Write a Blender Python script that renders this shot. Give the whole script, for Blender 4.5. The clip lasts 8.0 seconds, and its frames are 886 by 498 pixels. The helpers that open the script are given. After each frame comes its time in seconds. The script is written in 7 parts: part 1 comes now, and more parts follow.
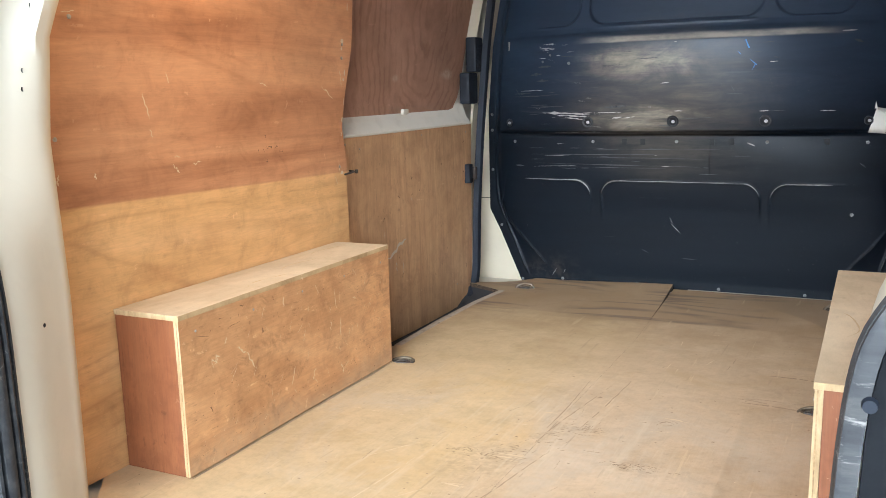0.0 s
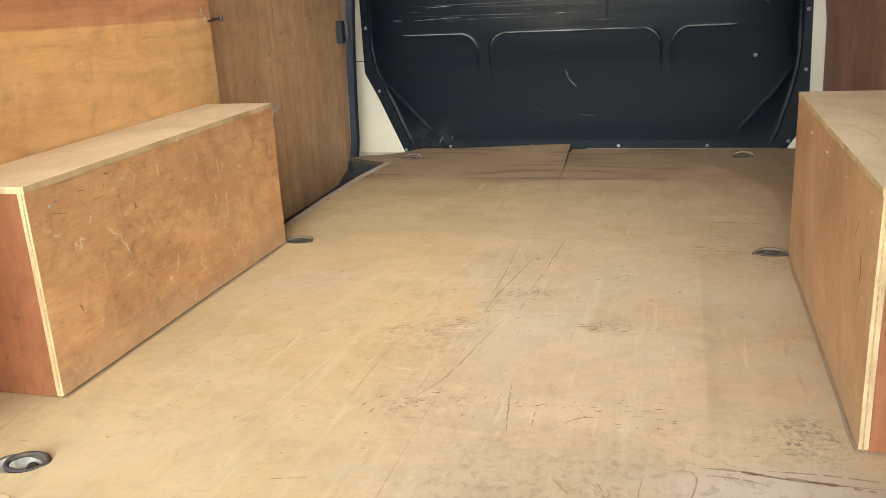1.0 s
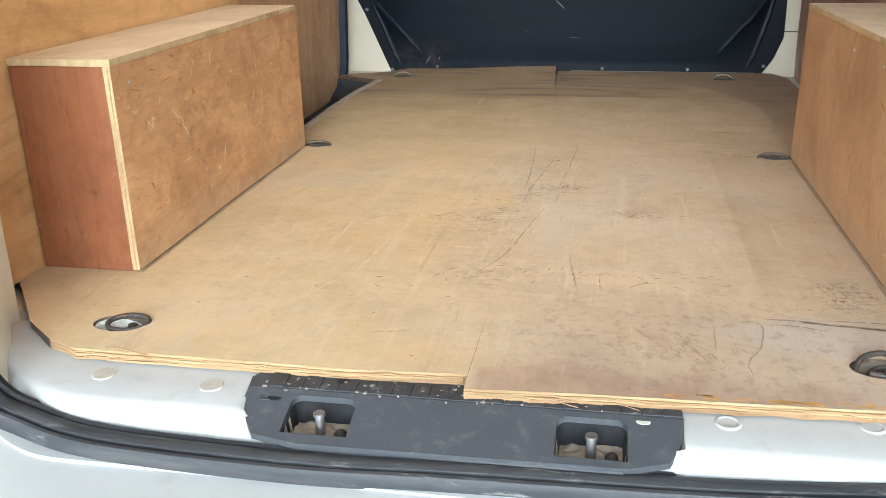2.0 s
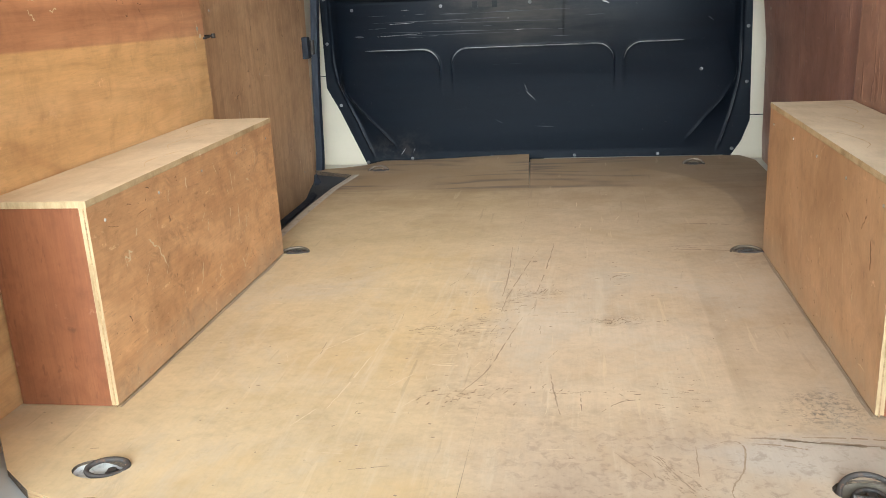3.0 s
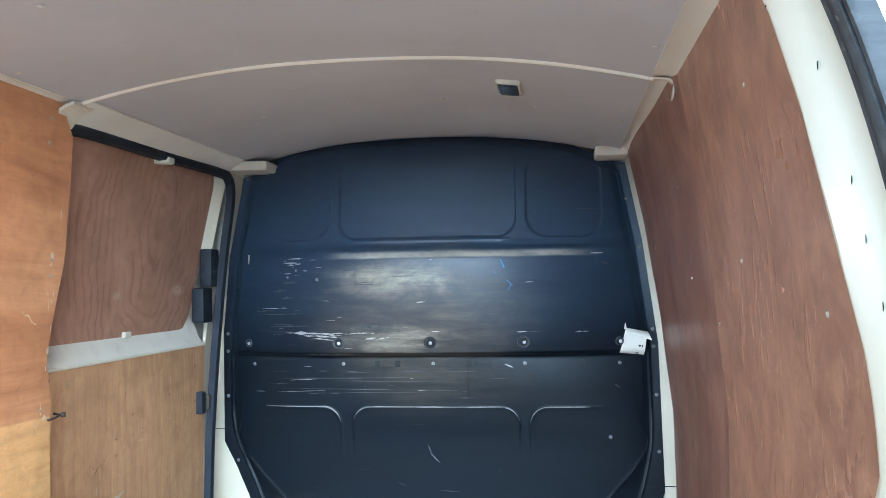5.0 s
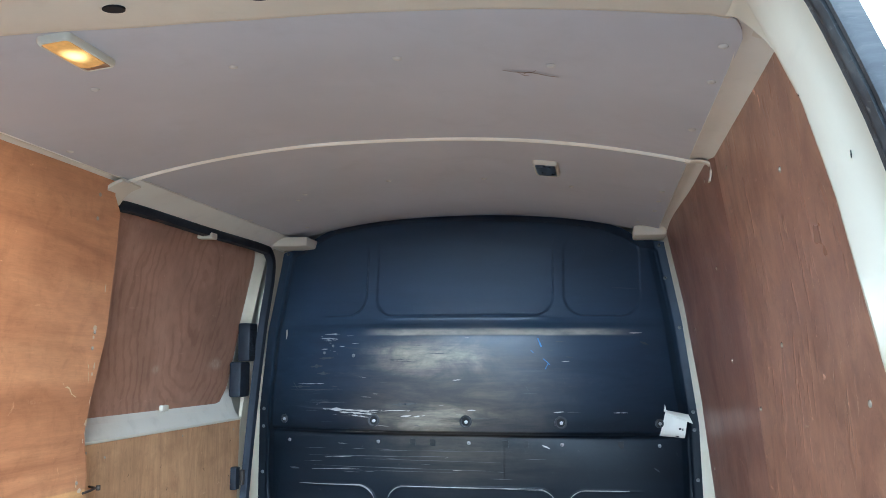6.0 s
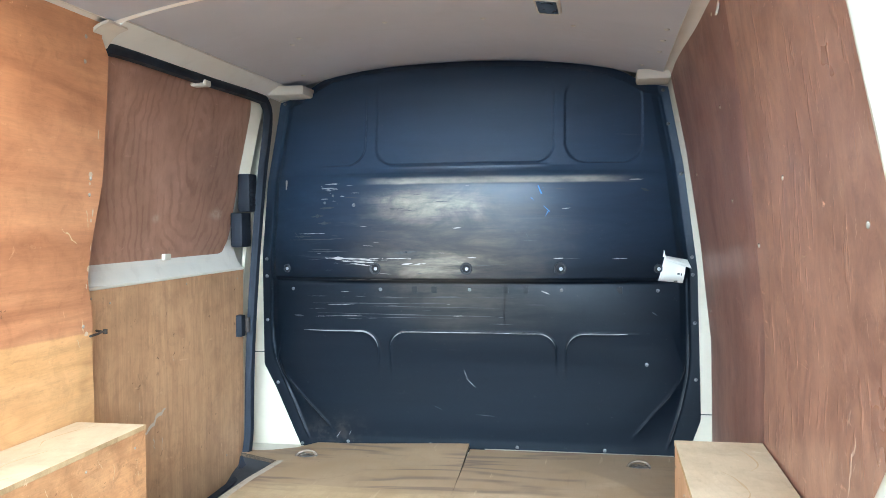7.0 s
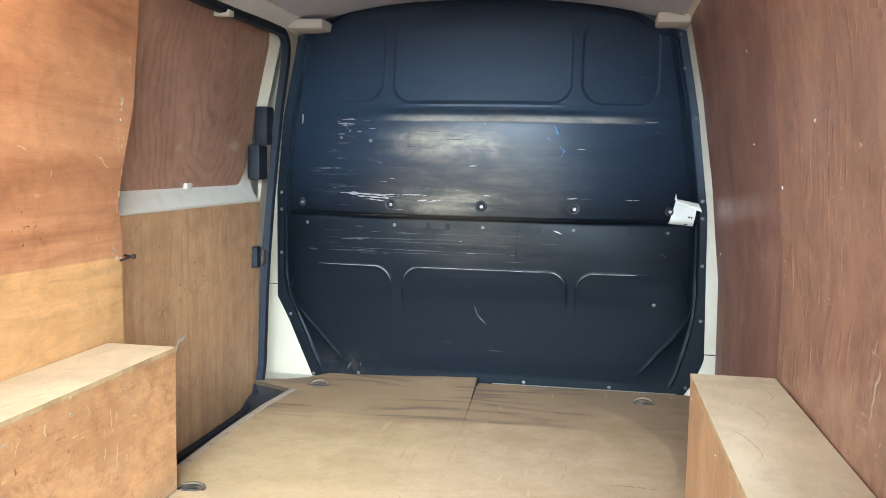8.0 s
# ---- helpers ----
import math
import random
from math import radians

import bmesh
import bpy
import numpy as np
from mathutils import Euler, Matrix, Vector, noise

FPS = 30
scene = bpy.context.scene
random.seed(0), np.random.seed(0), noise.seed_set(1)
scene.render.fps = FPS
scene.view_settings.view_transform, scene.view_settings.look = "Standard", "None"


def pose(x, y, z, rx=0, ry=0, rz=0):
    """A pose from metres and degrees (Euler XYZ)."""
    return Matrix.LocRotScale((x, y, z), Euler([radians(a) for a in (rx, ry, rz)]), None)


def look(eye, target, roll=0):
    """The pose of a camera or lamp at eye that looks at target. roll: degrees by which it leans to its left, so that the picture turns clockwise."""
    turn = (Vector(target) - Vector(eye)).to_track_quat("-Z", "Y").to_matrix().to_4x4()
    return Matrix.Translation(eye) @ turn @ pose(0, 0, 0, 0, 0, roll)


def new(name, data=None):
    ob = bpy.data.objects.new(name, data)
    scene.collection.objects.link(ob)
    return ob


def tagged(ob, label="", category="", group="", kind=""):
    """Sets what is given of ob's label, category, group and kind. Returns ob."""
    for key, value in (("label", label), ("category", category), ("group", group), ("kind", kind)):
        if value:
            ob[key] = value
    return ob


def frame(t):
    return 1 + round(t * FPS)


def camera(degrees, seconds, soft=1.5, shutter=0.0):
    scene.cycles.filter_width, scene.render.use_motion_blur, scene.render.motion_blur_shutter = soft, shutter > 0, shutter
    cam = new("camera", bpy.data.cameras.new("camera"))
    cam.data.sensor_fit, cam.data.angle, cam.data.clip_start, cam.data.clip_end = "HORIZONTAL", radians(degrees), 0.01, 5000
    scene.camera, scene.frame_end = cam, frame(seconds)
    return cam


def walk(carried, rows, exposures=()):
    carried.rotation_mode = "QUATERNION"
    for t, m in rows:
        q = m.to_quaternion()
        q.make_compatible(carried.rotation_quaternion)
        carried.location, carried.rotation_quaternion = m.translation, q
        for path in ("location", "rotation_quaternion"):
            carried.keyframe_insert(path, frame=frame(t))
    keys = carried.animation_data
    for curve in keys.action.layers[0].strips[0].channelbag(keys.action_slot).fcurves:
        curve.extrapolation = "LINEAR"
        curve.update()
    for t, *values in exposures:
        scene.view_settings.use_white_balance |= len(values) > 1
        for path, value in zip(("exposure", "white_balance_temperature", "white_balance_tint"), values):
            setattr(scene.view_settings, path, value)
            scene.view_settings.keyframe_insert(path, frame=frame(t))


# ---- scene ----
cam = camera(53.4, 8.0, soft=0.9)

PATH = [
    (0, (0.689, -0.978, 0.832), (-0.182, 0.787, 0.473), -1.5),
    (0.2, (0.627, -0.886, 0.811), (-0.213, 0.887, 0.421), -3.5),
    (0.5, (0.513, -0.764, 0.767), (-0.223, 1.048, 0.348), -3.5),
    (0.7, (0.461, -0.709, 0.72), (-0.206, 1.099, 0.184), -4.0),
    (1, (0.377, -0.74, 0.653), (-0.137, 1.1, 0.062), -3.1),
    (1.2, (0.33, -0.79, 0.623), (-0.065, 1.057, -0.035), -2.9),
    (1.5, (0.223, -0.879, 0.591), (-0.119, 0.963, -0.108), -1.5),
    (1.7, (0.176, -0.914, 0.575), (-0.164, 0.924, -0.136), -0.9),
    (2.8, (0.155, -0.912, 0.646), (-0.184, 0.947, -0.007), -2.0),
    (3, (0.169, -0.889, 0.678), (-0.137, 1.002, 0.105), -2.8),
    (3.5, (0.213, -0.852, 0.746), (-0.011, 1.07, 0.242), -2.7),
    (4, (0.29, -0.788, 0.79), (0.084, 1.162, 0.396), -2.8),
    (4.5, (0.378, -0.73, 0.843), (0.152, 1.243, 0.603), -1.9),
    (4.8, (0.432, -0.682, 0.871), (0.183, 1.301, 0.803), -0.8),
    (5, (0.457, -0.671, 0.897), (0.193, 1.31, 0.974), -0.9),
    (5.2, (0.472, -0.662, 0.919), (0.192, 1.309, 1.111), -0.5),
    (6.3, (0.463, -0.681, 0.893), (0.096, 1.269, 1.141), 0.3),
    (6.5, (0.469, -0.679, 0.887), (0.094, 1.27, 1.134), 0.6),
    (6.7, (0.467, -0.661, 0.887), (0.088, 1.3, 0.985), 0.3),
    (7, (0.473, -0.652, 0.861), (0.113, 1.314, 0.794), -0.5),
    (7.5, (0.427, -0.671, 0.847), (0.096, 1.297, 0.714), -0.4),
    (8, (0.394, -0.716, 0.839), (0.059, 1.246, 0.645), 1.1),
]
walk(cam, [(t, look(eye, target, roll)) for t, eye, target, roll in PATH], [
    (0.0, 1.66, 5300, 4), (0.5, 1.79, 5800, 2), (1.0, 1.50, 5850, 0), (1.7, 1.41, 5480, 3), (2.8, 1.45, 5350, 2), (3.5, 1.67, 5330, 0), (4.0, 1.86, 5250, 0), (4.5, 2.14, 5030, -2), (5.0, 2.08, 4560, -4), (6.5, 1.80, 4540, -2), (7.0, 2.42, 4700, -3), (8.0, 2.18, 4950, -2)])

# ---------------------------------------------------------------- light
world = bpy.data.worlds.new("world")
scene.world = world
world.use_nodes = True
wn = world.node_tree
sky = wn.nodes.new("ShaderNodeTexSky")
sky.sky_type, sky.sun_disc = "NISHITA", False
sky.sun_elevation, sky.sun_rotation = radians(13.5), radians(176)
sky.air_density, sky.dust_density, sky.ozone_density = 0.7, 4.0, 0.6
wn.nodes["Background"].inputs["Strength"].default_value = 0.11
# thin cloud takes most of the blue out of the sky
cloud_veil = wn.nodes.new("ShaderNodeHueSaturation")
cloud_veil.inputs["Saturation"].default_value = 0.2
wn.links.new(sky.outputs[0], cloud_veil.inputs["Color"])
wn.links.new(cloud_veil.outputs[0], wn.nodes["Background"].inputs[0])

sun = new("sun", bpy.data.lights.new("sun", "SUN"))
sun.data.energy, sun.data.angle, sun.data.color = 1.85, radians(62), (1.0, 0.98, 0.95)
sun.matrix_world = look((0.65, -9.72, 2.35), (0, 0, 0))

lamp = new("roof_lamp_light", bpy.data.lights.new("roof_lamp_light", "AREA"))
lamp.data.shape, lamp.data.size, lamp.data.size_y = "RECTANGLE", 0.05, 0.10
lamp.data.energy, lamp.data.color = 1.5, (1.0, 0.62, 0.30)
lamp.matrix_world = pose(-0.405, 0.655, 1.385, 0, 0, 0)


# ---------------------------------------------------------------- mesh helpers
def thing(name, at, label, category, group="", kind=""):
    """An empty at a thing's base."""
    ob = new(name)
    ob.location = at
    ob.empty_display_size = 0.05
    return tagged(ob, label, category, group, kind)


def mesh_of(name, bm, materials, smooth=None):
    """An unlinked mesh from a bmesh."""
    bmesh.ops.recalc_face_normals(bm, faces=bm.faces)
    me = bpy.data.meshes.new(name)
    bm.to_mesh(me)
    bm.free()
    for m in materials if isinstance(materials, (list, tuple)) else [materials]:
        me.materials.append(m)
    if smooth is not None:
        me.shade_smooth()
        me.set_sharp_from_angle(angle=radians(smooth))
    return me


def part(name, bm, material, parent, label="", smooth=None):
    """One mesh object under a thing or under a part; the mesh is in world metres."""
    ob = new(name, mesh_of(name, bm, material, smooth))
    if parent is not None:
        ob.parent = parent
        m = parent.matrix_basis.copy()
        if parent.parent is not None:
            m = parent.parent.matrix_basis @ parent.matrix_parent_inverse @ m
        ob.matrix_parent_inverse = m.inverted()
    return tagged(ob, label)


def whole(name, bm, material, label, category, kind="", smooth=None):
    """A thing that is one mesh."""
    return tagged(part(name, bm, material, None, "", smooth), label, category, "", kind)


def shared(name, me, parent, m, label=""):
    """A small piece that shares its mesh with others, under a parent whose base is known."""
    ob = new(name, me)
    ob.parent = parent
    b = parent.matrix_basis.copy()
    if parent.parent is not None:
        b = parent.parent.matrix_basis @ parent.matrix_parent_inverse @ b
    ob.matrix_parent_inverse = b.inverted()
    ob.matrix_basis = m
    return tagged(ob, label)


def block(bm, x0, x1, y0, y1, z0, z1, bevel=0.0, mat=0):
    made = bmesh.ops.create_cube(bm, size=1.0)["verts"]
    for v in made:
        v.co = ((x0 + x1) / 2 + v.co.x * (x1 - x0), (y0 + y1) / 2 + v.co.y * (y1 - y0), (z0 + z1) / 2 + v.co.z * (z1 - z0))
    faces = {f for v in made for f in v.link_faces}
    for f in faces:
        f.material_index = mat
    if bevel:
        edges = {e for v in made for e in v.link_edges}
        bmesh.ops.bevel(bm, geom=list(edges), offset=bevel, segments=2, affect="EDGES", profile=0.6)
    return bm


def cyl(bm, at, r0, r1, h, axis="z", n=16, mat=0):
    """A capped cone from at, h along the axis."""
    turn = {"z": Matrix(), "y": Matrix.Rotation(radians(-90), 4, "X"), "x": Matrix.Rotation(radians(90), 4, "Y")}[axis]
    made = bmesh.ops.create_cone(bm, cap_ends=True, segments=n, radius1=r0, radius2=r1, depth=h)["verts"]
    bmesh.ops.transform(bm, matrix=Matrix.Translation(at) @ turn @ Matrix.Translation((0, 0, h / 2)), verts=made)
    for v in made:
        for f in v.link_faces:
            f.material_index = mat
    return bm


def dome(bm, at, r, h, axis="z", n=12, rings=3, mat=0):
    """A low rounded head standing on at, rising h along the axis."""
    ax = {"x": Vector((1, 0, 0)), "y": Vector((0, 1, 0)), "z": Vector((0, 0, 1))}[axis]
    side = Vector((0, 0, 1)) if axis != "z" else Vector((1, 0, 0))
    other = ax.cross(side)
    rows = []
    for i in range(rings):
        a = i / rings * math.pi / 2
        rows.append([bm.verts.new(Vector(at) + ax * h * math.sin(a) + (side * math.cos(b) + other * math.sin(b)) * r * math.cos(a))
                     for b in (k / n * 2 * math.pi for k in range(n))])
    tip = bm.verts.new(Vector(at) + ax * h)
    for lo, hi in zip(rows, rows[1:]):
        for k in range(n):
            bm.faces.new((lo[k], lo[(k + 1) % n], hi[(k + 1) % n], hi[k])).material_index = mat
    for k in range(n):
        bm.faces.new((rows[-1][k], rows[-1][(k + 1) % n], tip)).material_index = mat
    return bm


def grid(bm, points, back=None, mat=0, rim=0):
    """A sheet from rows of points; back: the offset of its other side."""
    front = [[bm.verts.new(p) for p in row] for row in points]
    n, k = len(front), len(front[0])
    for i in range(n - 1):
        for j in range(k - 1):
            bm.faces.new((front[i][j], front[i][j + 1], front[i + 1][j + 1], front[i + 1][j])).material_index = mat
    if back is not None:
        rear = [[bm.verts.new(Vector(p) + Vector(back)) for p in row] for row in points]
        for i in range(n - 1):
            for j in range(k - 1):
                bm.faces.new((rear[i][j], rear[i + 1][j], rear[i + 1][j + 1], rear[i][j + 1])).material_index = mat
        ring = [(i, 0) for i in range(n)] + [(n - 1, j) for j in range(1, k)] + [(i, k - 1) for i in range(n - 2, -1, -1)] + [(0, j) for j in range(k - 2, 0, -1)]
        for (a, b), (c, d) in zip(ring, ring[1:] + ring[:1]):
            bm.faces.new((front[a][b], front[c][d], rear[c][d], rear[a][b])).material_index = rim
    return bm


def plate(bm, outline, z0, z1, holes=(), top=0, side=1):
    """A flat board with an outline and holes in plan."""
    loops = []
    for ring in (outline, *holes):
        loops.append(([bm.verts.new((x, y, z1)) for x, y in ring], [bm.verts.new((x, y, z0)) for x, y in ring]))
    for level in (0, 1):
        edges = []
        for pair in loops:
            ring = pair[level]
            edges += [bm.edges.new((a, b)) for a, b in zip(ring, ring[1:] + ring[:1])]
        made = bmesh.ops.triangle_fill(bm, use_beauty=True, use_dissolve=False, edges=edges)
        for f in made["geom"]:
            if isinstance(f, bmesh.types.BMFace):
                f.material_index = top
    for up, down in loops:
        for i in range(len(up)):
            j = (i + 1) % len(up)
            bm.faces.new((up[i], up[j], down[j], down[i])).material_index = side
    return bm


def sweep(bm, path, profile, depth=(0, 1, 0), mat=0, caps=True):
    """A profile of (side, depth) pairs carried along a path."""
    path = [Vector(p) for p in path]
    rows = []
    for i, p in enumerate(path):
        along = (path[min(i + 1, len(path) - 1)] - path[max(i - 1, 0)]).normalized()
        deep = Vector(depth)
        deep = (deep - along * deep.dot(along)).normalized()
        side = along.cross(deep)
        rows.append([bm.verts.new(p + side * u + deep * v) for u, v in profile])
    n = len(profile)
    for a, b in zip(rows, rows[1:]):
        for k in range(n):
            bm.faces.new((a[k], a[(k + 1) % n], b[(k + 1) % n], b[k])).material_index = mat
    if caps:
        bm.faces.new(rows[0]).material_index = mat
        bm.faces.new(list(reversed(rows[-1]))).material_index = mat
    return bm


def tube(bm, path, r, n=8, depth=(0, 1, 0), closed=False, mat=0):
    ring = [(r * math.cos(k / n * 2 * math.pi), r * math.sin(k / n * 2 * math.pi)) for k in range(n)]
    return sweep(bm, path, ring, depth, mat)


def smooth_path(points, steps=6):
    """A Catmull-Rom line through points."""
    pts = [Vector(p) for p in points]
    pts = [pts[0] * 2 - pts[1]] + pts + [pts[-1] * 2 - pts[-2]]
    out = []
    for a, b, c, d in zip(pts, pts[1:], pts[2:], pts[3:]):
        for s in range(steps):
            t = s / steps
            out.append(0.5 * (2 * b + (c - a) * t + (2 * a - 5 * b + 4 * c - d) * t * t + (3 * b - 3 * c + d - a) * t ** 3))
    return out + [pts[-2]]


def lerp(v, *pairs):
    """Straight lines between pairs of (at, value)."""
    return float(np.interp(v, [a for a, _ in pairs], [b for _, b in pairs]))


def ease(v, lo, hi):
    t = min(1.0, max(0.0, (v - lo) / (hi - lo)))
    return t * t * (3 - 2 * t)


def steps(a, b, n):
    return [a + (b - a) * i / n for i in range(n + 1)]


def ellipse(cx, cy, rx, ry, n=20):
    return [(cx + rx * math.cos(k / n * 2 * math.pi), cy + ry * math.sin(k / n * 2 * math.pi)) for k in range(n)]


# ---------------------------------------------------------------- materials
class Nodes:
    """Short hand for a node material in object metres."""

    def __init__(self, name, rough=0.5, metal=0.0):
        self.m = bpy.data.materials.new(name)
        self.m.use_nodes = True
        self.t = self.m.node_tree
        self.b = self.t.nodes["Principled BSDF"]
        self.b.inputs["Roughness"].default_value, self.b.inputs["Metallic"].default_value = rough, metal
        self.at = self.t.nodes.new("ShaderNodeTexCoord").outputs["Object"]

    def set(self, socket, value):
        if isinstance(value, bpy.types.NodeSocket):
            self.t.links.new(value, socket)
        elif isinstance(value, (tuple, list)) and len(value) == 3 and socket.type == "RGBA":
            socket.default_value = (*value, 1)
        else:
            socket.default_value = value

    def put(self, name, value):
        self.set(self.b.inputs[name], value)
        return self

    def map(self, scale=(1, 1, 1), turn=(0, 0, 0), shift=(0, 0, 0), vec=None):
        n = self.t.nodes.new("ShaderNodeMapping")
        self.set(n.inputs["Vector"], vec or self.at)
        n.inputs["Scale"].default_value, n.inputs["Location"].default_value = scale, shift
        n.inputs["Rotation"].default_value = [radians(a) for a in turn]
        return n.outputs[0]

    def noise(self, scale, detail=4.0, rough=0.55, warp=0.0, vec=None, colour=False):
        n = self.t.nodes.new("ShaderNodeTexNoise")
        self.set(n.inputs["Vector"], vec or self.at)
        for key, v in (("Scale", scale), ("Detail", detail), ("Roughness", rough), ("Distortion", warp)):
            n.inputs[key].default_value = v
        return n.outputs["Color" if colour else "Fac"]

    def ramp(self, fac, *stops):
        n = self.t.nodes.new("ShaderNodeValToRGB")
        self.set(n.inputs[0], fac)
        els = n.color_ramp.elements
        while len(els) < len(stops):
            els.new(0.5)
        for e, (at, c) in zip(els, stops):
            e.position, e.color = at, (*c, 1) if isinstance(c, (tuple, list)) else (c, c, c, 1)
        return n.outputs[0]

    def mix(self, fac, a, b, mode="MIX"):
        n = self.t.nodes.new("ShaderNodeMix")
        n.data_type, n.blend_type = "RGBA", mode
        for key, v in ((0, fac), (6, a), (7, b)):
            self.set(n.inputs[key], v)
        return n.outputs[2]

    def math(self, op, a, b=0.0, c=0.0):
        n = self.t.nodes.new("ShaderNodeMath")
        n.operation = op
        for socket, v in zip(n.inputs, (a, b, c)):
            self.set(socket, v)
        return n.outputs[0]

    def axis(self, k, vec=None):
        n = self.t.nodes.new("ShaderNodeSeparateXYZ")
        self.set(n.inputs[0], vec or self.at)
        return n.outputs[k]

    def bump(self, height, strength=0.3, distance=0.002):
        n = self.t.nodes.new("ShaderNodeBump")
        n.inputs["Strength"].default_value, n.inputs["Distance"].default_value = strength, distance
        self.set(n.inputs["Height"], height)
        self.put("Normal", n.outputs[0])
        return self

    def patch(self, centre, radius, lo=0.7, hi=1.15, ragged=0.35, scale=9.0):
        """One inside a ragged ellipsoid round centre, nought outside."""
        v = self.map([1 / r for r in radius], shift=[-c / r for c, r in zip(centre, radius)])
        n = self.t.nodes.new("ShaderNodeVectorMath")
        n.operation = "LENGTH"
        self.set(n.inputs[0], v)
        d = self.math("ADD", n.outputs["Value"], self.math("MULTIPLY", self.math("SUBTRACT", self.noise(scale, 5, 0.65), 0.5), ragged * 2))
        return self.math("SUBTRACT", 1.0, self.smooth(d, lo, hi))

    def smooth(self, v, lo, hi):
        n = self.t.nodes.new("ShaderNodeMapRange")
        n.interpolation_type = "SMOOTHSTEP"
        self.set(n.inputs["Value"], v)
        n.inputs["From Min"].default_value, n.inputs["From Max"].default_value = lo, hi
        return n.outputs["Result"]


def ply(name, dark, mid, light, grain="y", fig=5.0, stretch=0.12, rough=0.5, marks=0.5, specks=0.5, fine=0.5, shift=0.0, band=None, lumps=0.0, rings=0.0, relief=0.25, smears=0.0, pore=0.035, dust=0.0, eye=None):
    """Veneer of plywood. grain: the axis along which it runs; marks: pale scratches; specks: dark dirt; band: a second veneer below a height."""
    s = Nodes(name, rough)
    k = "xyz".index(grain)
    scale = [1.0, 1.0, 1.0]
    scale[k] = stretch
    v = s.map(scale, shift=(shift, shift * 0.7, shift * 1.3))
    figure = s.noise(fig, 6, 0.6, 1.6, v)
    lines = s.noise(fig * 16, 4, 0.65, 0.3, v)
    scale[k] = pore
    pores = s.noise(260, 3, 0.7, 0.0, s.map(scale))
    blotch = s.noise(2.6, 4, 0.6, 0.5, s.map(shift=(shift, 0, shift)))
    colour = s.ramp(figure, (0.28, dark), (0.5, mid), (0.74, light))
    if band is not None:
        z, d2, m2, l2 = band
        wob = s.math("ADD", s.axis(2), s.math("MULTIPLY", s.math("SUBTRACT", s.noise(2.5, 3, 0.5, 0.0, v), 0.5), 0.06))
        wob = s.math("ADD", wob, s.math("MULTIPLY", s.math("SUBTRACT", s.axis(1), 1.45), 0.02))
        low = s.smooth(wob, z + 0.003, z - 0.003)
        colour = s.mix(low, colour, s.ramp(figure, (0.25, d2), (0.5, m2), (0.75, l2)))
    colour = s.mix(fine, colour, s.mix(1.0, colour, s.ramp(lines, (0.3, 0.62), (0.55, 1.0), (0.8, 1.12)), "MULTIPLY"))
    colour = s.mix(0.12 + 0.6 * fine, colour, s.mix(1.0, colour, s.ramp(pores, (0.35, 0.7), (0.6, 1.05)), "MULTIPLY"))
    colour = s.mix(0.6, colour, s.mix(1.0, colour, s.ramp(blotch, (0.3, 0.72), (0.5, 1.0), (0.72, 1.15)), "MULTIPLY"))
    if rings:
        scale[k] = max(0.16, stretch)
        wave = s.noise(fig * 0.55, 3, 0.5, 0.7, s.map(scale, shift=(shift * 2, 3, shift)))
        wave = s.math("SINE", s.math("MULTIPLY", wave, 85.0))
        wave = s.math("ADD", s.math("MULTIPLY", s.smooth(wave, -0.2, 1.0), 0.5), s.math("MULTIPLY", s.smooth(wave, 0.75, 1.0), 0.5))
        wave = s.math("MULTIPLY", wave, s.smooth(s.noise(3.1, 3, 0.6, 0.0, s.map(shift=(1, shift, 2))), 0.36, 0.62))
        colour = s.mix(s.math("MULTIPLY", wave, rings), colour, s.mix(1.0, colour, (0.62, 0.52, 0.46), "MULTIPLY"))
    if eye is not None:
        # rings of a peeled veneer round one eye, long in the grain
        cy, cz = eye
        dy, dz = s.math("MULTIPLY", s.math("SUBTRACT", s.axis(1), cy), 1.35), s.math("MULTIPLY", s.math("SUBTRACT", s.axis(2), cz), 0.72)
        far = s.math("SQRT", s.math("ADD", s.math("MULTIPLY", dy, dy), s.math("MULTIPLY", dz, dz)))
        far = s.math("ADD", far, s.math("MULTIPLY", s.noise(4.0, 4, 0.55, 0.3, s.map(shift=(shift, 1, 2))), 0.22))
        wave = s.math("MULTIPLY", s.smooth(s.math("SINE", s.math("MULTIPLY", far, 120.0)), 0.1, 1.0), s.smooth(s.noise(6.0, 3, 0.6, 0.0, s.map(shift=(3, shift, 1))), 0.36, 0.60))
        colour = s.mix(s.math("MULTIPLY", wave, 0.55), colour, s.mix(1.0, colour, (0.66, 0.58, 0.52), "MULTIPLY"))
        for at, size in (((-0.875, 2.27, 0.885), (0.1, 0.060, 0.022)), ((-0.875, 1.845, 0.872), (0.1, 0.030, 0.016))):
            chalk = s.math("MULTIPLY", s.patch(at, size, 0.3, 1.2, 0.6, 14), s.ramp(s.noise(50, 5, 0.7), (0.35, 0.3), (0.6, 1.0)))
            colour = s.mix(s.math("MULTIPLY", chalk, 0.55), colour, (0.60, 0.49, 0.37))
    stain = s.noise(13, 6, 0.68, 0.6, s.map(shift=(shift, 4, 1)))
    colour = s.mix(min(0.7, 0.3 + 1.6 * fine), colour, s.mix(1.0, colour, s.ramp(stain, (0.32, (0.74, 0.70, 0.68)), (0.5, (1.0, 1.0, 1.0)), (0.72, (1.12, 1.12, 1.12))), "MULTIPLY"))
    scale[k] = max(0.22, pore)
    fleck = s.smooth(s.noise(120, 3, 0.6, 0.2, s.map(scale, shift=(shift, 1, 0))), 0.60, 0.70)
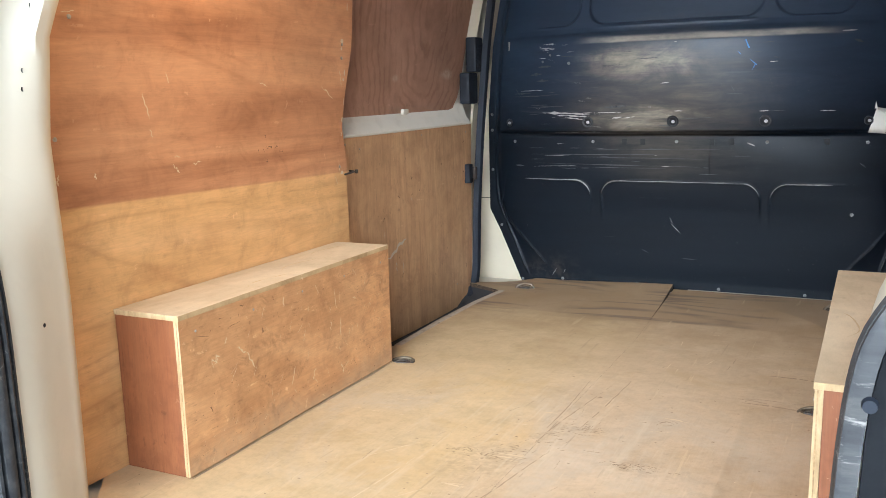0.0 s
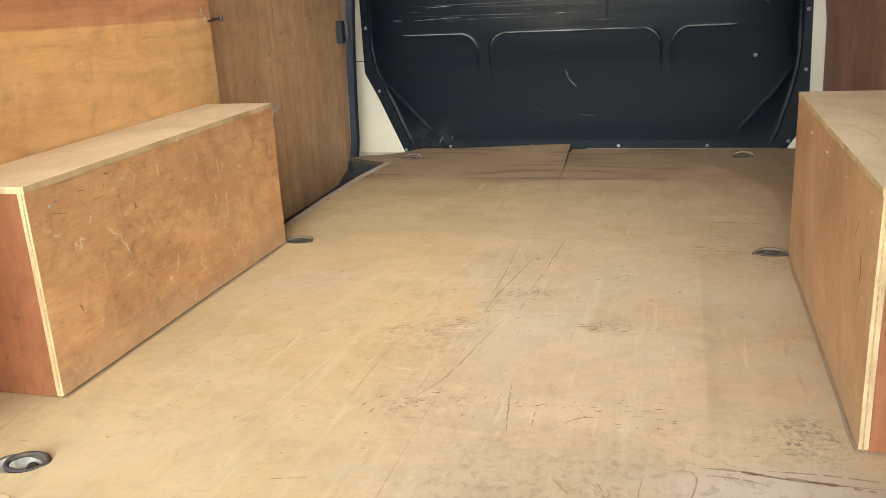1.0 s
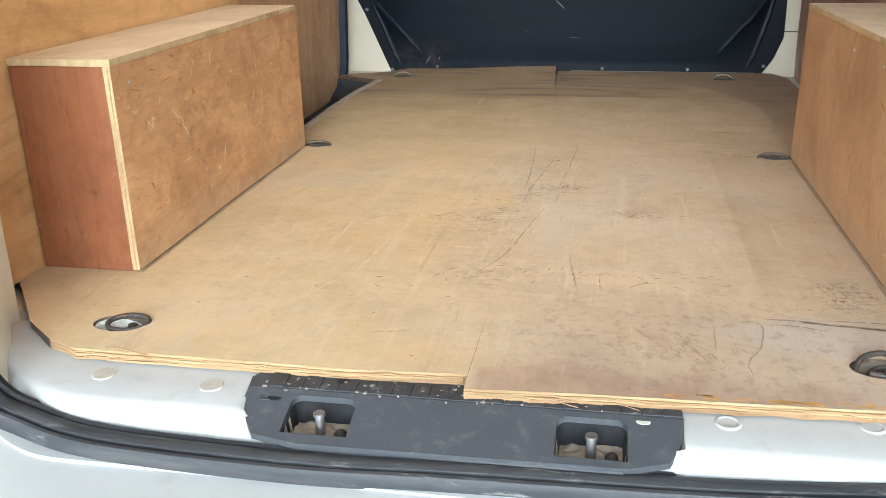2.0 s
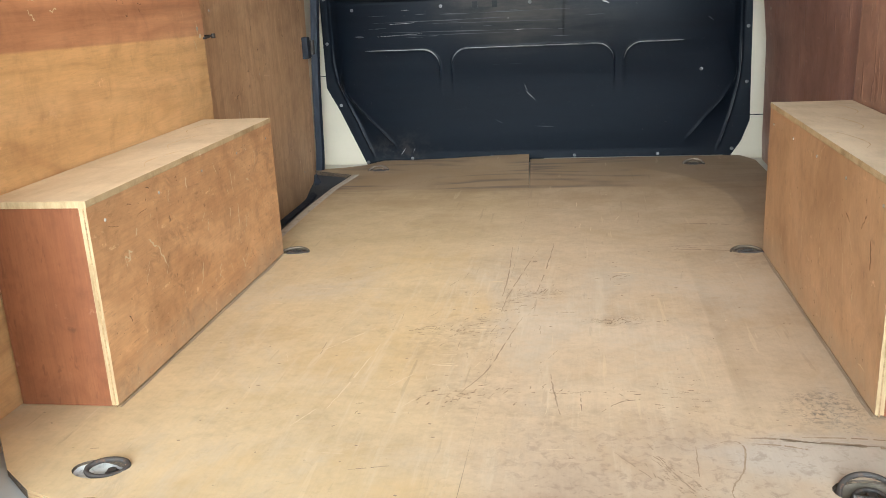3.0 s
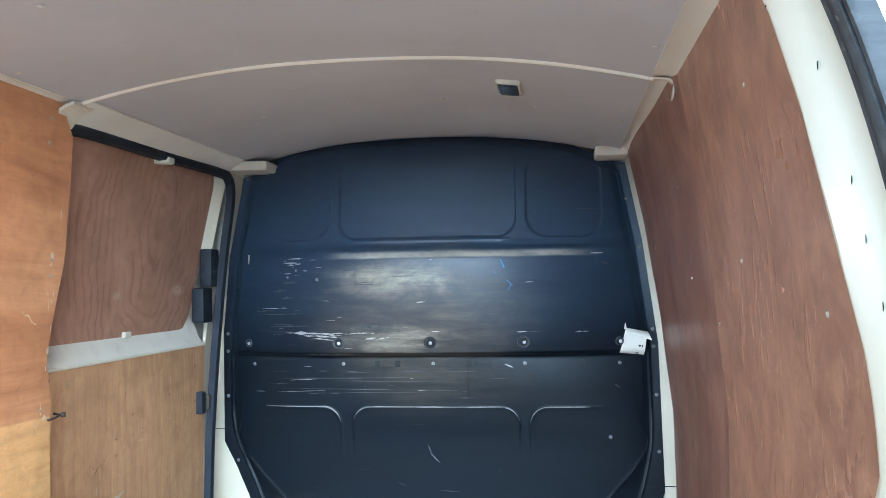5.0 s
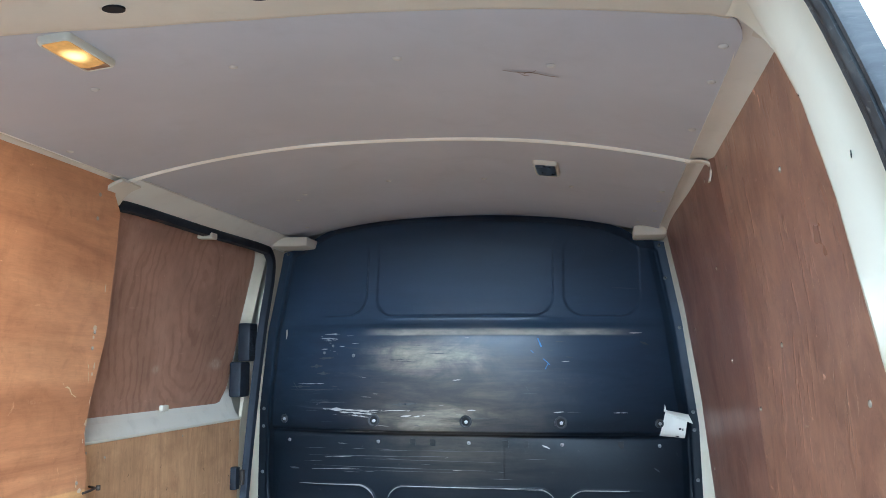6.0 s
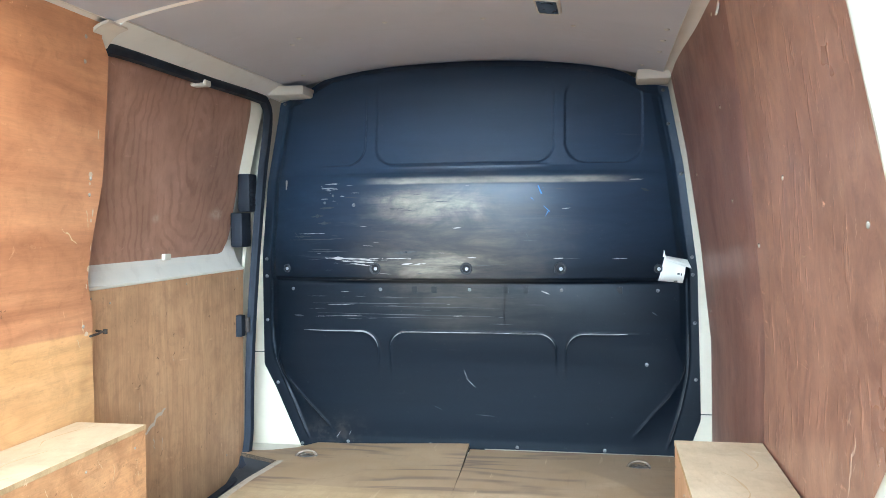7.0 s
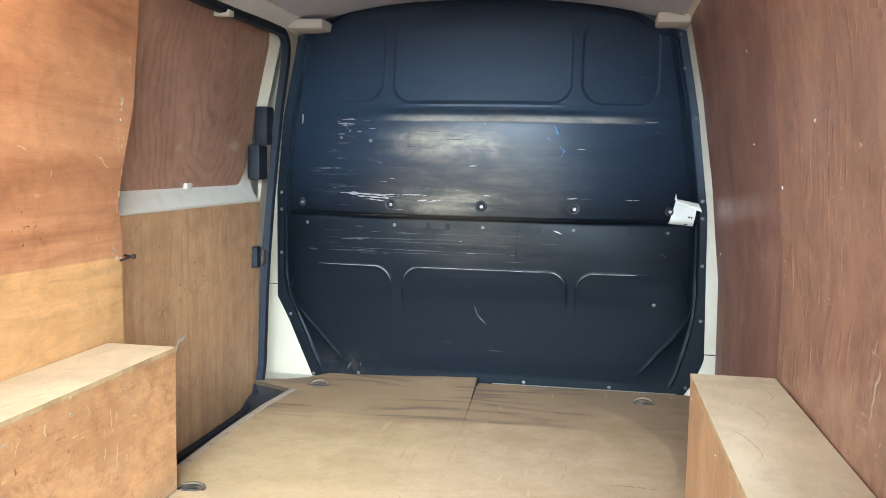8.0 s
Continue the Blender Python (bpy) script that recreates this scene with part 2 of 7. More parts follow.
    fleck = s.math("MULTIPLY", fleck, s.smooth(s.noise(7, 3, 0.6, 0.0, s.map(shift=(5, shift, 1))), 0.40, 0.62))
    colour = s.mix(s.math("MULTIPLY", fleck, min(0.45, specks)), colour, [c * 0.5 for c in dark])
    if specks:
        dirt = s.math("MULTIPLY", s.smooth(s.noise(34, 5, 0.62), 0.62, 0.72), s.smooth(s.noise(5.5, 3, 0.5), 0.46, 0.62))
        colour = s.mix(s.math("MULTIPLY", dirt, specks), colour, [c * 0.32 for c in dark])
    if smears:
        # dirt rubbed into the face in ragged patches a few centimetres across
        rag = s.noise(17, 9, 0.76, 0.7, s.map((1, 0.8, 1), (0, 0, 0), (shift, 2, 6)))
        rag = s.math("MULTIPLY", s.smooth(rag, 0.50, 0.68), s.ramp(s.noise(4.5, 3, 0.5, 0.0, s.map(shift=(3, shift, 4))), (0.35, 0.25), (0.62, 1.0)))
        colour = s.mix(s.math("MULTIPLY", rag, smears), colour, [c * 0.55 for c in dark])
        rub = s.noise(21, 9, 0.78, 0.5, s.map((1, 0.7, 1.3), (10, 0, 0), (5, shift, 1)))
        rub = s.math("MULTIPLY", s.smooth(rub, 0.55, 0.70), s.ramp(s.noise(3.8, 3, 0.5, 0.0, s.map(shift=(8, shift, 2))), (0.40, 0.15), (0.62, 1.0)))
        colour = s.mix(s.math("MULTIPLY", rub, smears * 0.7), colour, [min(1, c * 1.15 + 0.03) for c in light])
    worn = s.smooth(s.noise(26, 4, 0.6, 0.8, s.map((1, 1, 1), (20, 35, 15))), 0.66, 0.74)
    worn = s.math("MULTIPLY", worn, s.smooth(s.noise(4.2, 2, 0.5, 0.0, s.map(shift=(7, shift, 3))), 0.5, 0.62))
    thin = s.smooth(s.noise(7, 2, 0.4, 0.15, s.map((8, 1.2, 8), (12, -25, 20))), 0.70, 0.745)
    thin = s.math("MULTIPLY", thin, s.smooth(s.noise(60, 5, 0.75), 0.47, 0.60))
    worn = s.math("MAXIMUM", worn, s.math("MULTIPLY", thin, 0.5))
    colour = s.mix(s.math("MULTIPLY", worn, marks), colour, [min(1, c * 1.5 + 0.10) for c in light])
    if dust:
        # beige dust kicked up from the floor onto the foot of the panel
        foot = s.math("ADD", s.axis(2), s.math("MULTIPLY", s.math("SUBTRACT", s.noise(6, 5, 0.65, 0.4, s.map(shift=(2, shift, 5))), 0.5), 0.16))
        foot = s.math("MULTIPLY", s.smooth(foot, 0.085, 0.005), s.ramp(s.noise(40, 4, 0.65), (0.35, 0.55), (0.6, 1.0)))
        colour = s.mix(s.math("MULTIPLY", foot, dust), colour, (0.47, 0.36, 0.225))
    s.put("Base Color", colour)
    s.put("Roughness", s.ramp(blotch, (0.3, rough + 0.1), (0.7, rough - 0.08)))
    height = s.math("ADD", s.math("MULTIPLY", lines, min(0.5, 1.6 * fine)), s.math("MULTIPLY", worn, 0.6))
    if lumps:
        # dents and blisters that stand along the grain
        scale[k] = 0.32
        swell = s.noise(46, 2, 0.4, 0.2, s.map(scale, shift=(2, 1, 4)))
        swell = s.math("MULTIPLY", s.smooth(swell, 0.56, 0.72), s.ramp(s.noise(5, 3, 0.6, 0.0, s.map(shift=(6, 2, shift))), (0.40, 0.0), (0.62, 1.0)))
        height = s.math("ADD", height, s.math("MULTIPLY", swell, lumps))
    s.bump(height, relief, 0.0015)
    return s.m


def paint(name, colour, rough=0.35, dirt=0.25, dirt_colour=(0.28, 0.24, 0.18), grain=0.0, metal=0.0, scale=14.0, spec=0.5):
    """Painted steel or moulded plastic with grime."""
    s = Nodes(name, rough, metal)
    n = s.noise(scale, 6, 0.65, 0.4)
    cloud = s.noise(3.0, 3, 0.5)
    c = s.mix(s.math("MULTIPLY", s.smooth(n, 0.5, 0.78), dirt), colour, dirt_colour)
    c = s.mix(0.5, c, s.mix(1.0, c, s.ramp(cloud, (0.3, 0.85), (0.7, 1.08)), "MULTIPLY"))
    s.put("Base Color", c).put("Specular IOR Level", spec)
    s.put("Roughness", s.ramp(n, (0.35, rough), (0.75, min(1, rough + 0.25))))
    if grain:
        s.bump(s.noise(420, 3, 0.6), grain, 0.001)
    else:
        s.bump(s.noise(9, 2, 0.4), 0.05, 0.004)
    return s.m


def floor_ply():
    """Trodden plywood: pale worn middle, dirt at the front, oil and scuffs at the back."""
    s = Nodes("worn_floor_plywood", 0.62)
    vx = s.map((0.18, 1.0, 1.0), (0, 0, 12), (3, 1, 0))
    figure = s.noise(4.0, 6, 0.6, 1.2, vx)
    base = s.ramp(figure, (0.25, (0.535, 0.398, 0.228)), (0.5, (0.580, 0.438, 0.258)), (0.78, (0.620, 0.480, 0.296)))
    for k, (size, lo, hi) in enumerate(((7, 0.90, 1.05), (24, 0.91, 1.05), (80, 0.93, 1.04))):
        m = s.noise(size, 5, 0.65, 0.5, s.map(shift=(k, 2 * k, 0)))
        base = s.mix(1.0, base, s.ramp(m, (0.3, lo), (0.5, 1.0), (0.72, hi)), "MULTIPLY")
    tan = s.smooth(s.noise(5, 6, 0.7, 0.8, s.map(shift=(8, 3, 0))), 0.52, 0.68)
    base = s.mix(s.math("MULTIPLY", tan, 0.28), base, (0.46, 0.30, 0.13))
    blotch = s.noise(1.9, 5, 0.6, 0.6)
    base = s.mix(0.8, base, s.mix(1.0, base, s.ramp(blotch, (0.3, (0.86, 0.85, 0.85)), (0.5, (1.0, 1.0, 1.0)), (0.7, (1.10, 1.09, 1.07))), "MULTIPLY"))
    # the paler yellow sheet of the left board and a grey-pink cast on the other
    left = s.smooth(s.math("ADD", s.axis(0), s.math("MULTIPLY", s.math("SUBTRACT", s.noise(3, 3), 0.5), 0.3)), 0.12, -0.25)
    base = s.mix(s.math("MULTIPLY", left, 0.4), base, s.mix(1.0, base, (1.06, 1.0, 0.84), "MULTIPLY"))
    base = s.mix(s.math("SUBTRACT", 1.0, left), base, s.mix(1.0, base, (1.015, 0.985, 1.04), "MULTIPLY"))
    for c, r in (((-0.32, 0.19, 0), (0.34, 0.12, 1)), ((-0.05, 0.17, 0), (0.10, 0.05, 1)), ((-0.20, 0.66, 0), (0.13, 0.20, 1)), ((-0.10, 0.90, 0), (0.16, 0.10, 1)), ((-0.28, 1.25, 0), (0.25, 0.16, 1))):
        yellow = s.math("MULTIPLY", s.patch(c, r, 0.3, 1.2, 0.7, 9), s.ramp(s.noise(18, 5, 0.65), (0.35, 0.25), (0.65, 1.0)))
        base = s.mix(s.math("MULTIPLY", yellow, 0.40), base, (0.65, 0.435, 0.185))
    grimy = s.smooth(s.noise(9, 7, 0.72, 0.4, s.map(shift=(4, 9, 0))), 0.53, 0.68)
    base = s.mix(s.math("MULTIPLY", grimy, 0.11), base, (0.27, 0.20, 0.14))
    # dirt worked into the front and the corner by the wall
    strip = s.math("ADD", s.axis(1), s.math("MULTIPLY", s.math("SUBTRACT", s.noise(2.0, 3, 0.5), 0.5), 0.05))
    strip = s.math("MULTIPLY", s.smooth(strip, 2.058, 2.072), s.smooth(s.axis(0), 0.52, 0.35))
    base = s.mix(s.math("MULTIPLY", strip, 0.6), base, (0.36, 0.245, 0.155))
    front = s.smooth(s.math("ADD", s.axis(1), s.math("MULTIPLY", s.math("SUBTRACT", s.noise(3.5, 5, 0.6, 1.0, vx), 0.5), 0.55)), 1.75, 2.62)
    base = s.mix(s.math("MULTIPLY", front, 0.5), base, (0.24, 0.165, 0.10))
    # light falloff towards the bulkhead, put into the colour over the dirt
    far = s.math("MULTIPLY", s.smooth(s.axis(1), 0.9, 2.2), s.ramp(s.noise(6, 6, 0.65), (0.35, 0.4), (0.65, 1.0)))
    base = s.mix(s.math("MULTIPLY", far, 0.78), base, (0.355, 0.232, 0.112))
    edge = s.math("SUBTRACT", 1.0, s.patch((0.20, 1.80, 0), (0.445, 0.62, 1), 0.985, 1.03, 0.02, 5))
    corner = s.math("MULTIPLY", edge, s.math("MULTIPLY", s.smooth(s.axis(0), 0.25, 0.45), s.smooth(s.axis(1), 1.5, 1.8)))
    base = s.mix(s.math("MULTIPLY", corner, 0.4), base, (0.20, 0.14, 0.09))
    wave = s.math("ADD", s.axis(1), s.math("MULTIPLY", s.noise(2.3, 3, 0.5, 0.5, s.map((0.45, 1.9, 1), (0, 0, 10), (5, 0, 0))), 0.85))
    rings = s.math("SINE", s.math("MULTIPLY", wave, 38.0))
    rings = s.math("ADD", s.math("MULTIPLY", s.smooth(rings, -0.1, 1.0), 0.75), s.math("MULTIPLY", s.smooth(rings, 0.75, 1.0), 0.25))
    rings = s.math("MULTIPLY", rings, s.math("MAXIMUM", strip, s.math("MULTIPLY", s.smooth(s.axis(1), 1.85, 2.1), 0.4)))
    rings = s.math("MULTIPLY", rings, s.smooth(s.noise(3.2, 3, 0.5), 0.38, 0.58))
    base = s.mix(s.math("MULTIPLY", rings, 0.9), base, (0.20, 0.135, 0.085))
    # pale square where a sheet has lain, and the stained back corner
    sheet = s.math("MULTIPLY", s.smooth(s.axis(0), 0.42, 0.44), s.math("MULTIPLY", s.smooth(s.axis(1), 1.33, 1.31), s.smooth(s.axis(1), 0.40, 0.55)))
    base = s.mix(s.math("MULTIPLY", sheet, 0.15), base, (0.24, 0.165, 0.095))
    # soft shadow down the square's left edge, painted as a brown band
    rim = s.math("MULTIPLY", s.smooth(s.axis(0), 0.425, 0.432), s.smooth(s.axis(0), 0.475, 0.432))
    rim = s.math("MULTIPLY", s.math("MULTIPLY", rim, s.smooth(s.axis(1), 1.25, 1.0)), s.smooth(s.axis(1), 0.35, 0.60))
    base = s.mix(s.math("MULTIPLY", rim, 0.22), base, (0.27, 0.18, 0.09))
    back = s.patch((0.36, 0.22, 0), (0.34, 0.19, 1), 0.5, 1.25, 0.6, 8)
    base = s.mix(s.math("MULTIPLY", back, 0.30), base, (0.36, 0.265, 0.20))
    grey = s.patch((0.52, 0.31, 0), (0.2, 0.07, 1), 0.4, 1.2, 0.6, 9)
    base = s.mix(s.math("MULTIPLY", grey, 0.6), base, (0.49, 0.43, 0.36))
    rear = s.math("MULTIPLY", s.smooth(s.math("ADD", s.axis(1), s.math("MULTIPLY", s.math("SUBTRACT", s.noise(9, 5, 0.65), 0.5), 0.12)), 0.19, 0.12), s.smooth(s.axis(0), 0.0, 0.02))
    base = s.mix(s.math("MULTIPLY", rear, 0.5), base, (0.30, 0.165, 0.11))
    oil = s.math("MULTIPLY", s.patch((0.56, 0.46, 0), (0.085, 0.10, 1), 0.2, 1.0, 0.9, 22), s.smooth(s.noise(105, 6, 0.75), 0.47, 0.60))
    base = s.mix(s.math("MULTIPLY", oil, 0.72), base, (0.085, 0.07, 0.06))
    for c, r, a in (((0.24, 0.83, 0), (0.10, 0.06, 1), 0.5), ((0.085, 1.0, 0), (0.07, 0.045, 1), 0.55), ((-0.08, 0.75, 0), (0.13, 0.16, 1), 0.45),
                    ((-0.02, 0.50, 0), (0.10, 0.09, 1), 0.4), ((0.13, 0.40, 0), (0.12, 0.09, 1), 0.3), ((0.60, 1.30, 0), (0.12, 0.12, 1), 0.5), ((0.02, 1.06, 0), (0.05, 0.2, 1), 0.35)):
        spot = s.math("MULTIPLY", s.patch(c, r, 0.3, 1.2, 0.9, 26), s.smooth(s.noise(38, 6, 0.7), 0.42, 0.62))
        base = s.mix(s.math("MULTIPLY", spot, a * 0.6), base, (0.22, 0.14, 0.075))
    # grey-white haze where boots and loads have rubbed the face
    haze = s.math("MULTIPLY", s.smooth(s.noise(2.6, 6, 0.68, 0.9, s.map((1.3, 0.6, 1), (0, 0, -18), (6, 2, 0))), 0.44, 0.64), s.ramp(s.noise(30, 5, 0.7), (0.35, 0.5), (0.6, 1.0)))
    haze = s.math("MULTIPLY", haze, s.smooth(s.axis(1), 1.55, 1.0))
    base = s.mix(s.math("MULTIPLY", haze, 0.45), base, (0.575, 0.490, 0.372))
    smudge = s.math("MULTIPLY", s.smooth(s.noise(11, 7, 0.74, 1.0, s.map((1, 0.7, 1), shift=(2, 7, 0))), 0.54, 0.66), s.smooth(s.noise(2.2, 3, 0.5, 0.0, s.map(shift=(9, 1, 0))), 0.44, 0.60))
    base = s.mix(s.math("MULTIPLY", smudge, 0.20), base, (0.26, 0.185, 0.115))
    # rubbed scratches at random
    for k, (turn, stretch, amount, tone) in enumerate((((0, 0, 32), (14, 0.9, 1), 0.30, (0.72, 0.55, 0.32)), ((0, 0, 82), (10, 0.8, 1), 0.28, (0.74, 0.58, 0.36)),
                                                     ((0, 0, 12), (18, 1.0, 1), 0.25, (0.22, 0.15, 0.09)), ((0, 0, -40), (12, 1.3, 1), 0.2, (0.25, 0.17, 0.11)))):
        line = s.smooth(s.noise(3.2, 3, 0.55, 0.1, s.map(stretch, turn, (k * 3.1, k, 0))), 0.665, 0.70)
        line = s.math("MULTIPLY", line, s.smooth(s.noise(2.4, 2, 0.5, 0, s.map(shift=(k * 2, 5, 0))), 0.45, 0.6))
        base = s.mix(s.math("MULTIPLY", line, amount), base, tone)
    pale = s.smooth(s.noise(4.5, 6, 0.65, 0.3, s.map((7, 0.55, 1), (0, 0, -12), (3, 3, 0))), 0.52, 0.70)
    pale = s.math("MULTIPLY", pale, s.patch((-0.05, 0.65, 0), (0.55, 0.75, 1), 0.4, 1.2, 0.4, 3))
    base = s.mix(s.math("MULTIPLY", pale, 0.4), base, (0.70, 0.58, 0.40))
    grit = s.math("MULTIPLY", s.smooth(s.noise(48, 6, 0.72, 0.5), 0.50, 0.64), s.patch((0.33, 0.24, 0), (0.42, 0.24, 1), 0.3, 1.2, 0.6, 6))
    base = s.mix(s.math("MULTIPLY", grit, 0.42), base, (0.25, 0.165, 0.11))
    wear = s.math("MULTIPLY", s.smooth(s.noise(40, 6, 0.72, 0.8, s.map(shift=(2, 6, 0))), 0.56, 0.68), s.smooth(s.noise(3.0, 3, 0.5), 0.42, 0.60))
    base = s.mix(s.math("MULTIPLY", wear, 0.20), base, (0.36, 0.23, 0.11))
    dots = s.smooth(s.noise(55, 4, 0.6), 0.69, 0.74)
    base = s.mix(s.math("MULTIPLY", dots, 0.55), base, (0.12, 0.075, 0.045))
    pores = s.noise(200, 3, 0.7, 0.0, s.map((1, 0.06, 1)))
    base = s.mix(0.12, base, s.mix(1.0, base, s.ramp(pores, (0.35, 0.74), (0.62, 1.06)), "MULTIPLY"))
    s.put("Base Color", base)
    s.put("Roughness", s.ramp(blotch, (0.3, 0.72), (0.7, 0.52)))
    s.bump(s.math("ADD", s.math("MULTIPLY", pores, 0.4), s.noise(30, 5, 0.6)), 0.22, 0.0015)
    return s.m


def bulkhead_paint():
    """Dark satin paint, rubbed and scratched by loads, with glow, highlight and glare painted in."""
    s = Nodes("dark_blue_black_paint", 0.34)
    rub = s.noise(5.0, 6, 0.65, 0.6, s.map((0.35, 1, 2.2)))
    # veiling glare put into the base colour: lighter and bluer towards the top
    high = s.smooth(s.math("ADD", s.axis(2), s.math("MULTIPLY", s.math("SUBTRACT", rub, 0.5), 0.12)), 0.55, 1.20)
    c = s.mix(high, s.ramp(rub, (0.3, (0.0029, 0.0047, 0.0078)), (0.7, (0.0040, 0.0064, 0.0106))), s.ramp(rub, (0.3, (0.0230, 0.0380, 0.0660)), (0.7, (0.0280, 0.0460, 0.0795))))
    streak = s.noise(9, 6, 0.7, 0.3, s.map((0.3, 1, 2.5)))
    zone = s.patch((-0.2, 2.45, 0.80), (0.65, 1, 0.27), 0.4, 1.15, 0.3, 4)
    # reflected glow on the rubbed bulge and the panel under it, painted in cream
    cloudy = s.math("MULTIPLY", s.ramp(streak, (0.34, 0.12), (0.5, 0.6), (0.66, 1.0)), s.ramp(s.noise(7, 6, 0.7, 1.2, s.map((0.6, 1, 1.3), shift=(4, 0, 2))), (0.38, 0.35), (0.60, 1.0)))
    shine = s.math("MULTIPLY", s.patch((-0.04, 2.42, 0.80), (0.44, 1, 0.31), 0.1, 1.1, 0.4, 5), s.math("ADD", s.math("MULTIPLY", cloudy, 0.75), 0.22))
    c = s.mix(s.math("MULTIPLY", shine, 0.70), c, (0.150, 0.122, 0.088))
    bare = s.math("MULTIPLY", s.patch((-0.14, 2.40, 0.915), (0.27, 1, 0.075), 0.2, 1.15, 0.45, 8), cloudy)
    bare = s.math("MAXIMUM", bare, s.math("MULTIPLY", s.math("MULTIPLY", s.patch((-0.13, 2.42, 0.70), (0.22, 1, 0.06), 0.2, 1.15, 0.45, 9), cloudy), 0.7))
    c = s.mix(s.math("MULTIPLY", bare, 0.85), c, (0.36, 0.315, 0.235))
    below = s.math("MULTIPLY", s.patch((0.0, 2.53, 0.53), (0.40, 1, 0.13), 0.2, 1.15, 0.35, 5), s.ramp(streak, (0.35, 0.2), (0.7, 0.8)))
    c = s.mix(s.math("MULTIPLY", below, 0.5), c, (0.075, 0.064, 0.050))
    # highlight of the worn foremost ridge, painted as a pale line
    wob = s.math("ADD", s.axis(2), s.math("MULTIPLY", s.math("SUBTRACT", s.noise(5, 3, 0.5, 0.0, s.map((1, 0, 0))), 0.5), 0.008))
    ridge = s.math("MULTIPLY", s.smooth(wob, 0.984, 0.992), s.smooth(wob, 1.016, 1.003))
    ridge = s.math("MULTIPLY", ridge, s.math("MULTIPLY", s.smooth(s.axis(0), -0.42, -0.22), s.smooth(s.axis(0), 0.62, 0.40)))
    c = s.mix(s.math("MULTIPLY", s.math("MULTIPLY", ridge, s.ramp(s.noise(14, 4, 0.6, 0, s.map((1, 1, 3))), (0.3, 0.45), (0.6, 1.0))), 0.85), c, (0.33, 0.30, 0.25))
    scuff = s.smooth(s.noise(6, 7, 0.7, 0.4, s.map((0.28, 1, 3.5), (0, 4, 0))), 0.56, 0.72)
    c = s.mix(s.math("MULTIPLY", s.math("MULTIPLY", zone, scuff), 0.35), c, (0.10, 0.095, 0.09))
    line = s.smooth(s.noise(4, 4, 0.6, 0.1, s.map((0.5, 1, 22), (0, 3, 0), (2, 0, 0))), 0.70, 0.745)
    line = s.math("MULTIPLY", line, s.smooth(s.noise(3.5, 2, 0.5, 0, s.map(shift=(1, 4, 2))), 0.48, 0.58))
    c = s.mix(s.math("MULTIPLY", line, 0.2), c, (0.22, 0.21, 0.20))
    dusty = s.math("MULTIPLY", s.patch((-0.55, 2.58, 0.05), (0.16, 1, 0.08), 0.2, 1.1, 0.7, 18), s.smooth(s.noise(24, 5, 0.7), 0.42, 0.62))
    c = s.mix(s.math("MULTIPLY", dusty, 0.2), c, (0.10, 0.080, 0.062))
    dust = s.smooth(s.noise(70, 4, 0.7), 0.66, 0.74)
    c = s.mix(s.math("MULTIPLY", dust, 0.12), c, (0.2, 0.18, 0.15))
    # specular level rises with height and drops a little in the painted glow
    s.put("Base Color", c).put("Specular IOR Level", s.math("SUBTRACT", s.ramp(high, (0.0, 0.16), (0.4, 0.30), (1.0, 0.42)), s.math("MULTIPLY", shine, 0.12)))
    polish = s.math("MULTIPLY", s.patch((-0.03, 2.42, 0.80), (0.55, 1, 0.40), 0.2, 1.2, 0.3, 3), 0.05)
    s.put("Roughness", s.math("SUBTRACT", s.ramp(streak, (0.3, 0.52), (0.5, 0.44), (0.7, 0.36)), polish))
    s.bump(s.math("ADD", s.noise(7, 4, 0.5, 0.6, s.map((0.7, 1, 1.2))), s.math("MULTIPLY", s.noise(300, 2, 0.6), 0.02)), 0.16, 0.010)
    return s.m


def worn_rubber():
    """Old rubber section, dusty and scuffed in streaks along its run."""
    s = Nodes("worn_grey_rubber", 0.5)
    run = s.noise(10, 6, 0.68, 0.3, s.map((0.35, 3.0, 3.0)))
    c = s.ramp(run, (0.30, (0.018, 0.019, 0.021)), (0.52, (0.042, 0.043, 0.045)), (0.72, (0.085, 0.082, 0.076)))
    rub = s.smooth(s.noise(26, 6, 0.7, 0.5, s.map((0.4, 2.2, 2.2), shift=(3, 1, 2))), 0.56, 0.70)
    rub = s.math("MULTIPLY", rub, s.smooth(s.noise(3.2, 3, 0.5, 0.0, s.map(shift=(1, 5, 2))), 0.40, 0.60))
    c = s.mix(s.math("MULTIPLY", rub, 0.85), c, (0.26, 0.25, 0.225))
    s.put("Base Color", c).put("Specular IOR Level", 0.35)
    s.put("Roughness", s.ramp(run, (0.3, 0.42), (0.7, 0.70)))
    s.bump(s.math("ADD", run, s.math("MULTIPLY", s.noise(180, 3, 0.6), 0.3)), 0.35, 0.002)
    return s.m


def edge_ply():
    """The cut edge of plywood: pale plies with dark glue lines."""
    s = Nodes("plywood_cut_edge", 0.7)
    n = s.noise(45, 5, 0.65, 0.4, s.map((1, 0.3, 0.3)))
    c = s.ramp(n, (0.3, (0.32, 0.21, 0.095)), (0.5, (0.49, 0.35, 0.18)), (0.7, (0.60, 0.45, 0.25)))
    s.put("Base Color", c)
    s.bump(s.noise(160, 4, 0.7), 0.5, 0.002)
    return s.m


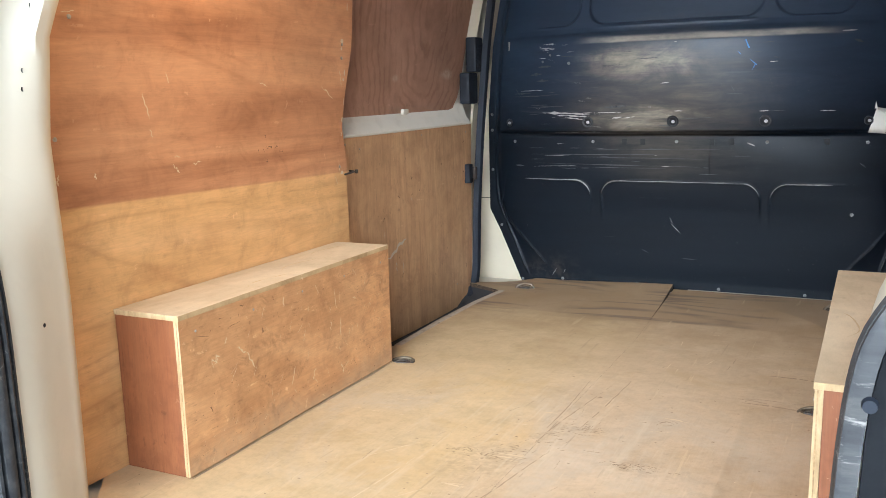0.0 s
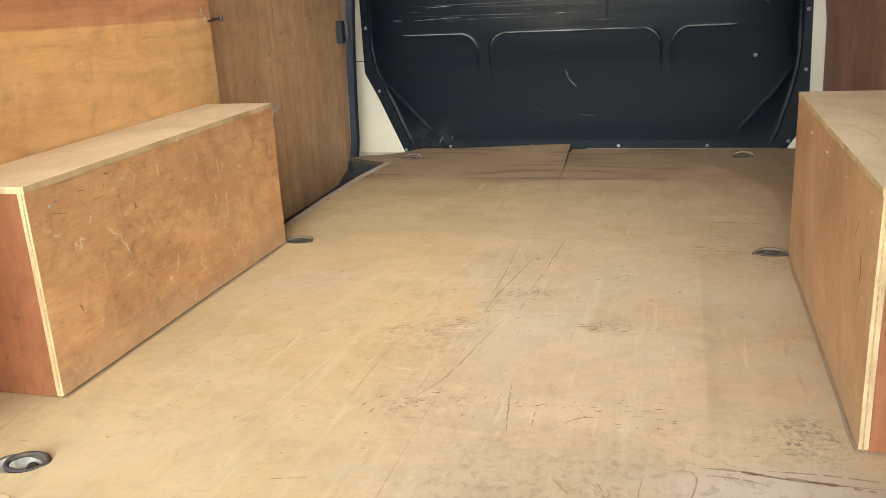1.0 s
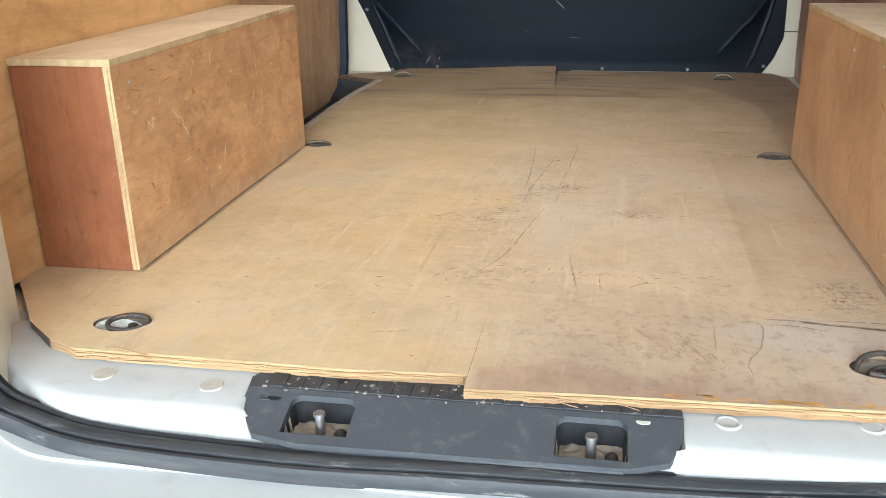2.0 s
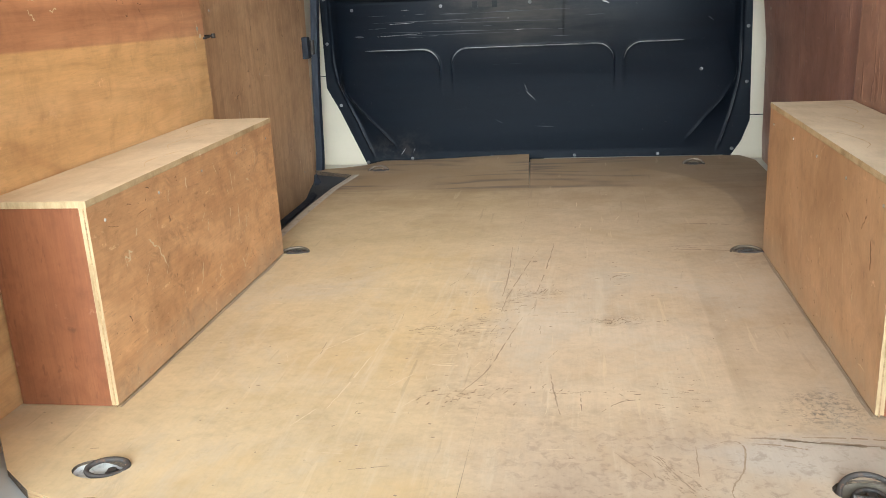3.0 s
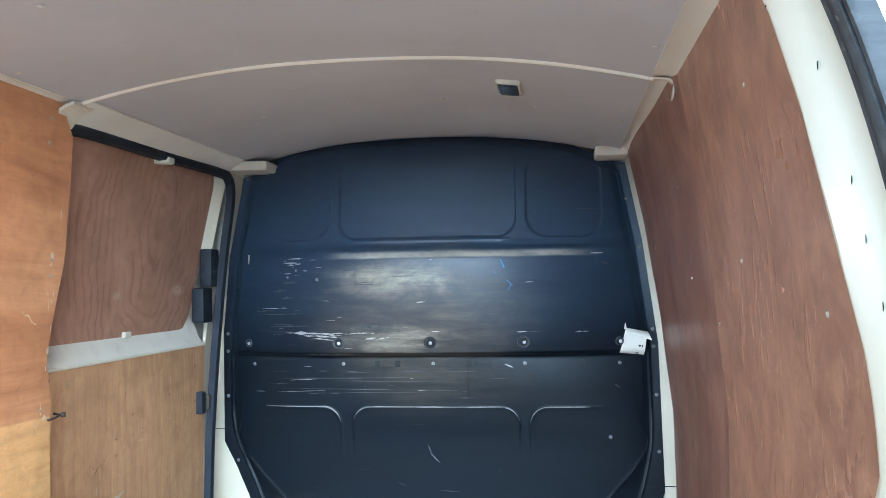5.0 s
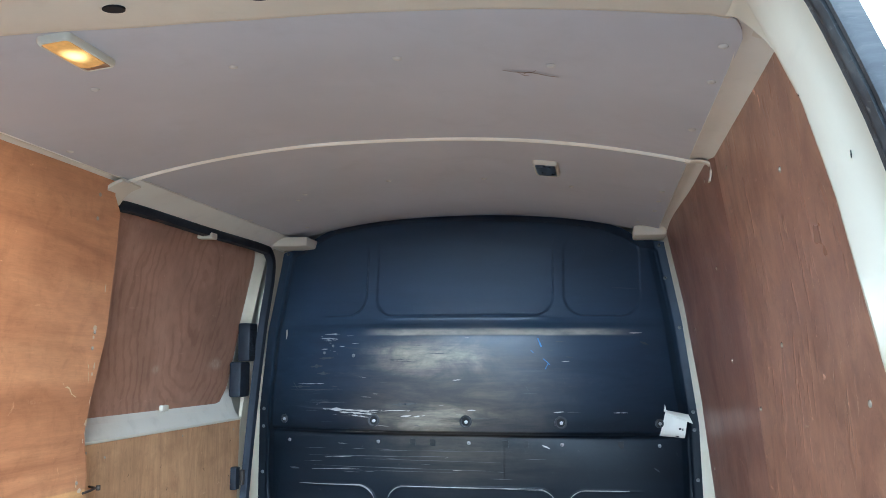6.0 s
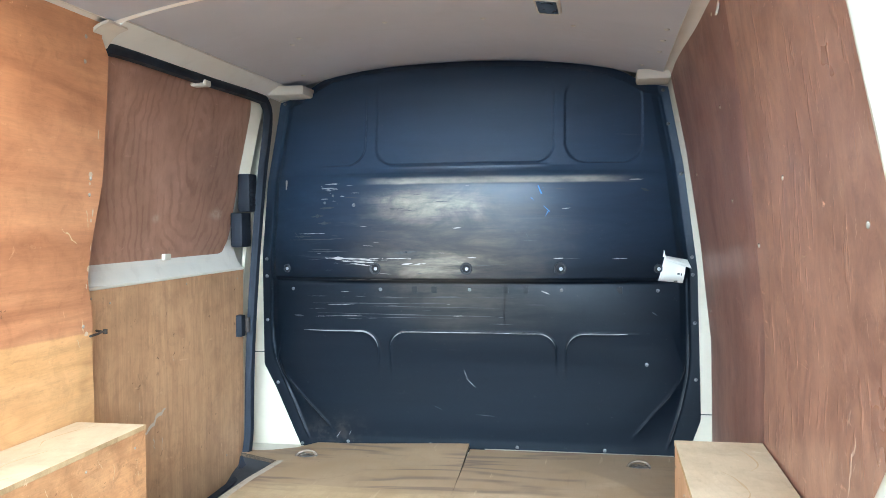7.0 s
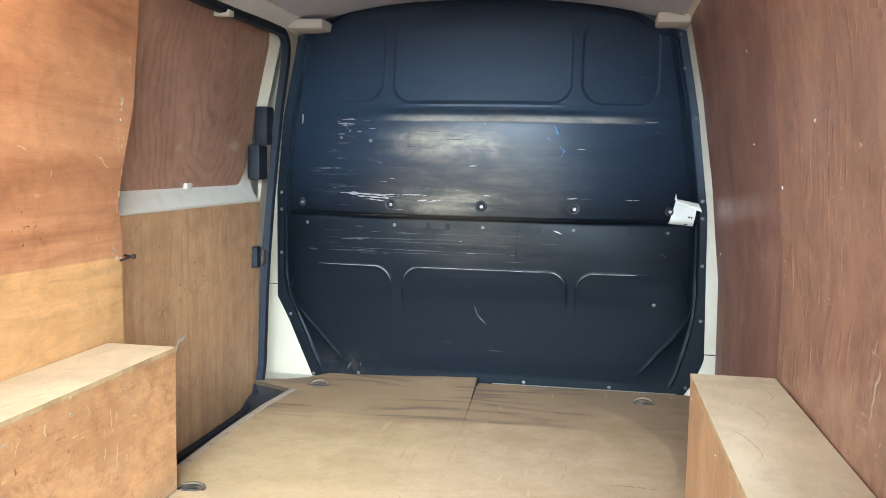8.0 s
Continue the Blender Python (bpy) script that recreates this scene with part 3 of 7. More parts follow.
def glow(name, colour, centre, radius):
    """An amber lens with its bulb showing through."""
    s = Nodes(name, 0.25)
    n = s.noise(120, 2, 0.5)
    hot = s.patch(centre, radius, 0.15, 1.1, 0.1, 40)
    s.put("Base Color", s.mix(n, colour, [c * 0.6 for c in colour])).put("Emission Color", s.mix(hot, colour, (1.0, 0.60, 0.16)))
    s.put("Emission Strength", s.math("ADD", 0.10, s.math("MULTIPLY", hot, 0.75)))
    return s.m


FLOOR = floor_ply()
EDGE = edge_ply()
CORE = ply("plywood_core", (0.30, 0.18, 0.08), (0.45, 0.29, 0.14), (0.58, 0.41, 0.22), "x", 8, 0.08, 0.75, 0.1, 0.2, 0.8)
WALL_L = ply("red_brown_wall_plywood", (0.345, 0.148, 0.066), (0.530, 0.252, 0.116), (0.690, 0.364, 0.173), "y", 4.2, 0.10, 0.40, 0.35, 0.15, 0.18, 1.7, smears=0.12, rings=0.36, pore=0.08, band=
             (0.585, (0.590, 0.325, 0.124), (0.710, 0.412, 0.165), (0.800, 0.490, 0.220)))
WALL_R = ply("dull_red_wall_plywood", (0.300, 0.157, 0.102), (0.408, 0.225, 0.145), (0.535, 0.307, 0.195), "z", 8.0, 0.75, 0.32, 0.8, 0.30, 0.04, 4.1, None, 2.4, 0.0, 0.45, 0.55, 0.6)
# darker copy of WALL_R: the front sheet's shade put into its colour
WALL_R_SHADED = ply("shaded_red_wall_plywood", (0.240, 0.125, 0.089), (0.306, 0.164, 0.116), (0.385, 0.213, 0.147), "z", 6.0, 0.7, 0.36, 0.6, 0.6, 0.05, 7.3, None, 1.8, 0.0, 0.40, 0.5, 0.6)
DOOR_LO = ply("brown_door_plywood", (0.430, 0.247, 0.122), (0.545, 0.325, 0.164), (0.640, 0.398, 0.208), "z", 9.0, 0.09, 0.45, 0.4, 0.8, 0.20, 2.2, rings=0.3, smears=0.35)
DOOR_UP = ply("red_brown_door_plywood", (0.335, 0.185, 0.120), (0.440, 0.250, 0.164), (0.535, 0.318, 0.214), "z", 2.4, 0.9, 0.40, 0.3, 0.3, 0.06, 8.4, pore=0.15, eye=(2.06, 1.12))
BOX_SIDE = ply("scuffed_box_plywood", (0.476, 0.238, 0.097), (0.598, 0.323, 0.140), (0.696, 0.403, 0.189), "y", 6.0, 0.35, 0.5, 0.7, 1.0, 0.25, 6.3, rings=0.3, relief=0.4, smears=0.7, dust=0.45)
BOX_SIDE_R = ply("ochre_box_plywood", (0.440, 0.243, 0.112), (0.545, 0.318, 0.152), (0.640, 0.395, 0.202), "z", 4.5, 0.45, 0.40, 0.5, 0.5, 0.10, 6.9, rings=0.12, relief=0.25, smears=0.4, pore=0.2, dust=0.55)
BOX_END = ply("red_box_plywood", (0.197, 0.064, 0.024), (0.255, 0.090, 0.034), (0.300, 0.117, 0.047), "z", 4.0, 0.3, 0.5, 0.4, 0.45, 0.3, 3.9)
BOX_TOP = ply("pale_box_plywood", (0.540, 0.410, 0.247), (0.640, 0.505, 0.322), (0.720, 0.588, 0.395), "y", 4.5, 0.3, 0.70, 0.25, 0.15, 0.03, 9.2, rings=0.10, pore=0.2)
DIRTY = ply("dirty_plywood_edge", (0.05, 0.036, 0.024), (0.09, 0.064, 0.042), (0.14, 0.10, 0.065), "y", 8, 0.1, 0.8, 0.1, 0.5, 0.6)
GLUE = ply("dark_cross_ply", (0.24, 0.14, 0.060), (0.35, 0.215, 0.10), (0.46, 0.30, 0.145), "x", 8, 0.1, 0.8, 0.2, 0.5, 0.6)
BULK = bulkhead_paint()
WHITE = paint("white_body_paint", (0.62, 0.575, 0.485), 0.32, 0.10)
PILLAR = paint("cream_pillar_paint", (0.56, 0.50, 0.375), 0.4, 0.12)
PILLAR_REAR = paint("white_rear_pillar_paint", (0.76, 0.70, 0.555), 0.38, 0.08)
TRIM_DULL = paint("dull_black_jamb_plastic", (0.010, 0.011, 0.013), 0.75, 0.2, (0.03, 0.03, 0.03), 0.2, 0, 20, 0.15)
FLOOR_SCORE = paint("brown_floor_score", (0.34, 0.24, 0.15), 0.8, 1.0, (0.50, 0.37, 0.24), 0, 0, 60)
TORN_EDGE = ply("torn_floor_edge", (0.19, 0.115, 0.050), (0.36, 0.235, 0.112), (0.50, 0.35, 0.18), "x", 9, 0.10, 0.8, 0.2, 0.6, 0.6, 2.0)
SILL = paint("scuffed_white_sill_paint", (0.46, 0.455, 0.425), 0.45, 0.35, (0.36, 0.31, 0.25), 0, 0, 22)
CREAM = paint("cream_interior_paint", (0.72, 0.665, 0.555), 0.4, 0.12)
LEDGE = paint("grey_white_door_paint", (0.80, 0.75, 0.64), 0.4, 0.15)
LINER = paint("grey_roof_lining_board", (0.53, 0.53, 0.57), 0.75, 0.10, (0.2, 0.18, 0.17), 0.25, 0, 6)
RUBBER = paint("black_rubber", (0.011, 0.015, 0.024), 0.55, 0.25, (0.040, 0.046, 0.056), 0.15, 0, 14, 0.35)
SEAL_WORN = worn_rubber()
PLASTIC = paint("grey_black_sill_plastic", (0.055, 0.058, 0.063), 0.55, 0.55, (0.14, 0.135, 0.125), 0.4, 0, 42, 0.35)
TRIM = paint("dark_trim_plastic", (0.012, 0.015, 0.022), 0.5, 0.12, (0.06, 0.06, 0.06), 0.2, 0, 14, 0.3)
STEEL = paint("dull_steel", (0.34, 0.33, 0.32), 0.42, 0.5, (0.16, 0.12, 0.09), 0, 0.9, 60)
RUST = paint("rusty_black_steel", (0.05, 0.041, 0.034), 0.6, 0.85, (0.22, 0.11, 0.05), 0.3, 0.2, 85)
SCREW = paint("dull_screw_head", (0.42, 0.37, 0.30), 0.5, 0.3, (0.3, 0.25, 0.2), 0, 0.25, 200)
DUST = paint("dusty_recess", (0.30, 0.235, 0.165), 0.9, 0.6, (0.12, 0.09, 0.06), 0.6, 0, 90)
CUP = paint("dirty_grey_cup", (0.20, 0.165, 0.12), 0.85, 0.9, (0.05, 0.038, 0.028), 0.3, 0.0, 60, 0.2)
HOLE = paint("dark_hole", (0.008, 0.008, 0.009), 0.8, 0.0)
CAP = paint("ivory_plastic", (0.68, 0.65, 0.55), 0.4, 0.2)
PAPER = paint("white_paper_label", (0.66, 0.63, 0.56), 0.7, 0.08)
SCRATCH = paint("bare_scratch", (0.34, 0.315, 0.285), 0.5, 0.8, (0.05, 0.05, 0.055), 0, 0, 70)
PALE = paint("torn_pale_wood", (0.68, 0.53, 0.33), 0.75, 0.2, (0.5, 0.36, 0.2))
DARK_MARK = paint("dark_scratch", (0.15, 0.10, 0.06), 0.8, 0.7, (0.34, 0.24, 0.15), 0, 0, 90)
BOX_SCUFF = paint("brown_box_scuff", (0.17, 0.095, 0.045), 0.75, 1.0, (0.36, 0.20, 0.095), 0, 0, 80)
BLUE_INK = paint("blue_ink", (0.04, 0.15, 0.38), 0.5, 0.0)
RED_LENS = paint("red_lamp_lens", (0.45, 0.015, 0.02), 0.15, 0.05)
LENS_OFF = paint("smoky_lamp_lens", (0.035, 0.045, 0.06), 0.2, 0.1)
LENS_ON = glow("lit_lamp_lens", (0.85, 0.42, 0.10), (-0.390, 0.612, 1.41), (0.024, 0.034, 0.1))
LENS_BROWN = paint("amber_brown_lens", (0.34, 0.19, 0.09), 0.25, 0.2)
GROUND_BOUNCE = paint("pale_bounce_ground", (0.46, 0.455, 0.44), 0.9, 0.4, (0.22, 0.21, 0.19), 0.5, 0, 30)

# ---------------------------------------------------------------- ground and outer shell
# unseen ground, made pale so its bounce brightens the roof lining
bm = bmesh.new()
grid(bm, [[(x, y, -0.62) for x in steps(-400, 400, 8)] for y in steps(-400, 400, 8)])
whole("ground", bm, GROUND_BOUNCE, "unseen ground under the parked van, pale to bounce light in", "ground", "structure")

bm = bmesh.new()
block(bm, -0.97, 0.97, 0.10, 2.80, -0.20, -0.15)
block(bm, -0.97, 0.97, 0.42, 2.80, 1.50, 1.54)
block(bm, -0.97, -0.93, 0.27, 2.80, -0.15, 1.50)
block(bm, 0.93, 0.97, 0.27, 2.80, -0.15, 1.50)
block(bm, -0.93, 0.93, 2.74, 2.80, -0.15, 1.50)
whole("van_shell", bm, WHITE, "white outer steel shell of the panel van", "van body", "structure")


# ---------------------------------------------------------------- side walls
def wall_left_x(z):
    return lerp(z, (0, -0.812), (0.70, -0.812), (0.97, -0.779), (1.37, -0.752))


def wall_right_x(y, z):
    back = lerp(z, (0, 0.812), (0.60, 0.812), (0.97, 0.782), (1.37, 0.722))
    fore = lerp(z, (0, 0.845), (0.09, 0.840), (0.44, 0.835), (0.77, 0.800), (1.09, 0.753), (1.32, 0.705), (1.37, 0.695))
    k = ease(y, 1.3297, 1.345) * 0.25 + 0.75 * min(1.0, max(0.0, (y - 1.33) / 1.17))
    return back + (fore - back) * k


def bowed(y, z, seed):
    return 0.0035 * noise.noise((y * 2.3 + seed, z * 2.7, seed))


SCREW_X = mesh_of("screw_side", dome(bmesh.new(), (0, 0, 0), 0.0055, 0.003, "x", 10), SCREW, 60)


def side_screws(parent, spots, x_of, sign):
    for y, z in spots:
        shared("screw", SCREW_X, parent, Matrix.Translation((x_of(y, z), y, z)) @ Matrix.Scale(sign, 4, (1, 0, 0)))


def scar(bm, a, b, width, lift, x_of=None, mat=0, n=9, seed=0.0):
    """A torn streak on a side wall from a to b, each (y, z): thickest in its middle."""
    up, down = [], []
    for i in range(n + 1):
        t = i / n
        y, z = a[0] + (b[0] - a[0]) * t, a[1] + (b[1] - a[1]) * t
        w = width * min(1.0, 0.1 + 5 * t, 0.1 + 5 * (1 - t)) * max(0.12, 0.55 + 1.0 * noise.noise((t * 9 + seed * 1.7, seed, 1)))
        side = Vector((b[1] - a[1], a[0] - b[0])).normalized()
        d = side * w / 2
        y, z = y + side.x * width * 1.2 * noise.noise((t * 4, seed * 2.3, 5)), z + side.y * width * 1.2 * noise.noise((t * 4, seed * 2.3, 5))
        up.append((x_of(y, z) + lift, y + d.x, z + d.y))
        down.append((x_of(y, z) + lift, y - d.x, z - d.y))
    return grid(bm, [up, down])


# left lining, with the notch under the roof bracket at its front top corner
wall_left = thing("wall_left", (-0.81, 0.8, 0), "varnished red-brown plywood side lining with a yellower lower veneer", "wall", kind="structure")
bm = bmesh.new()
rows = []
for z in steps(0.0, 1.36, 34):
    end = 1.372 + 0.004 * noise.noise((z * 9, 3, 1)) - 0.035 * ease(z, 1.29, 1.325) + 0.018 * ease(z, 0.70, 0.66) + 0.030 * ease(z, 0.74, 1.02)
    rows.append([(wall_left_x(z) + bowed(y, z, 1.0), y, z) for y in steps(0.20, end, 30)])
grid(bm, rows, (-0.009, 0, 0), 0, 1)
part("lining_panel", bm, [WALL_L, EDGE], wall_left, smooth=50)
side_screws(wall_left, ((0.331, 0.993), (0.289, 0.75), (1.345, 0.97), (1.346, 0.93), (1.35, 0.60), (0.33, 1.25), (0.80, 1.31), (1.30, 1.31), (1.30, 1.25)),
            lambda y, z: wall_left_x(z) + bowed(y, z, 1.0), 1)
left_face = lambda y, z: wall_left_x(z) + bowed(y, z, 1.0)
bm = bmesh.new()
for k, (y, z, w, h) in enumerate(((1.343, 0.980, 0.014, 0.012), (1.342, 0.957, 0.008, 0.007), (1.366, 0.885, 0.006, 0.016), (1.361, 0.866, 0.008, 0.008), (1.368, 0.745, 0.010, 0.014), (1.366, 0.700, 0.006, 0.010), (1.362, 0.580, 0.014, 0.010), (1.37, 1.08, 0.004, 0.020), (1.371, 0.800, 0.004, 0.018))):
    rim = [(y + 0.6 * w * math.cos(a) * (1 + 0.5 * noise.noise((a, k, 3))), z + 0.6 * h * math.sin(a) * (1 + 0.5 * noise.noise((a, k, 7)))) for a in steps(0, 2 * math.pi, 9)[:-1]]
    bm.faces.new([bm.verts.new((left_face(min(yy, 1.372), zz) + 0.0010, min(yy, 1.372), zz)) for yy, zz in rim])
tagged(part("chipped_veneer", bm, paint("bare_chipped_wood", (0.66, 0.54, 0.39), 0.8, 0.6, (0.40, 0.24, 0.12), 0, 0, 120), wall_left, "pale chips along the lining's edge"), kind="stuff")
bm = bmesh.new()
for k, (a, b, w) in enumerate((((0.528, 0.84), (0.55, 0.78), 0.006), ((0.552, 0.76), (0.56, 0.735), 0.004), ((1.24, 0.845), (1.31, 0.81), 0.006), ((0.289, 0.678), (0.291, 0.655), 0.007),
                               ((0.385, 0.672), (0.388, 0.658), 0.007), ((0.62, 0.668), (0.645, 0.652), 0.006), ((0.69, 0.664), (0.72, 0.67), 0.005), ((0.63, 0.69), (0.65, 0.685), 0.004),
                               ((1.335, 0.90), (1.352, 0.84), 0.004), ((1.345, 0.62), (1.352, 0.585), 0.005), ((1.32, 0.575), (1.335, 0.545), 0.003), ((0.95, 0.86), (0.985, 0.85), 0.004),
                               ((0.31, 1.00), (0.345, 1.005), 0.003), ((0.6, 0.885), (0.612, 0.86), 0.004))):
    scar(bm, a, b, w, 0.0008, left_face, seed=k)
tagged(part("torn_scratches", bm, PALE, wall_left, "pale torn scratches"), kind="stuff")
bm = bmesh.new()
random.seed(4)
for k in range(26):
    y, z = 1.0 + random.gauss(0, 0.03), 0.68 + random.gauss(0, 0.016)
    scar(bm, (y, z), (y + random.uniform(-0.006, 0.012), z + random.uniform(-0.008, 0.008)), random.uniform(0.002, 0.005), 0.0006, left_face, seed=k)
tagged(part("dirt_scuffing", bm, DARK_MARK, wall_left, "dark scuff marks"), kind="stuff")

# right lining in two sheets
wall_right = thing("wall_right", (0.82, 1.2, 0), "dull red-brown plywood side lining, scratched along its whole length", "wall", kind="structure")
right_face = lambda y, z: wall_right_x(y, z) + bowed(y, z, 7.0)
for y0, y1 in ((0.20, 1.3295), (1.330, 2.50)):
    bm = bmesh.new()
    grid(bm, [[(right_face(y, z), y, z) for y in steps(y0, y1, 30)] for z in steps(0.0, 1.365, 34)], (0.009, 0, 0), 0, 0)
    part("lining_panel", bm, WALL_R if y0 < 1 else WALL_R_SHADED, wall_right, smooth=50)
side_screws(wall_right, ((1.60, 1.13), (1.20, 1.30), (1.48, 1.33), (1.0, 0.93), (1.62, 0.90), (2.30, 1.0), (2.38, 0.55), (0.75, 1.20), (1.30, 0.80), (0.45, 1.28), (0.5, 0.85)), right_face, -1)
bm = bmesh.new()
random.seed(11)
for k in range(300):
    y, z = random.choice((random.uniform(0.30, 1.2), random.uniform(0.35, 2.4))), random.uniform(0.40, 1.3)
    length = random.choice((0.006, 0.009, 0.014, 0.02, 0.03, 0.045))
    scar(bm, (y, z), (y + length * random.uniform(-0.5, 0.6), z - length * random.uniform(0.5, 1.0)), random.uniform(0.001, 0.0034), -0.0008, right_face, seed=k)
for k, (a, b, w) in enumerate((((0.62, 0.56), (0.66, 0.46), 0.012), ((0.64, 0.60), (0.66, 0.565), 0.006), ((0.55, 0.86), (0.56, 0.83), 0.007), ((0.85, 0.80), (0.91, 0.79), 0.005))):
    scar(bm, a, b, w, -0.0008, right_face, seed=k + 80)
tagged(part("torn_scratches", bm, paint("rubbed_pale_wood", (0.64, 0.48, 0.36), 0.7, 0.4, (0.34, 0.2, 0.13), 0, 0, 60), wall_right, "pale rubbed scratches"), kind="stuff")


# ---------------------------------------------------------------- floor
def seam_x(y):
    return lerp(y, (0.08, 0.0), (0.6, 0.004), (1.8, 0.012), (2.3, -0.012), (2.62, -0.027))


def gap(y):
    return lerp(y, (0.1, 0.0003), (0.30, 0.00002), (2.05, 0.00004), (2.3, 0.0014), (2.6, 0.0024))


floor = thing("floor", (0, 1.3, 0), "worn plywood load floor in two boards with torn rear edges", "floor", kind="structure")
RINGS = ((-0.553, 0.203, 16), (0.553, 0.219, -8), (-0.600, 1.332, 6), (0.588, 1.334, -5), (-0.605, 2.415, 10), (0.590, 2.446, -8))
rng = random.Random(5)


def torn(points, amount, n):
    """Breaks straight runs of an edge into uneven splinters."""
    out = []
    for (x0, y0), (x1, y1) in zip(points, points[1:]):
        for i in range(n):
            t = i / n
            out.append((x0 + (x1 - x0) * t, y0 + (y1 - y0) * t + (rng.uniform(-amount, amount) if i else 0)))
    return out + [points[-1]]


hole_l = [ellipse(x, y, 0.042, 0.028) for x, y, a in RINGS[:1]] + [ellipse(x, y, 0.040, 0.028) for x, y, a in (RINGS[2], RINGS[4])]
hole_r = [ellipse(x, y, 0.047, 0.030) for x, y, a in RINGS[1:2]] + [ellipse(x, y, 0.040, 0.028) for x, y, a in (RINGS[3], RINGS[5])]
left_rest = [(seam_x(y) - gap(y), y) for y in steps(0.125, 2.605, 30)] + [(-0.62, 2.602), (-0.68, 2.515), (-0.76, 2.468), (-0.86, 2.445), (-0.86, 2.415), (-0.83, 2.402), (-0.75, 2.362), (-0.69, 2.330), (-0.705, 2.10), (-0.712, 1.80),
             (-0.705, 1.46), (-0.72, 1.43), (-0.82, 1.42), (-0.82, 0.34), (-0.79, 0.305), (-0.745, 0.25), (-0.697, 0.19), (-0.63, 0.138), (-0.60, 0.128)]
right_rest = [(0.556, 0.108), (0.566, 0.135), (0.64, 0.152), (0.72, 0.21), (0.79, 0.30), (0.82, 0.34), (0.82, 2.49), (0.78, 2.585), (0.70, 2.59)]
for name, rear, rest, holes, plies in (
        ("floor_board", [(-0.576, 0.116), (-0.412, 0.116), (-0.163, 0.113), (-0.006, 0.122)], left_rest, hole_l,
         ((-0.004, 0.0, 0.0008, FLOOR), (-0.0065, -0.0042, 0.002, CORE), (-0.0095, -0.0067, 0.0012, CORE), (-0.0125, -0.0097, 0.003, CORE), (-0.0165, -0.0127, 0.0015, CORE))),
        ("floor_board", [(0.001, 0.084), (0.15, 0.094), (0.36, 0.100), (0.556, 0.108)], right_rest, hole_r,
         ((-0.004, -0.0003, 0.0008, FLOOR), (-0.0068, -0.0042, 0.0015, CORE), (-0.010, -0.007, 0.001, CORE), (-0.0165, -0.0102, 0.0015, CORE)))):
    board = None
    for k, (z0, z1, rag, m) in enumerate(plies):
        bm = bmesh.new()
        edge = torn(rear, rag, 14)
        if k:
            edge = [(x, y - 0.002 + 0.003 * noise.noise((x * 14, k, 5))) for x, y in edge]
        if name == "floor_board" and rest is left_rest:
            outline = edge + rest
        else:
            outline = edge + rest + [(seam_x(y) + gap(y), y) for y in steps(2.585, 0.10, 30)]
        plate(bm, outline, z0, z1, holes, 0, 1)
        if rest is left_rest:
            # the front end has lifted beside the seam
            for at, no in [((0, y, 0), (0, 1, 0)) for y in (2.30, 2.38, 2.46, 2.54)] + [((x, 0, 0), (1, 0, 0)) for x in (-0.52, -0.40, -0.28, -0.16)]:
                bmesh.ops.bisect_plane(bm, geom=bm.verts[:] + bm.edges[:] + bm.faces[:], plane_co=at, plane_no=no)
            for v in bm.verts:
                v.co.z += 0.016 * ease(v.co.y, 2.28, 2.62) * ease(v.co.x, -0.54, 0.0)
        for f in bm.faces:
            if f.material_index == 1 and f.calc_center_median().y > 0.145:
                f.material_index = 2
        if board is None:
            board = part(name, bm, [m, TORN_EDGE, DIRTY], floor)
        else:
            part("ply_layer", bm, [m, GLUE if k % 2 else TORN_EDGE, DIRTY], board)

# long splinters standing off the torn rear edge
SPLINTER = []
for k in range(4):
    bm = bmesh.new()
    ln = 0.02 + 0.018 * k
    tube(bm, [(0, 0, 0), (ln * 0.4, -0.002, 0.001), (ln * 0.8, -0.004 - 0.001 * k, 0.0), (ln, -0.005, -0.002)], 0.0007, 5, (0, 0, 1))
    SPLINTER.append(mesh_of("splinter", bm, TORN_EDGE))
for k in range(16):
    x = rng.uniform(-0.55, 0.54)
    y = lerp(x, (-0.576, 0.114), (-0.163, 0.111), (-0.006, 0.118), (0.0, 0.082), (0.15, 0.092), (0.556, 0.106))
    shared("splinter", SPLINTER[k % 4], floor, pose(x, y, rng.uniform(-0.013, -0.001), rng.uniform(-15, 15), rng.uniform(-6, 6), rng.choice((0, 180)) + rng.uniform(-14, 14)))


def floor_mark(bm, pts, width, seed=0.0, lift=0.0006):
    """A scored line along points on the floor, uneven in width."""
    path = smooth_path([(x, y, lift) for x, y in pts], 9)
    path = [q + Vector((0.0025 * noise.noise((n * 0.6, seed, 9)), 0, 0)) for n, q in enumerate(path)]
    left, right = [], []
    for i, p in enumerate(path):
        d = (path[min(i + 1, len(path) - 1)] - path[max(i - 1, 0)]).normalized()
        w = width * (0.25 + 0.75 * math.sin(math.pi * (i + 0.3) / (len(path) + 0.6))) * (0.75 + 0.7 * noise.noise((i * 0.7, seed, 2)))
        off = Vector((-d.y, d.x, 0)) * w / 2
        left.append(p + off)
        right.append(p - off)
    for i in range(len(path) - 1):
        if noise.noise((i * 0.83, seed * 3.7, 6)) > -0.30:
            bm.faces.new([bm.verts.new(q) for q in (left[i], left[i + 1], right[i + 1], right[i])])
    return bm


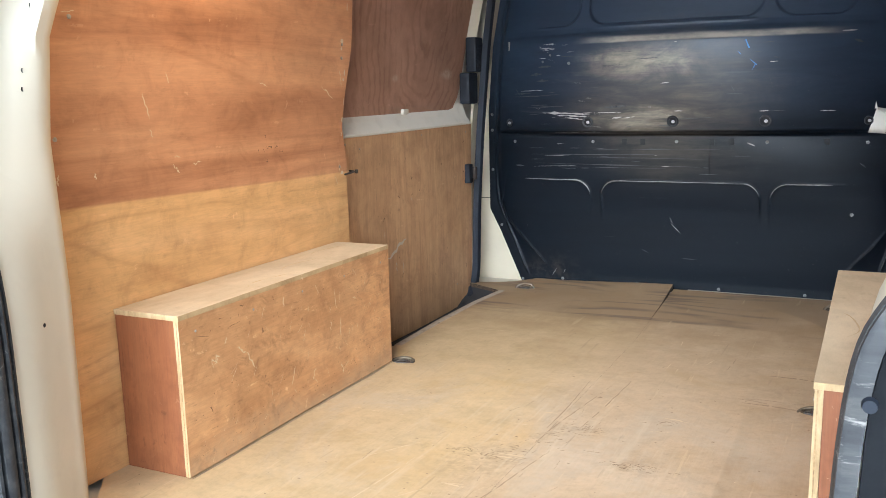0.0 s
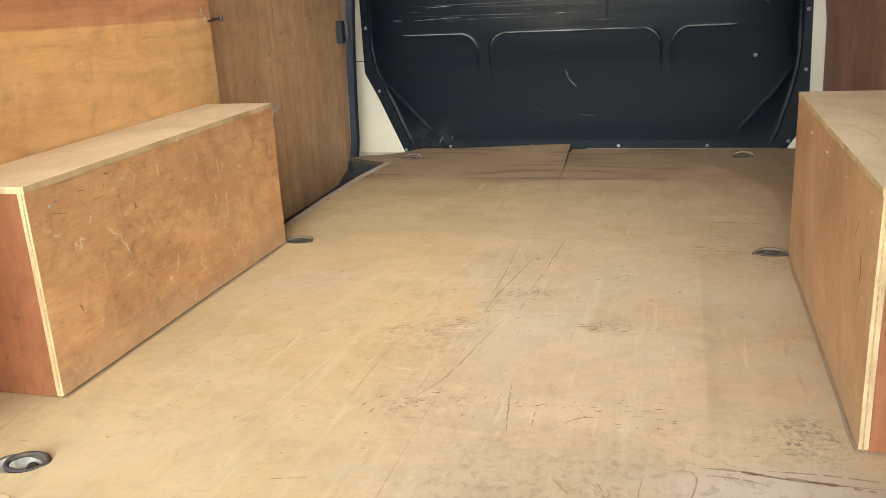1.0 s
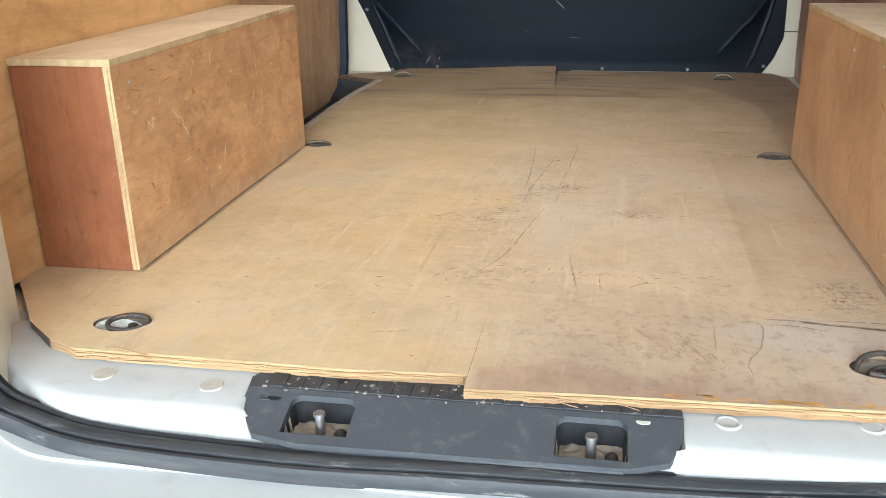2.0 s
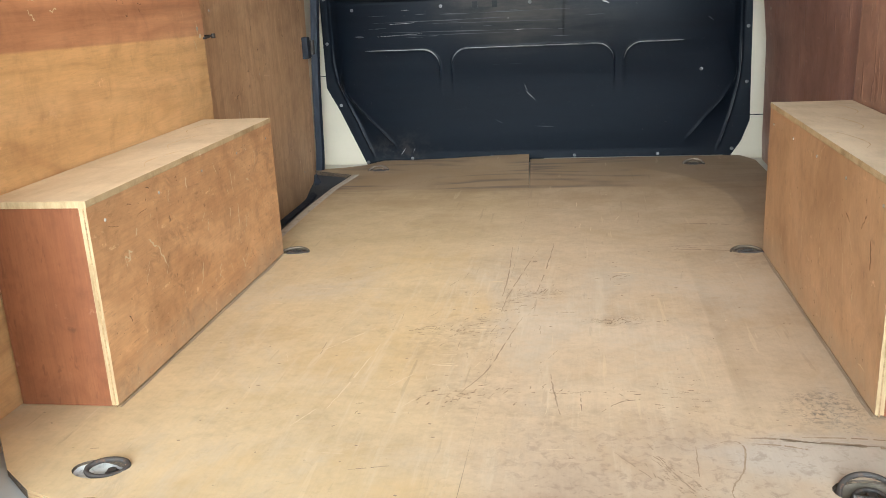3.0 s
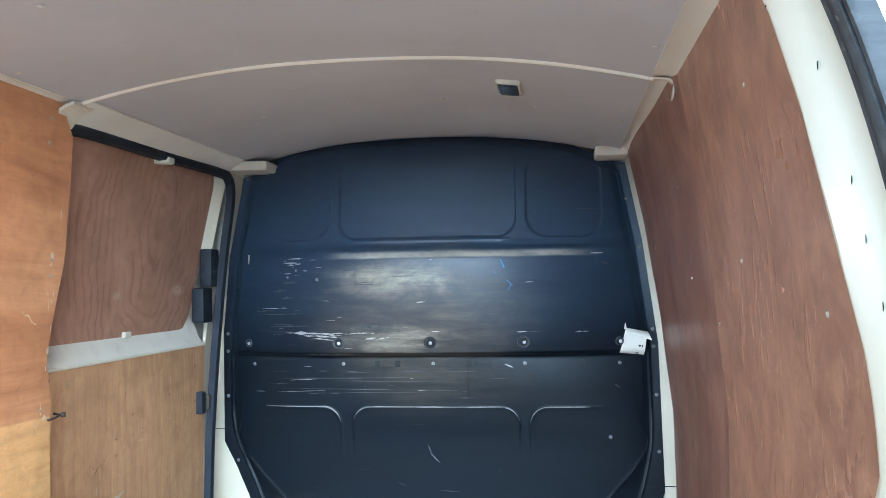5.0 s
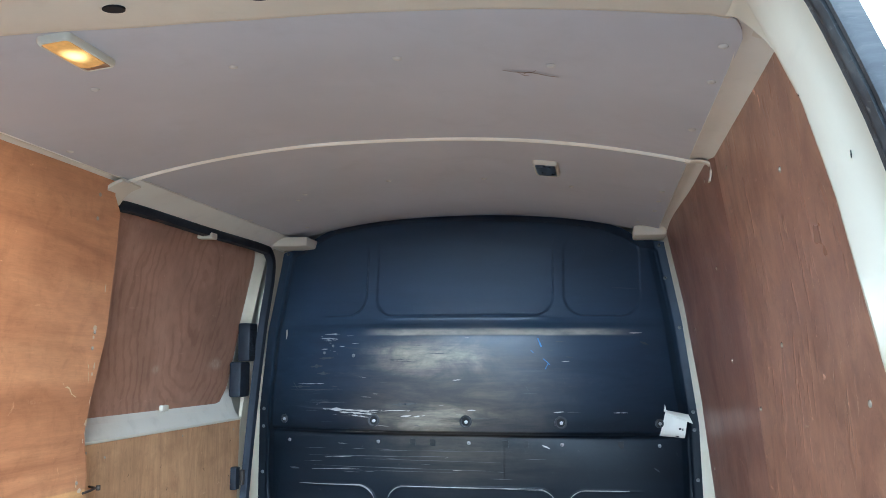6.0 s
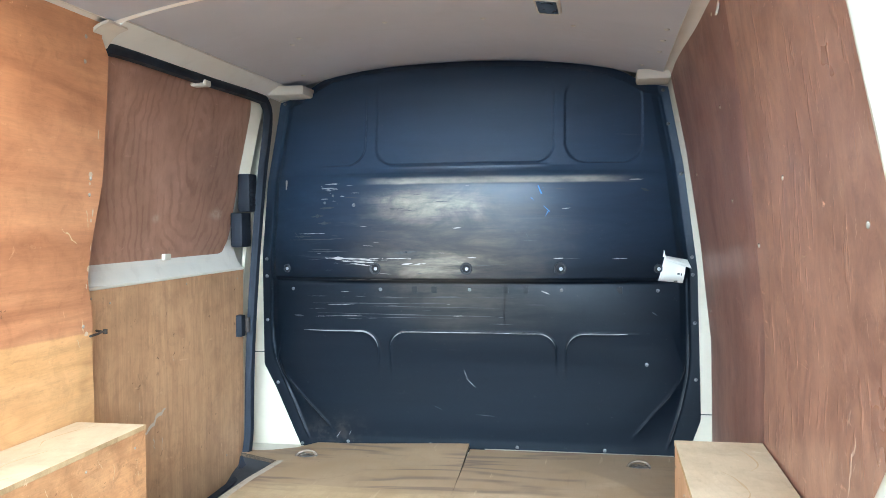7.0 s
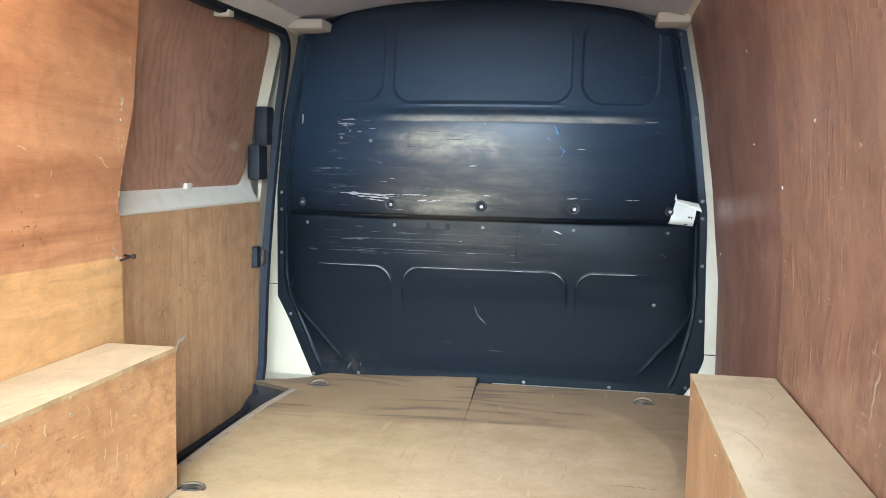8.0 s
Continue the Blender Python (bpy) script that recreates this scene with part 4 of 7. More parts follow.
bm = bmesh.new()
MARKS = ([(0.062, 1.343), (0.035, 1.16), (0.011, 0.989), (0.002, 0.867)], [(0.104, 1.423), (0.09, 1.2), (0.072, 0.988)], [(-0.007, 1.365), (-0.002, 1.2), (0.0, 1.079), (-0.005, 0.93)],
         [(0.05, 0.849), (0.025, 0.71), (0.001, 0.579), (-0.041, 0.474)], [(0.117, 0.572), (0.125, 0.50), (0.137, 0.416)], [(0.17, 0.503), (0.172, 0.43)],
         [(0.201, 0.425), (0.235, 0.465), (0.269, 0.477)], [(0.36, 0.33), (0.395, 0.345), (0.41, 0.325), (0.398, 0.26), (0.375, 0.21), (0.377, 0.17)],
         [(0.27, 0.33), (0.30, 0.25), (0.325, 0.20)], [(0.22, 0.30), (0.27, 0.23)], [(0.34, 0.325), (0.335, 0.24)], [(0.125, 0.878), (0.16, 0.881)], [(0.062, 0.974), (0.09, 0.966), (0.118, 0.974)],
         [(-0.17, 0.225), (-0.11, 0.24)], [(-0.60, 0.26), (-0.585, 0.262)], [(-0.331, 0.642), (-0.335, 0.70)], [(0.44, 0.36), (0.53, 0.345), (0.64, 0.34)], [(0.395, 1.36), (0.46, 1.375), (0.55, 1.37)],
         [(0.345, 1.72), (0.334, 1.594)], [(-0.518, 2.104), (-0.414, 2.162), (-0.317, 2.27), (-0.208, 2.35), (-0.047, 2.505)])
for k, pts in enumerate(MARKS):
    floor_mark(bm, pts, 0.0034 if len(pts) > 2 else 0.0026, k)
for k in range(30):
    x, y = rng.gauss(-0.02, 0.09), rng.gauss(0.72, 0.28)
    a = math.radians(rng.choice((62, 70, 75, 95)) + rng.uniform(-8, 8))
    ln = rng.uniform(0.01, 0.06)
    floor_mark(bm, [(x, y), (x + ln * math.cos(a), y + ln * math.sin(a))], rng.uniform(0.0008, 0.0018), k)
for k in range(60):
    x, y = rng.uniform(-0.5, 0.6), rng.uniform(0.15, 1.4)
    plate(bm, ellipse(x, y, rng.uniform(0.0012, 0.004), rng.uniform(0.001, 0.002), 7), 0.0003, 0.0006, (), 0, 0)
cyl(bm, (0.058, 1.237, 0.0002), 0.0055, 0.005, 0.0006, "z", 12)
for k in range(46):
    u, v = rng.uniform(0, 1), rng.gauss(0, 0.012)
    x, y = 0.272 + 0.062 * u + v, 0.295 - 0.115 * u + 0.8 * v
    floor_mark(bm, [(x, y), (x + rng.uniform(0.002, 0.012), y - rng.uniform(0.004, 0.016))], rng.uniform(0.0012, 0.003), k + 200)
for k, (x0, y0, x1, y1, w) in enumerate(((0.415, 0.356, 0.52, 0.346, 0.007), (0.47, 0.350, 0.63, 0.333, 0.009), (0.50, 0.362, 0.64, 0.358, 0.005), (0.43, 0.338, 0.50, 0.326, 0.005), (0.41, 1.335, 0.56, 1.325, 0.008), (0.45, 1.585, 0.585, 1.578, 0.009), (0.40, 1.36, 0.47, 1.35, 0.005))):
    floor_mark(bm, [(x0, y0), ((x0 + x1) / 2, (y0 + y1) / 2 + 0.004), (x1, y1)], w, k + 260)
tagged(part("dark_score_marks", bm, FLOOR_SCORE, floor, "dark scored lines in the plywood"), kind="stuff")
# scuffed patches of broken grain
bm = bmesh.new()
for c, (x, y, rx, ry, n) in enumerate(((0.092, 1.009, 0.040, 0.022, 34), (0.247, 0.831, 0.060, 0.016, 44), (-0.098, 0.771, 0.075, 0.022, 50), (-0.04, 0.80, 0.05, 0.04, 24), (-0.039, 0.468, 0.09, 0.05, 46), (0.03, 0.93, 0.05, 0.10, 30), (0.26, 1.12, 0.035, 0.015, 14), (0.15, 0.50, 0.11, 0.012, 26), (0.33, 0.50, 0.08, 0.06, 24))):
    for k in range(n):
        u, v = x + rx * rng.gauss(0, 0.6), y + ry * rng.gauss(0, 0.6)
        ln, a = rng.uniform(0.003, 0.016), math.radians(rng.choice((0, 4, 176, 70)) + rng.uniform(-12, 12))
        floor_mark(bm, [(u, v), (u + ln * math.cos(a), v + ln * math.sin(a))], rng.uniform(0.0010, 0.0030), k + 400 + 60 * c)
tagged(part("broken_grain", bm, paint("brown_floor_scuff", (0.20, 0.125, 0.066), 0.85, 0.8, (0.36, 0.245, 0.14), 0, 0, 70), floor, "brown scuffed patches of broken grain"), kind="stuff")
bm = bmesh.new()
for k, pts in enumerate(([(-0.255, 0.416), (-0.24, 0.52), (-0.221, 0.698)], [(-0.07, 0.79), (0.015, 0.80)], [(-0.05, 0.775), (0.02, 0.785)], [(-0.04, 0.765), (0.01, 0.762)], [(-0.35, 1.02), (-0.26, 1.03)],
                         [(-0.47, 1.02), (-0.41, 1.025)], [(-0.12, 1.02), (-0.08, 1.025)], [(-0.11, 0.60), (-0.06, 0.61)], [(-0.17, 0.50), (-0.13, 0.56)], [(-0.14, 0.41), (-0.11, 0.46)], [(-0.30, 0.35), (-0.27, 0.42)],
                         [(-0.33, 0.66), (-0.25, 0.78)], [(0.23, 1.05), (0.28, 1.06)], [(0.17, 1.55), (0.172, 1.60)], [(0.2, 1.52), (0.202, 1.56)], [(0.27, 1.62), (0.285, 1.68)], [(0.10, 1.72), (0.12, 1.725)],
                         [(-0.53, 1.75), (-0.42, 1.76)], [(-0.526, 0.922), (-0.50, 0.921)], [(-0.48, 0.919), (-0.437, 0.918)], [(-0.40, 0.921), (-0.369, 0.922)], [(0.16, 1.854), (0.161, 1.797)], [(0.235, 1.945), (0.262, 1.955)], [(0.265, 1.148), (0.311, 1.139)], [(-0.46, 1.18), (-0.43, 1.183)], [(0.46, 0.84), (0.465, 0.845)])):
    floor_mark(bm, pts, 0.004 if k in (1, 2, 11, 0) else 0.003, k + 50, 0.0008)
for k in range(46):
    x, y = rng.gauss(-0.10, 0.16), rng.gauss(0.62, 0.22)
    a = math.radians(rng.choice((72, 80, 76, 2, 8, -6, 110)) + rng.uniform(-6, 6))
    ln = rng.uniform(0.008, 0.07)
    if 0.15 < y < 1.25 and abs(x) < 0.5:
        floor_mark(bm, [(x, y), (x + ln * math.cos(a), y + ln * math.sin(a))], rng.uniform(0.0006, 0.0014), k + 90, 0.0008)
for k, pts in enumerate(([(-0.055, 0.79), (0.01, 0.792)], [(-0.06, 0.773), (-0.005, 0.776)], [(-0.10, 0.60), (-0.055, 0.598)], [(-0.09, 0.975), (-0.05, 0.977)], [(-0.05, 1.075), (-0.01, 1.08)], [(0.245, 1.15), (0.30, 1.145)])):
    floor_mark(bm, pts, 0.0065, k + 640, 0.0009)
tagged(part("pale_gouges", bm, PALE, floor, "fresh pale gouges"), kind="stuff")

# wood torn to a fresh orange along the rear edge
bm = bmesh.new()
for k in range(44):
    x = rng.uniform(0.22, 0.54)
    y = lerp(x, (0.15, 0.096), (0.36, 0.102), (0.556, 0.110)) + rng.uniform(0.002, 0.012)
    floor_mark(bm, [(x, y), (x + rng.uniform(0.006, 0.03), y + rng.uniform(-0.003, 0.003))], rng.uniform(0.002, 0.006), k + 300, 0.0002)
tagged(part("torn_orange_wood", bm, paint("fresh_orange_wood", (0.66, 0.36, 0.10), 0.75, 0.5, (0.45, 0.22, 0.07), 0, 0, 60), floor, "fresh orange wood along the torn edge"), kind="stuff")
# dirt and painted contact shadow along the foot of the boxes
bm = bmesh.new()
for sg, y0, y1 in ((-1, 0.402, 1.30), (1, 0.436, 1.315)):
    rows = [[], []]
    for y in steps(y0, y1, 60):
        rows[0].append((sg * 0.6232, y, 0.0007))
        rows[1].append((sg * (0.6225 - 0.005 * max(0.2, 0.75 + 0.8 * noise.noise((y * 9, sg, 4)))), y, 0.0007))
    grid(bm, rows)
tagged(part("foot_dirt_shade", bm, paint("brown_dirt_shade", (0.38, 0.28, 0.18), 0.9, 0.8, (0.24, 0.17, 0.11), 0.3, 0, 70), floor, "brown dirt and painted contact shadow along the foot of the boxes"), kind="stuff")

# worn pale strip along the board's edge above the step
bm = bmesh.new()
rim = [(-0.684, 2.325), (-0.7065, 2.10), (-0.7135, 1.80), (-0.7065, 1.47)]
rows = [[(x + d, y, z) for x, y in [(lerp(yy, *[(b, a) for a, b in reversed(rim)]), yy) for yy in steps(1.47, 2.325, 24)]] for d, z in ((-0.0015, -0.006), (-0.0015, 0.0), (0.0, 0.0018), (0.021, 0.0020), (0.0235, 0.0003))]
grid(bm, rows)
part("edge_strip", bm, paint("worn_grey_strip", (0.42, 0.345, 0.255), 0.7, 0.9, (0.20, 0.155, 0.105), 0, 0, 40), floor, "worn grey-beige edging strip", 40)

# metal floor seen at the bulkhead, and the step well by the sliding door
bm = bmesh.new()
for x0, x1, y0, y1 in ((-0.70, 0.93, 0.14, 2.74), (-0.93, -0.70, 0.14, 1.41), (-0.93, -0.70, 2.425, 2.74)):
    block(bm, x0, x1, y0, y1, -0.060, -0.018)
part("floor_pan", bm, WHITE, floor, "white painted steel pan under the boards")
bm = bmesh.new()
rows = []
for y in steps(1.40, 2.42, 34):
    rise = 0.055 * ease(y, 2.26, 2.40)
    far_edge = lerp(y, (2.325, -0.692), (2.36, -0.745), (2.42, -0.86))
    row = []
    for t, z in ((0.0, -0.014), (0.05, -0.020), (0.12, -0.045), (0.25, -0.062), (0.5, -0.078), (0.8, -0.092), (1.0, -0.098)):
        x = min(-0.700, far_edge) - 0.23 * t
        row.append((max(-0.93, x), y, min(-0.014, z + rise * t + 0.0015 * noise.noise((x * 9, y * 9, 3)))))
    rows.append(row)
grid(bm, rows, (0, 0, -0.003))
for y in steps(1.44, 2.22, 10):
    block(bm, -0.835, -0.765, y - 0.004, y + 0.004, -0.092, -0.079, 0.0012)
whole("step_mat", bm, paint("grey_black_mat", (0.036, 0.037, 0.039), 0.6, 0.4, (0.09, 0.085, 0.08), 0.3, 0, 26, 0.4), "black ribbed rubber mat in the sliding door step", "mat", "structure", 40)


# ---------------------------------------------------------------- boxed-in wheel arches
def wheel_box(sign, y0, y1, top):
    """Plywood box over a wheel arch: side and end panels under a lid; cut edges show at the near corner."""
    ob = thing("wheel_arch_box", (sign * 0.72, (y0 + y1) / 2, 0), "scuffed orange-brown plywood box over the wheel arch with pale lid", "box", "wheel arch boxes")
    t, xi, xo = 0.013, sign * 0.624, sign * 0.808
    bm = bmesh.new()
    grid(bm, [[(xi + sign * 0.0015 * noise.noise((y * 3, z * 4, sign)), y, z) for y in steps(y0, y1, 16)] for z in steps(0.0045, top - 0.012, 8)], (sign * t, 0, 0), 0, 1)
    part("side_panel", bm, [BOX_SIDE if sign < 0 else BOX_SIDE_R, EDGE], ob, smooth=40)
    bm = bmesh.new()
    lo, hi = sorted((xi + sign * (t + 0.0006), xo))
    block(bm, lo, hi, y0 + 0.0025, y0 + 0.014, 0.0012, top - 0.0125, 0.0006)
    part("end_panel", bm, BOX_END, ob, "reddish end panel")
    bm = bmesh.new()
    block(bm, lo, hi, y1 - 0.014, y1 - 0.002, 0.0012, top - 0.0125, 0.0006)
    part("end_panel", bm, BOX_END, ob, "reddish end panel")
    if sign > 0:
        bm = bmesh.new()
        front = lambda x, z: 0.0
        r = random.Random(8)
        for k in range(46):
            x, z = r.uniform(lo + 0.01, hi - 0.01), r.uniform(0.03, top - 0.03)
            ln, a = r.choice((0.004, 0.006, 0.010, 0.022)), r.choice((r.uniform(-0.6, 0.6), r.uniform(1.2, 2.0)))
            scar(bm, (x, z), (x + ln * math.cos(a), z + ln * math.sin(a)), r.uniform(0.0008, 0.0020), 0.0, front, seed=k)
        bmesh.ops.transform(bm, matrix=Matrix(((0, 1, 0, 0), (1, 0, 0, y0 + 0.0021), (0, 0, 1, 0), (0, 0, 0, 1))), verts=bm.verts)
        tagged(part("end_scuffing", bm, paint("pale_end_scratch", (0.43, 0.24, 0.13), 0.7, 0.6, (0.33, 0.14, 0.06), 0, 0, 80), ob, "pale scratches"), kind="stuff")
    bm = bmesh.new()
    lo, hi = sorted((xi - sign * 0.001, xo))
    block(bm, lo, hi, y0 - 0.001, y1 + 0.001, top - 0.0118, top, 0.0008)
    for f in bm.faces:
        f.material_index = 0 if abs(f.normal.z) > 0.7 else 1
    lid = part("lid", bm, [BOX_TOP, EDGE], ob, "pale unvarnished lid")
    bm = bmesh.new()
    for k in range(3):
        cx, cy = sign * (0.655 + 0.045 * k), y0 + (y1 - y0) * (0.30 + 0.22 * k)
        pts = smooth_path([(cx, cy, top + 0.0005), (cx + sign * 0.025, cy + 0.06, top + 0.0005), (cx + sign * 0.012, cy + 0.15, top + 0.0005), (cx - sign * 0.01, cy + 0.20, top + 0.0005)], 5)
        w = [0.0028 * max(0.08, 0.6 + 1.1 * noise.noise((i * 0.45, k, sign))) * math.sin(math.pi * (i + 0.4) / (len(pts) + 0.2)) for i in range(len(pts))]
        grid(bm, [[p + Vector((a, 0, 0)) for p, a in zip(pts, w)], [p - Vector((a, 0, 0)) for p, a in zip(pts, w)]])
    tagged(part("grain_marks", bm, paint("brown_grain_mark", (0.57, 0.41, 0.23), 0.8, 1.0, (0.68, 0.51, 0.29), 0, 0, 50), lid, "faint brown curved marks"), kind="stuff")
    # glue line in the cut edge
    bm = bmesh.new()
    lo, hi = sorted((xi + sign * 0.0045, xi + sign * 0.0065))
    block(bm, lo, hi, y0 - 0.0008, y0 + 0.004, 0.0012, top - 0.0125)
    part("glue_line", bm, CORE, ob, "brown glue line in the cut edge")
    face = lambda y, z: xi
    bm = bmesh.new()
    r = random.Random(int(20 + sign * 3))
    for k in range(80 if sign < 0 else 45):
        y, z = r.uniform(y0 + 0.04, y1 - 0.04), r.uniform(0.04, top - 0.05)
        ln, a = r.choice((0.006, 0.01, 0.02, 0.035)), r.uniform(0.6, 2.4)
        scar(bm, (y, z), (y + ln * math.cos(a), z + ln * math.sin(a)), r.uniform(0.0008, 0.0024), -sign * 0.0022, face, seed=k)
    own = (((1.023, 0.213), (1.021, 0.158), 6), ((0.973, 0.218), (0.974, 0.187), 5), ((0.581, 0.251), (0.615, 0.231), 6), ((0.615, 0.231), (0.642, 0.183), 7), ((0.492, 0.240), (0.520, 0.252), 9), ((0.504, 0.232), (0.512, 0.246), 6),
           ((0.540, 0.270), (0.548, 0.284), 6), ((0.77, 0.33), (0.767, 0.304), 7), ((0.848, 0.366), (0.856, 0.356), 7), ((1.092, 0.250), (1.106, 0.255), 7), ((0.892, 0.11), (0.876, 0.077), 5), ((0.801, 0.139), (0.784, 0.094), 5),
           ((1.015, 0.087), (1.026, 0.051), 5), ((1.0, 0.30), (1.003, 0.24), 4)) if sign < 0 else (((1.207, 0.07), (1.205, 0.04), 4), ((0.803, 0.168), (0.803, 0.148), 5), ((1.063, 0.225), (1.06, 0.195), 4), ((0.592, 0.16), (0.588, 0.135), 7),
           ((0.839, 0.09), (0.835, 0.075), 5), ((0.53, 0.052), (0.49, 0.050), 4), ((0.66, 0.20), (0.64, 0.12), 3), ((0.75, 0.14), (0.71, 0.07), 3), ((0.95, 0.20), (0.94, 0.12), 3))
    for k, (a, b, w) in enumerate(own):
        scar(bm, a, b, w * 0.001, -sign * 0.0024, face, seed=k + 60)
    tagged(part("pale_scratching", bm, PALE, ob, "pale scratches"), kind="stuff")
    bm = bmesh.new()
    for k in range(190 if sign < 0 else 60):
        y, z = r.uniform(y0 + 0.02, y1 - 0.03), r.choice((r.uniform(0.01, 0.09), r.uniform(0.04, top - 0.03), r.uniform(0.04, top - 0.03)))
        ln, a = r.choice((0.002, 0.003, 0.004, 0.007)), r.uniform(-0.5, 0.9)
        scar(bm, (y, z), (y + ln * math.cos(a), z + ln * math.sin(a)), r.uniform(0.001, 0.003), -sign * 0.0020, face, seed=k)
    if sign > 0:
        for k, (a, b, w) in enumerate((((0.519, 0.265), (0.517, 0.213), 0.008), ((0.664, 0.274), (0.635, 0.262), 0.004), ((0.577, 0.268), (0.548, 0.295), 0.004), ((0.60, 0.17), (0.59, 0.13), 0.002), ((0.68, 0.25), (0.67, 0.21), 0.002), ((0.86, 0.27), (0.85, 0.23), 0.002))):
            scar(bm, a, b, w, -0.0022, face, seed=k + 3)
    else:
        for k, (a, b, w) in enumerate((((0.600, 0.347), (0.618, 0.343), 0.004), ((0.524, 0.334), (0.540, 0.329), 0.0025), ((0.476, 0.142), (0.486, 0.126), 0.004), ((0.45, 0.313), (0.49, 0.302), 0.0015), ((0.55, 0.306), (0.60, 0.309), 0.0015))):
            scar(bm, a, b, w, 0.0022, face, seed=k + 30)
    tagged(part("dirt_scuffing", bm, BOX_SCUFF, ob, "brown scuffs"), kind="stuff")
    for y in steps(y0 + 0.05, y1 - 0.05, 4):
        shared("screw", SCREW_X, ob, Matrix.Translation((xi - sign * 0.001, y, top - 0.045)) @ Matrix.Scale(-sign * 0.6, 4))
    return ob


wheel_box(-1, 0.400, 1.305, 0.370)
wheel_box(1, 0.433, 1.322, 0.373)


# ---------------------------------------------------------------- lashing rings
def lashing_ring(m, cup_paint, ring_paint, rise, label, flat=False):
    ob = thing("lashing_ring", (0, 0, 0), label, "lashing ring", "floor lashing rings")
    bm = bmesh.new()
    rows = []
    for r, z in ((0.052, -0.0035), (0.046, -0.004), (0.043, -0.0065), (0.036, -0.0125), (0.030, -0.0145), (0.014, -0.015), (0.004, -0.0145)):
        rows.append([(r * math.cos(a) * (1 + 0.03 * math.sin(3 * a)), r * 0.64 * math.sin(a), z + 0.001 * math.sin(2 * a + 1)) for a in (k / 28 * 2 * math.pi for k in range(29))])
    grid(bm, rows, (0, 0, -0.0015))
    part("cup", bm, cup_paint, ob, "dirty dented cup", 60)
    bm = bmesh.new()
    bx = 0.018 if flat else 0.004
    cyl(bm, (bx, 0.002, -0.0150), 0.0120, 0.0115, 0.0050, "z", 18)
    cyl(bm, (bx, 0.002, -0.0100), 0.0080, 0.0072, 0.0060, "z", 6)
    part("bolt", bm, RUST, ob, "rusty bolt", 30)
    if flat:
        # an oval link lying across one half of the cup
        bm = bmesh.new()
        tube(bm, [(0.013 + 0.031 * math.cos(a), -0.001 + 0.0185 * math.sin(a), 0.0005 + rise * math.sin(a)) for a in steps(0, 2 * math.pi, 32)], 0.0042, 8, (0.01, 0.2, 1))
        part("ring", bm, ring_paint, ob, "", 60)
        for x in (-0.012, 0.0, 0.036):
            part("rivet", cyl(bmesh.new(), (x, 0.004 + 0.1 * x, -0.0146), 0.0026, 0.0022, 0.0016, "z", 10), RUST, ob, "", 40)
    else:
        bm = bmesh.new()
        tube(bm, [(-0.022, -0.0150, -0.0020), (-0.005, -0.0165, -0.0030), (0.020, -0.0165, -0.0030), (0.040, -0.0135, -0.0010)], 0.0052, 10, (0, 0, 1))
        part("hinge_bar", bm, RUST, ob, "", 60)
        bm = bmesh.new()
        block(bm, -0.026, 0.030, -0.0235, -0.0205, -0.0145, -0.0030, 0.001)
        part("keeper", bm, cup_paint, ob)
        bm = bmesh.new()
        tube(bm, [(0.039 * math.cos(a), -0.015 + 0.044 * math.sin(a), -0.003 + rise * math.sin(a)) for a in steps(0, math.pi * 1.04, 22)], 0.0042, 8, (0.01, 0.2, 1))
        part("ring", bm, ring_paint, ob, "", 60)
        bm = bmesh.new()
        tube(bm, [(0.024 * math.cos(a) + 0.002, -0.014 + 0.024 * math.sin(a), -0.011 + 0.008 * math.sin(a)) for a in steps(0, math.pi, 16)], 0.0034, 7, (0.01, 0.2, 1))
        part("spring_clip", bm, RUST, ob, "", 60)
    ob.matrix_basis = m
    return ob


PALE_CUP = paint("pale_galvanised_cup", (0.62, 0.60, 0.55), 0.5, 0.8, (0.06, 0.055, 0.05), 0, 0.0, 75, 0.3)
WORN_RING = paint("worn_ring_steel", (0.15, 0.115, 0.075), 0.6, 0.8, (0.025, 0.02, 0.016), 0, 0.2, 80)
DUSTY_RING = paint("dusty_ring_steel", (0.21, 0.16, 0.11), 0.7, 0.5, (0.12, 0.085, 0.06), 0, 0, 60)
RING_KINDS = ((PALE_CUP, RUST, 0.004, "folded steel lashing ring in a bright galvanised floor cup"), (CUP, RUST, 0.012, "rusty black lashing ring half raised from a dirty floor cup"),
              (CUP, WORN_RING, 0.004, "worn steel lashing ring folded in a floor cup beside the box"), (CUP, WORN_RING, 0.004, "worn steel lashing ring folded in a floor cup beside the box"),
              (CUP, DUSTY_RING, 0.013, "dusty lashing ring standing up from the floor by the bulkhead"), (CUP, DUSTY_RING, 0.013, "dusty lashing ring standing up from the floor by the bulkhead"))
for (x, y, turn), kind_of in zip(RINGS, RING_KINDS):
    lashing_ring(pose(x, y, 0, 0, 0, turn), *kind_of, flat=kind_of[0] is PALE_CUP)


# ---------------------------------------------------------------- bulkhead
def bulk_left(z):
    return lerp(z, (-0.02, -0.694), (0.21, -0.795), (0.30, -0.842), (0.72, -0.843), (1.01, -0.817), (1.31, -0.762), (1.45, -0.72))


def bulk_right(z):
    return lerp(z, (-0.02, 0.738), (0.05, 0.785), (0.13, 0.814), (0.67, 0.802), (1.04, 0.754), (1.34, 0.697), (1.45, 0.67))


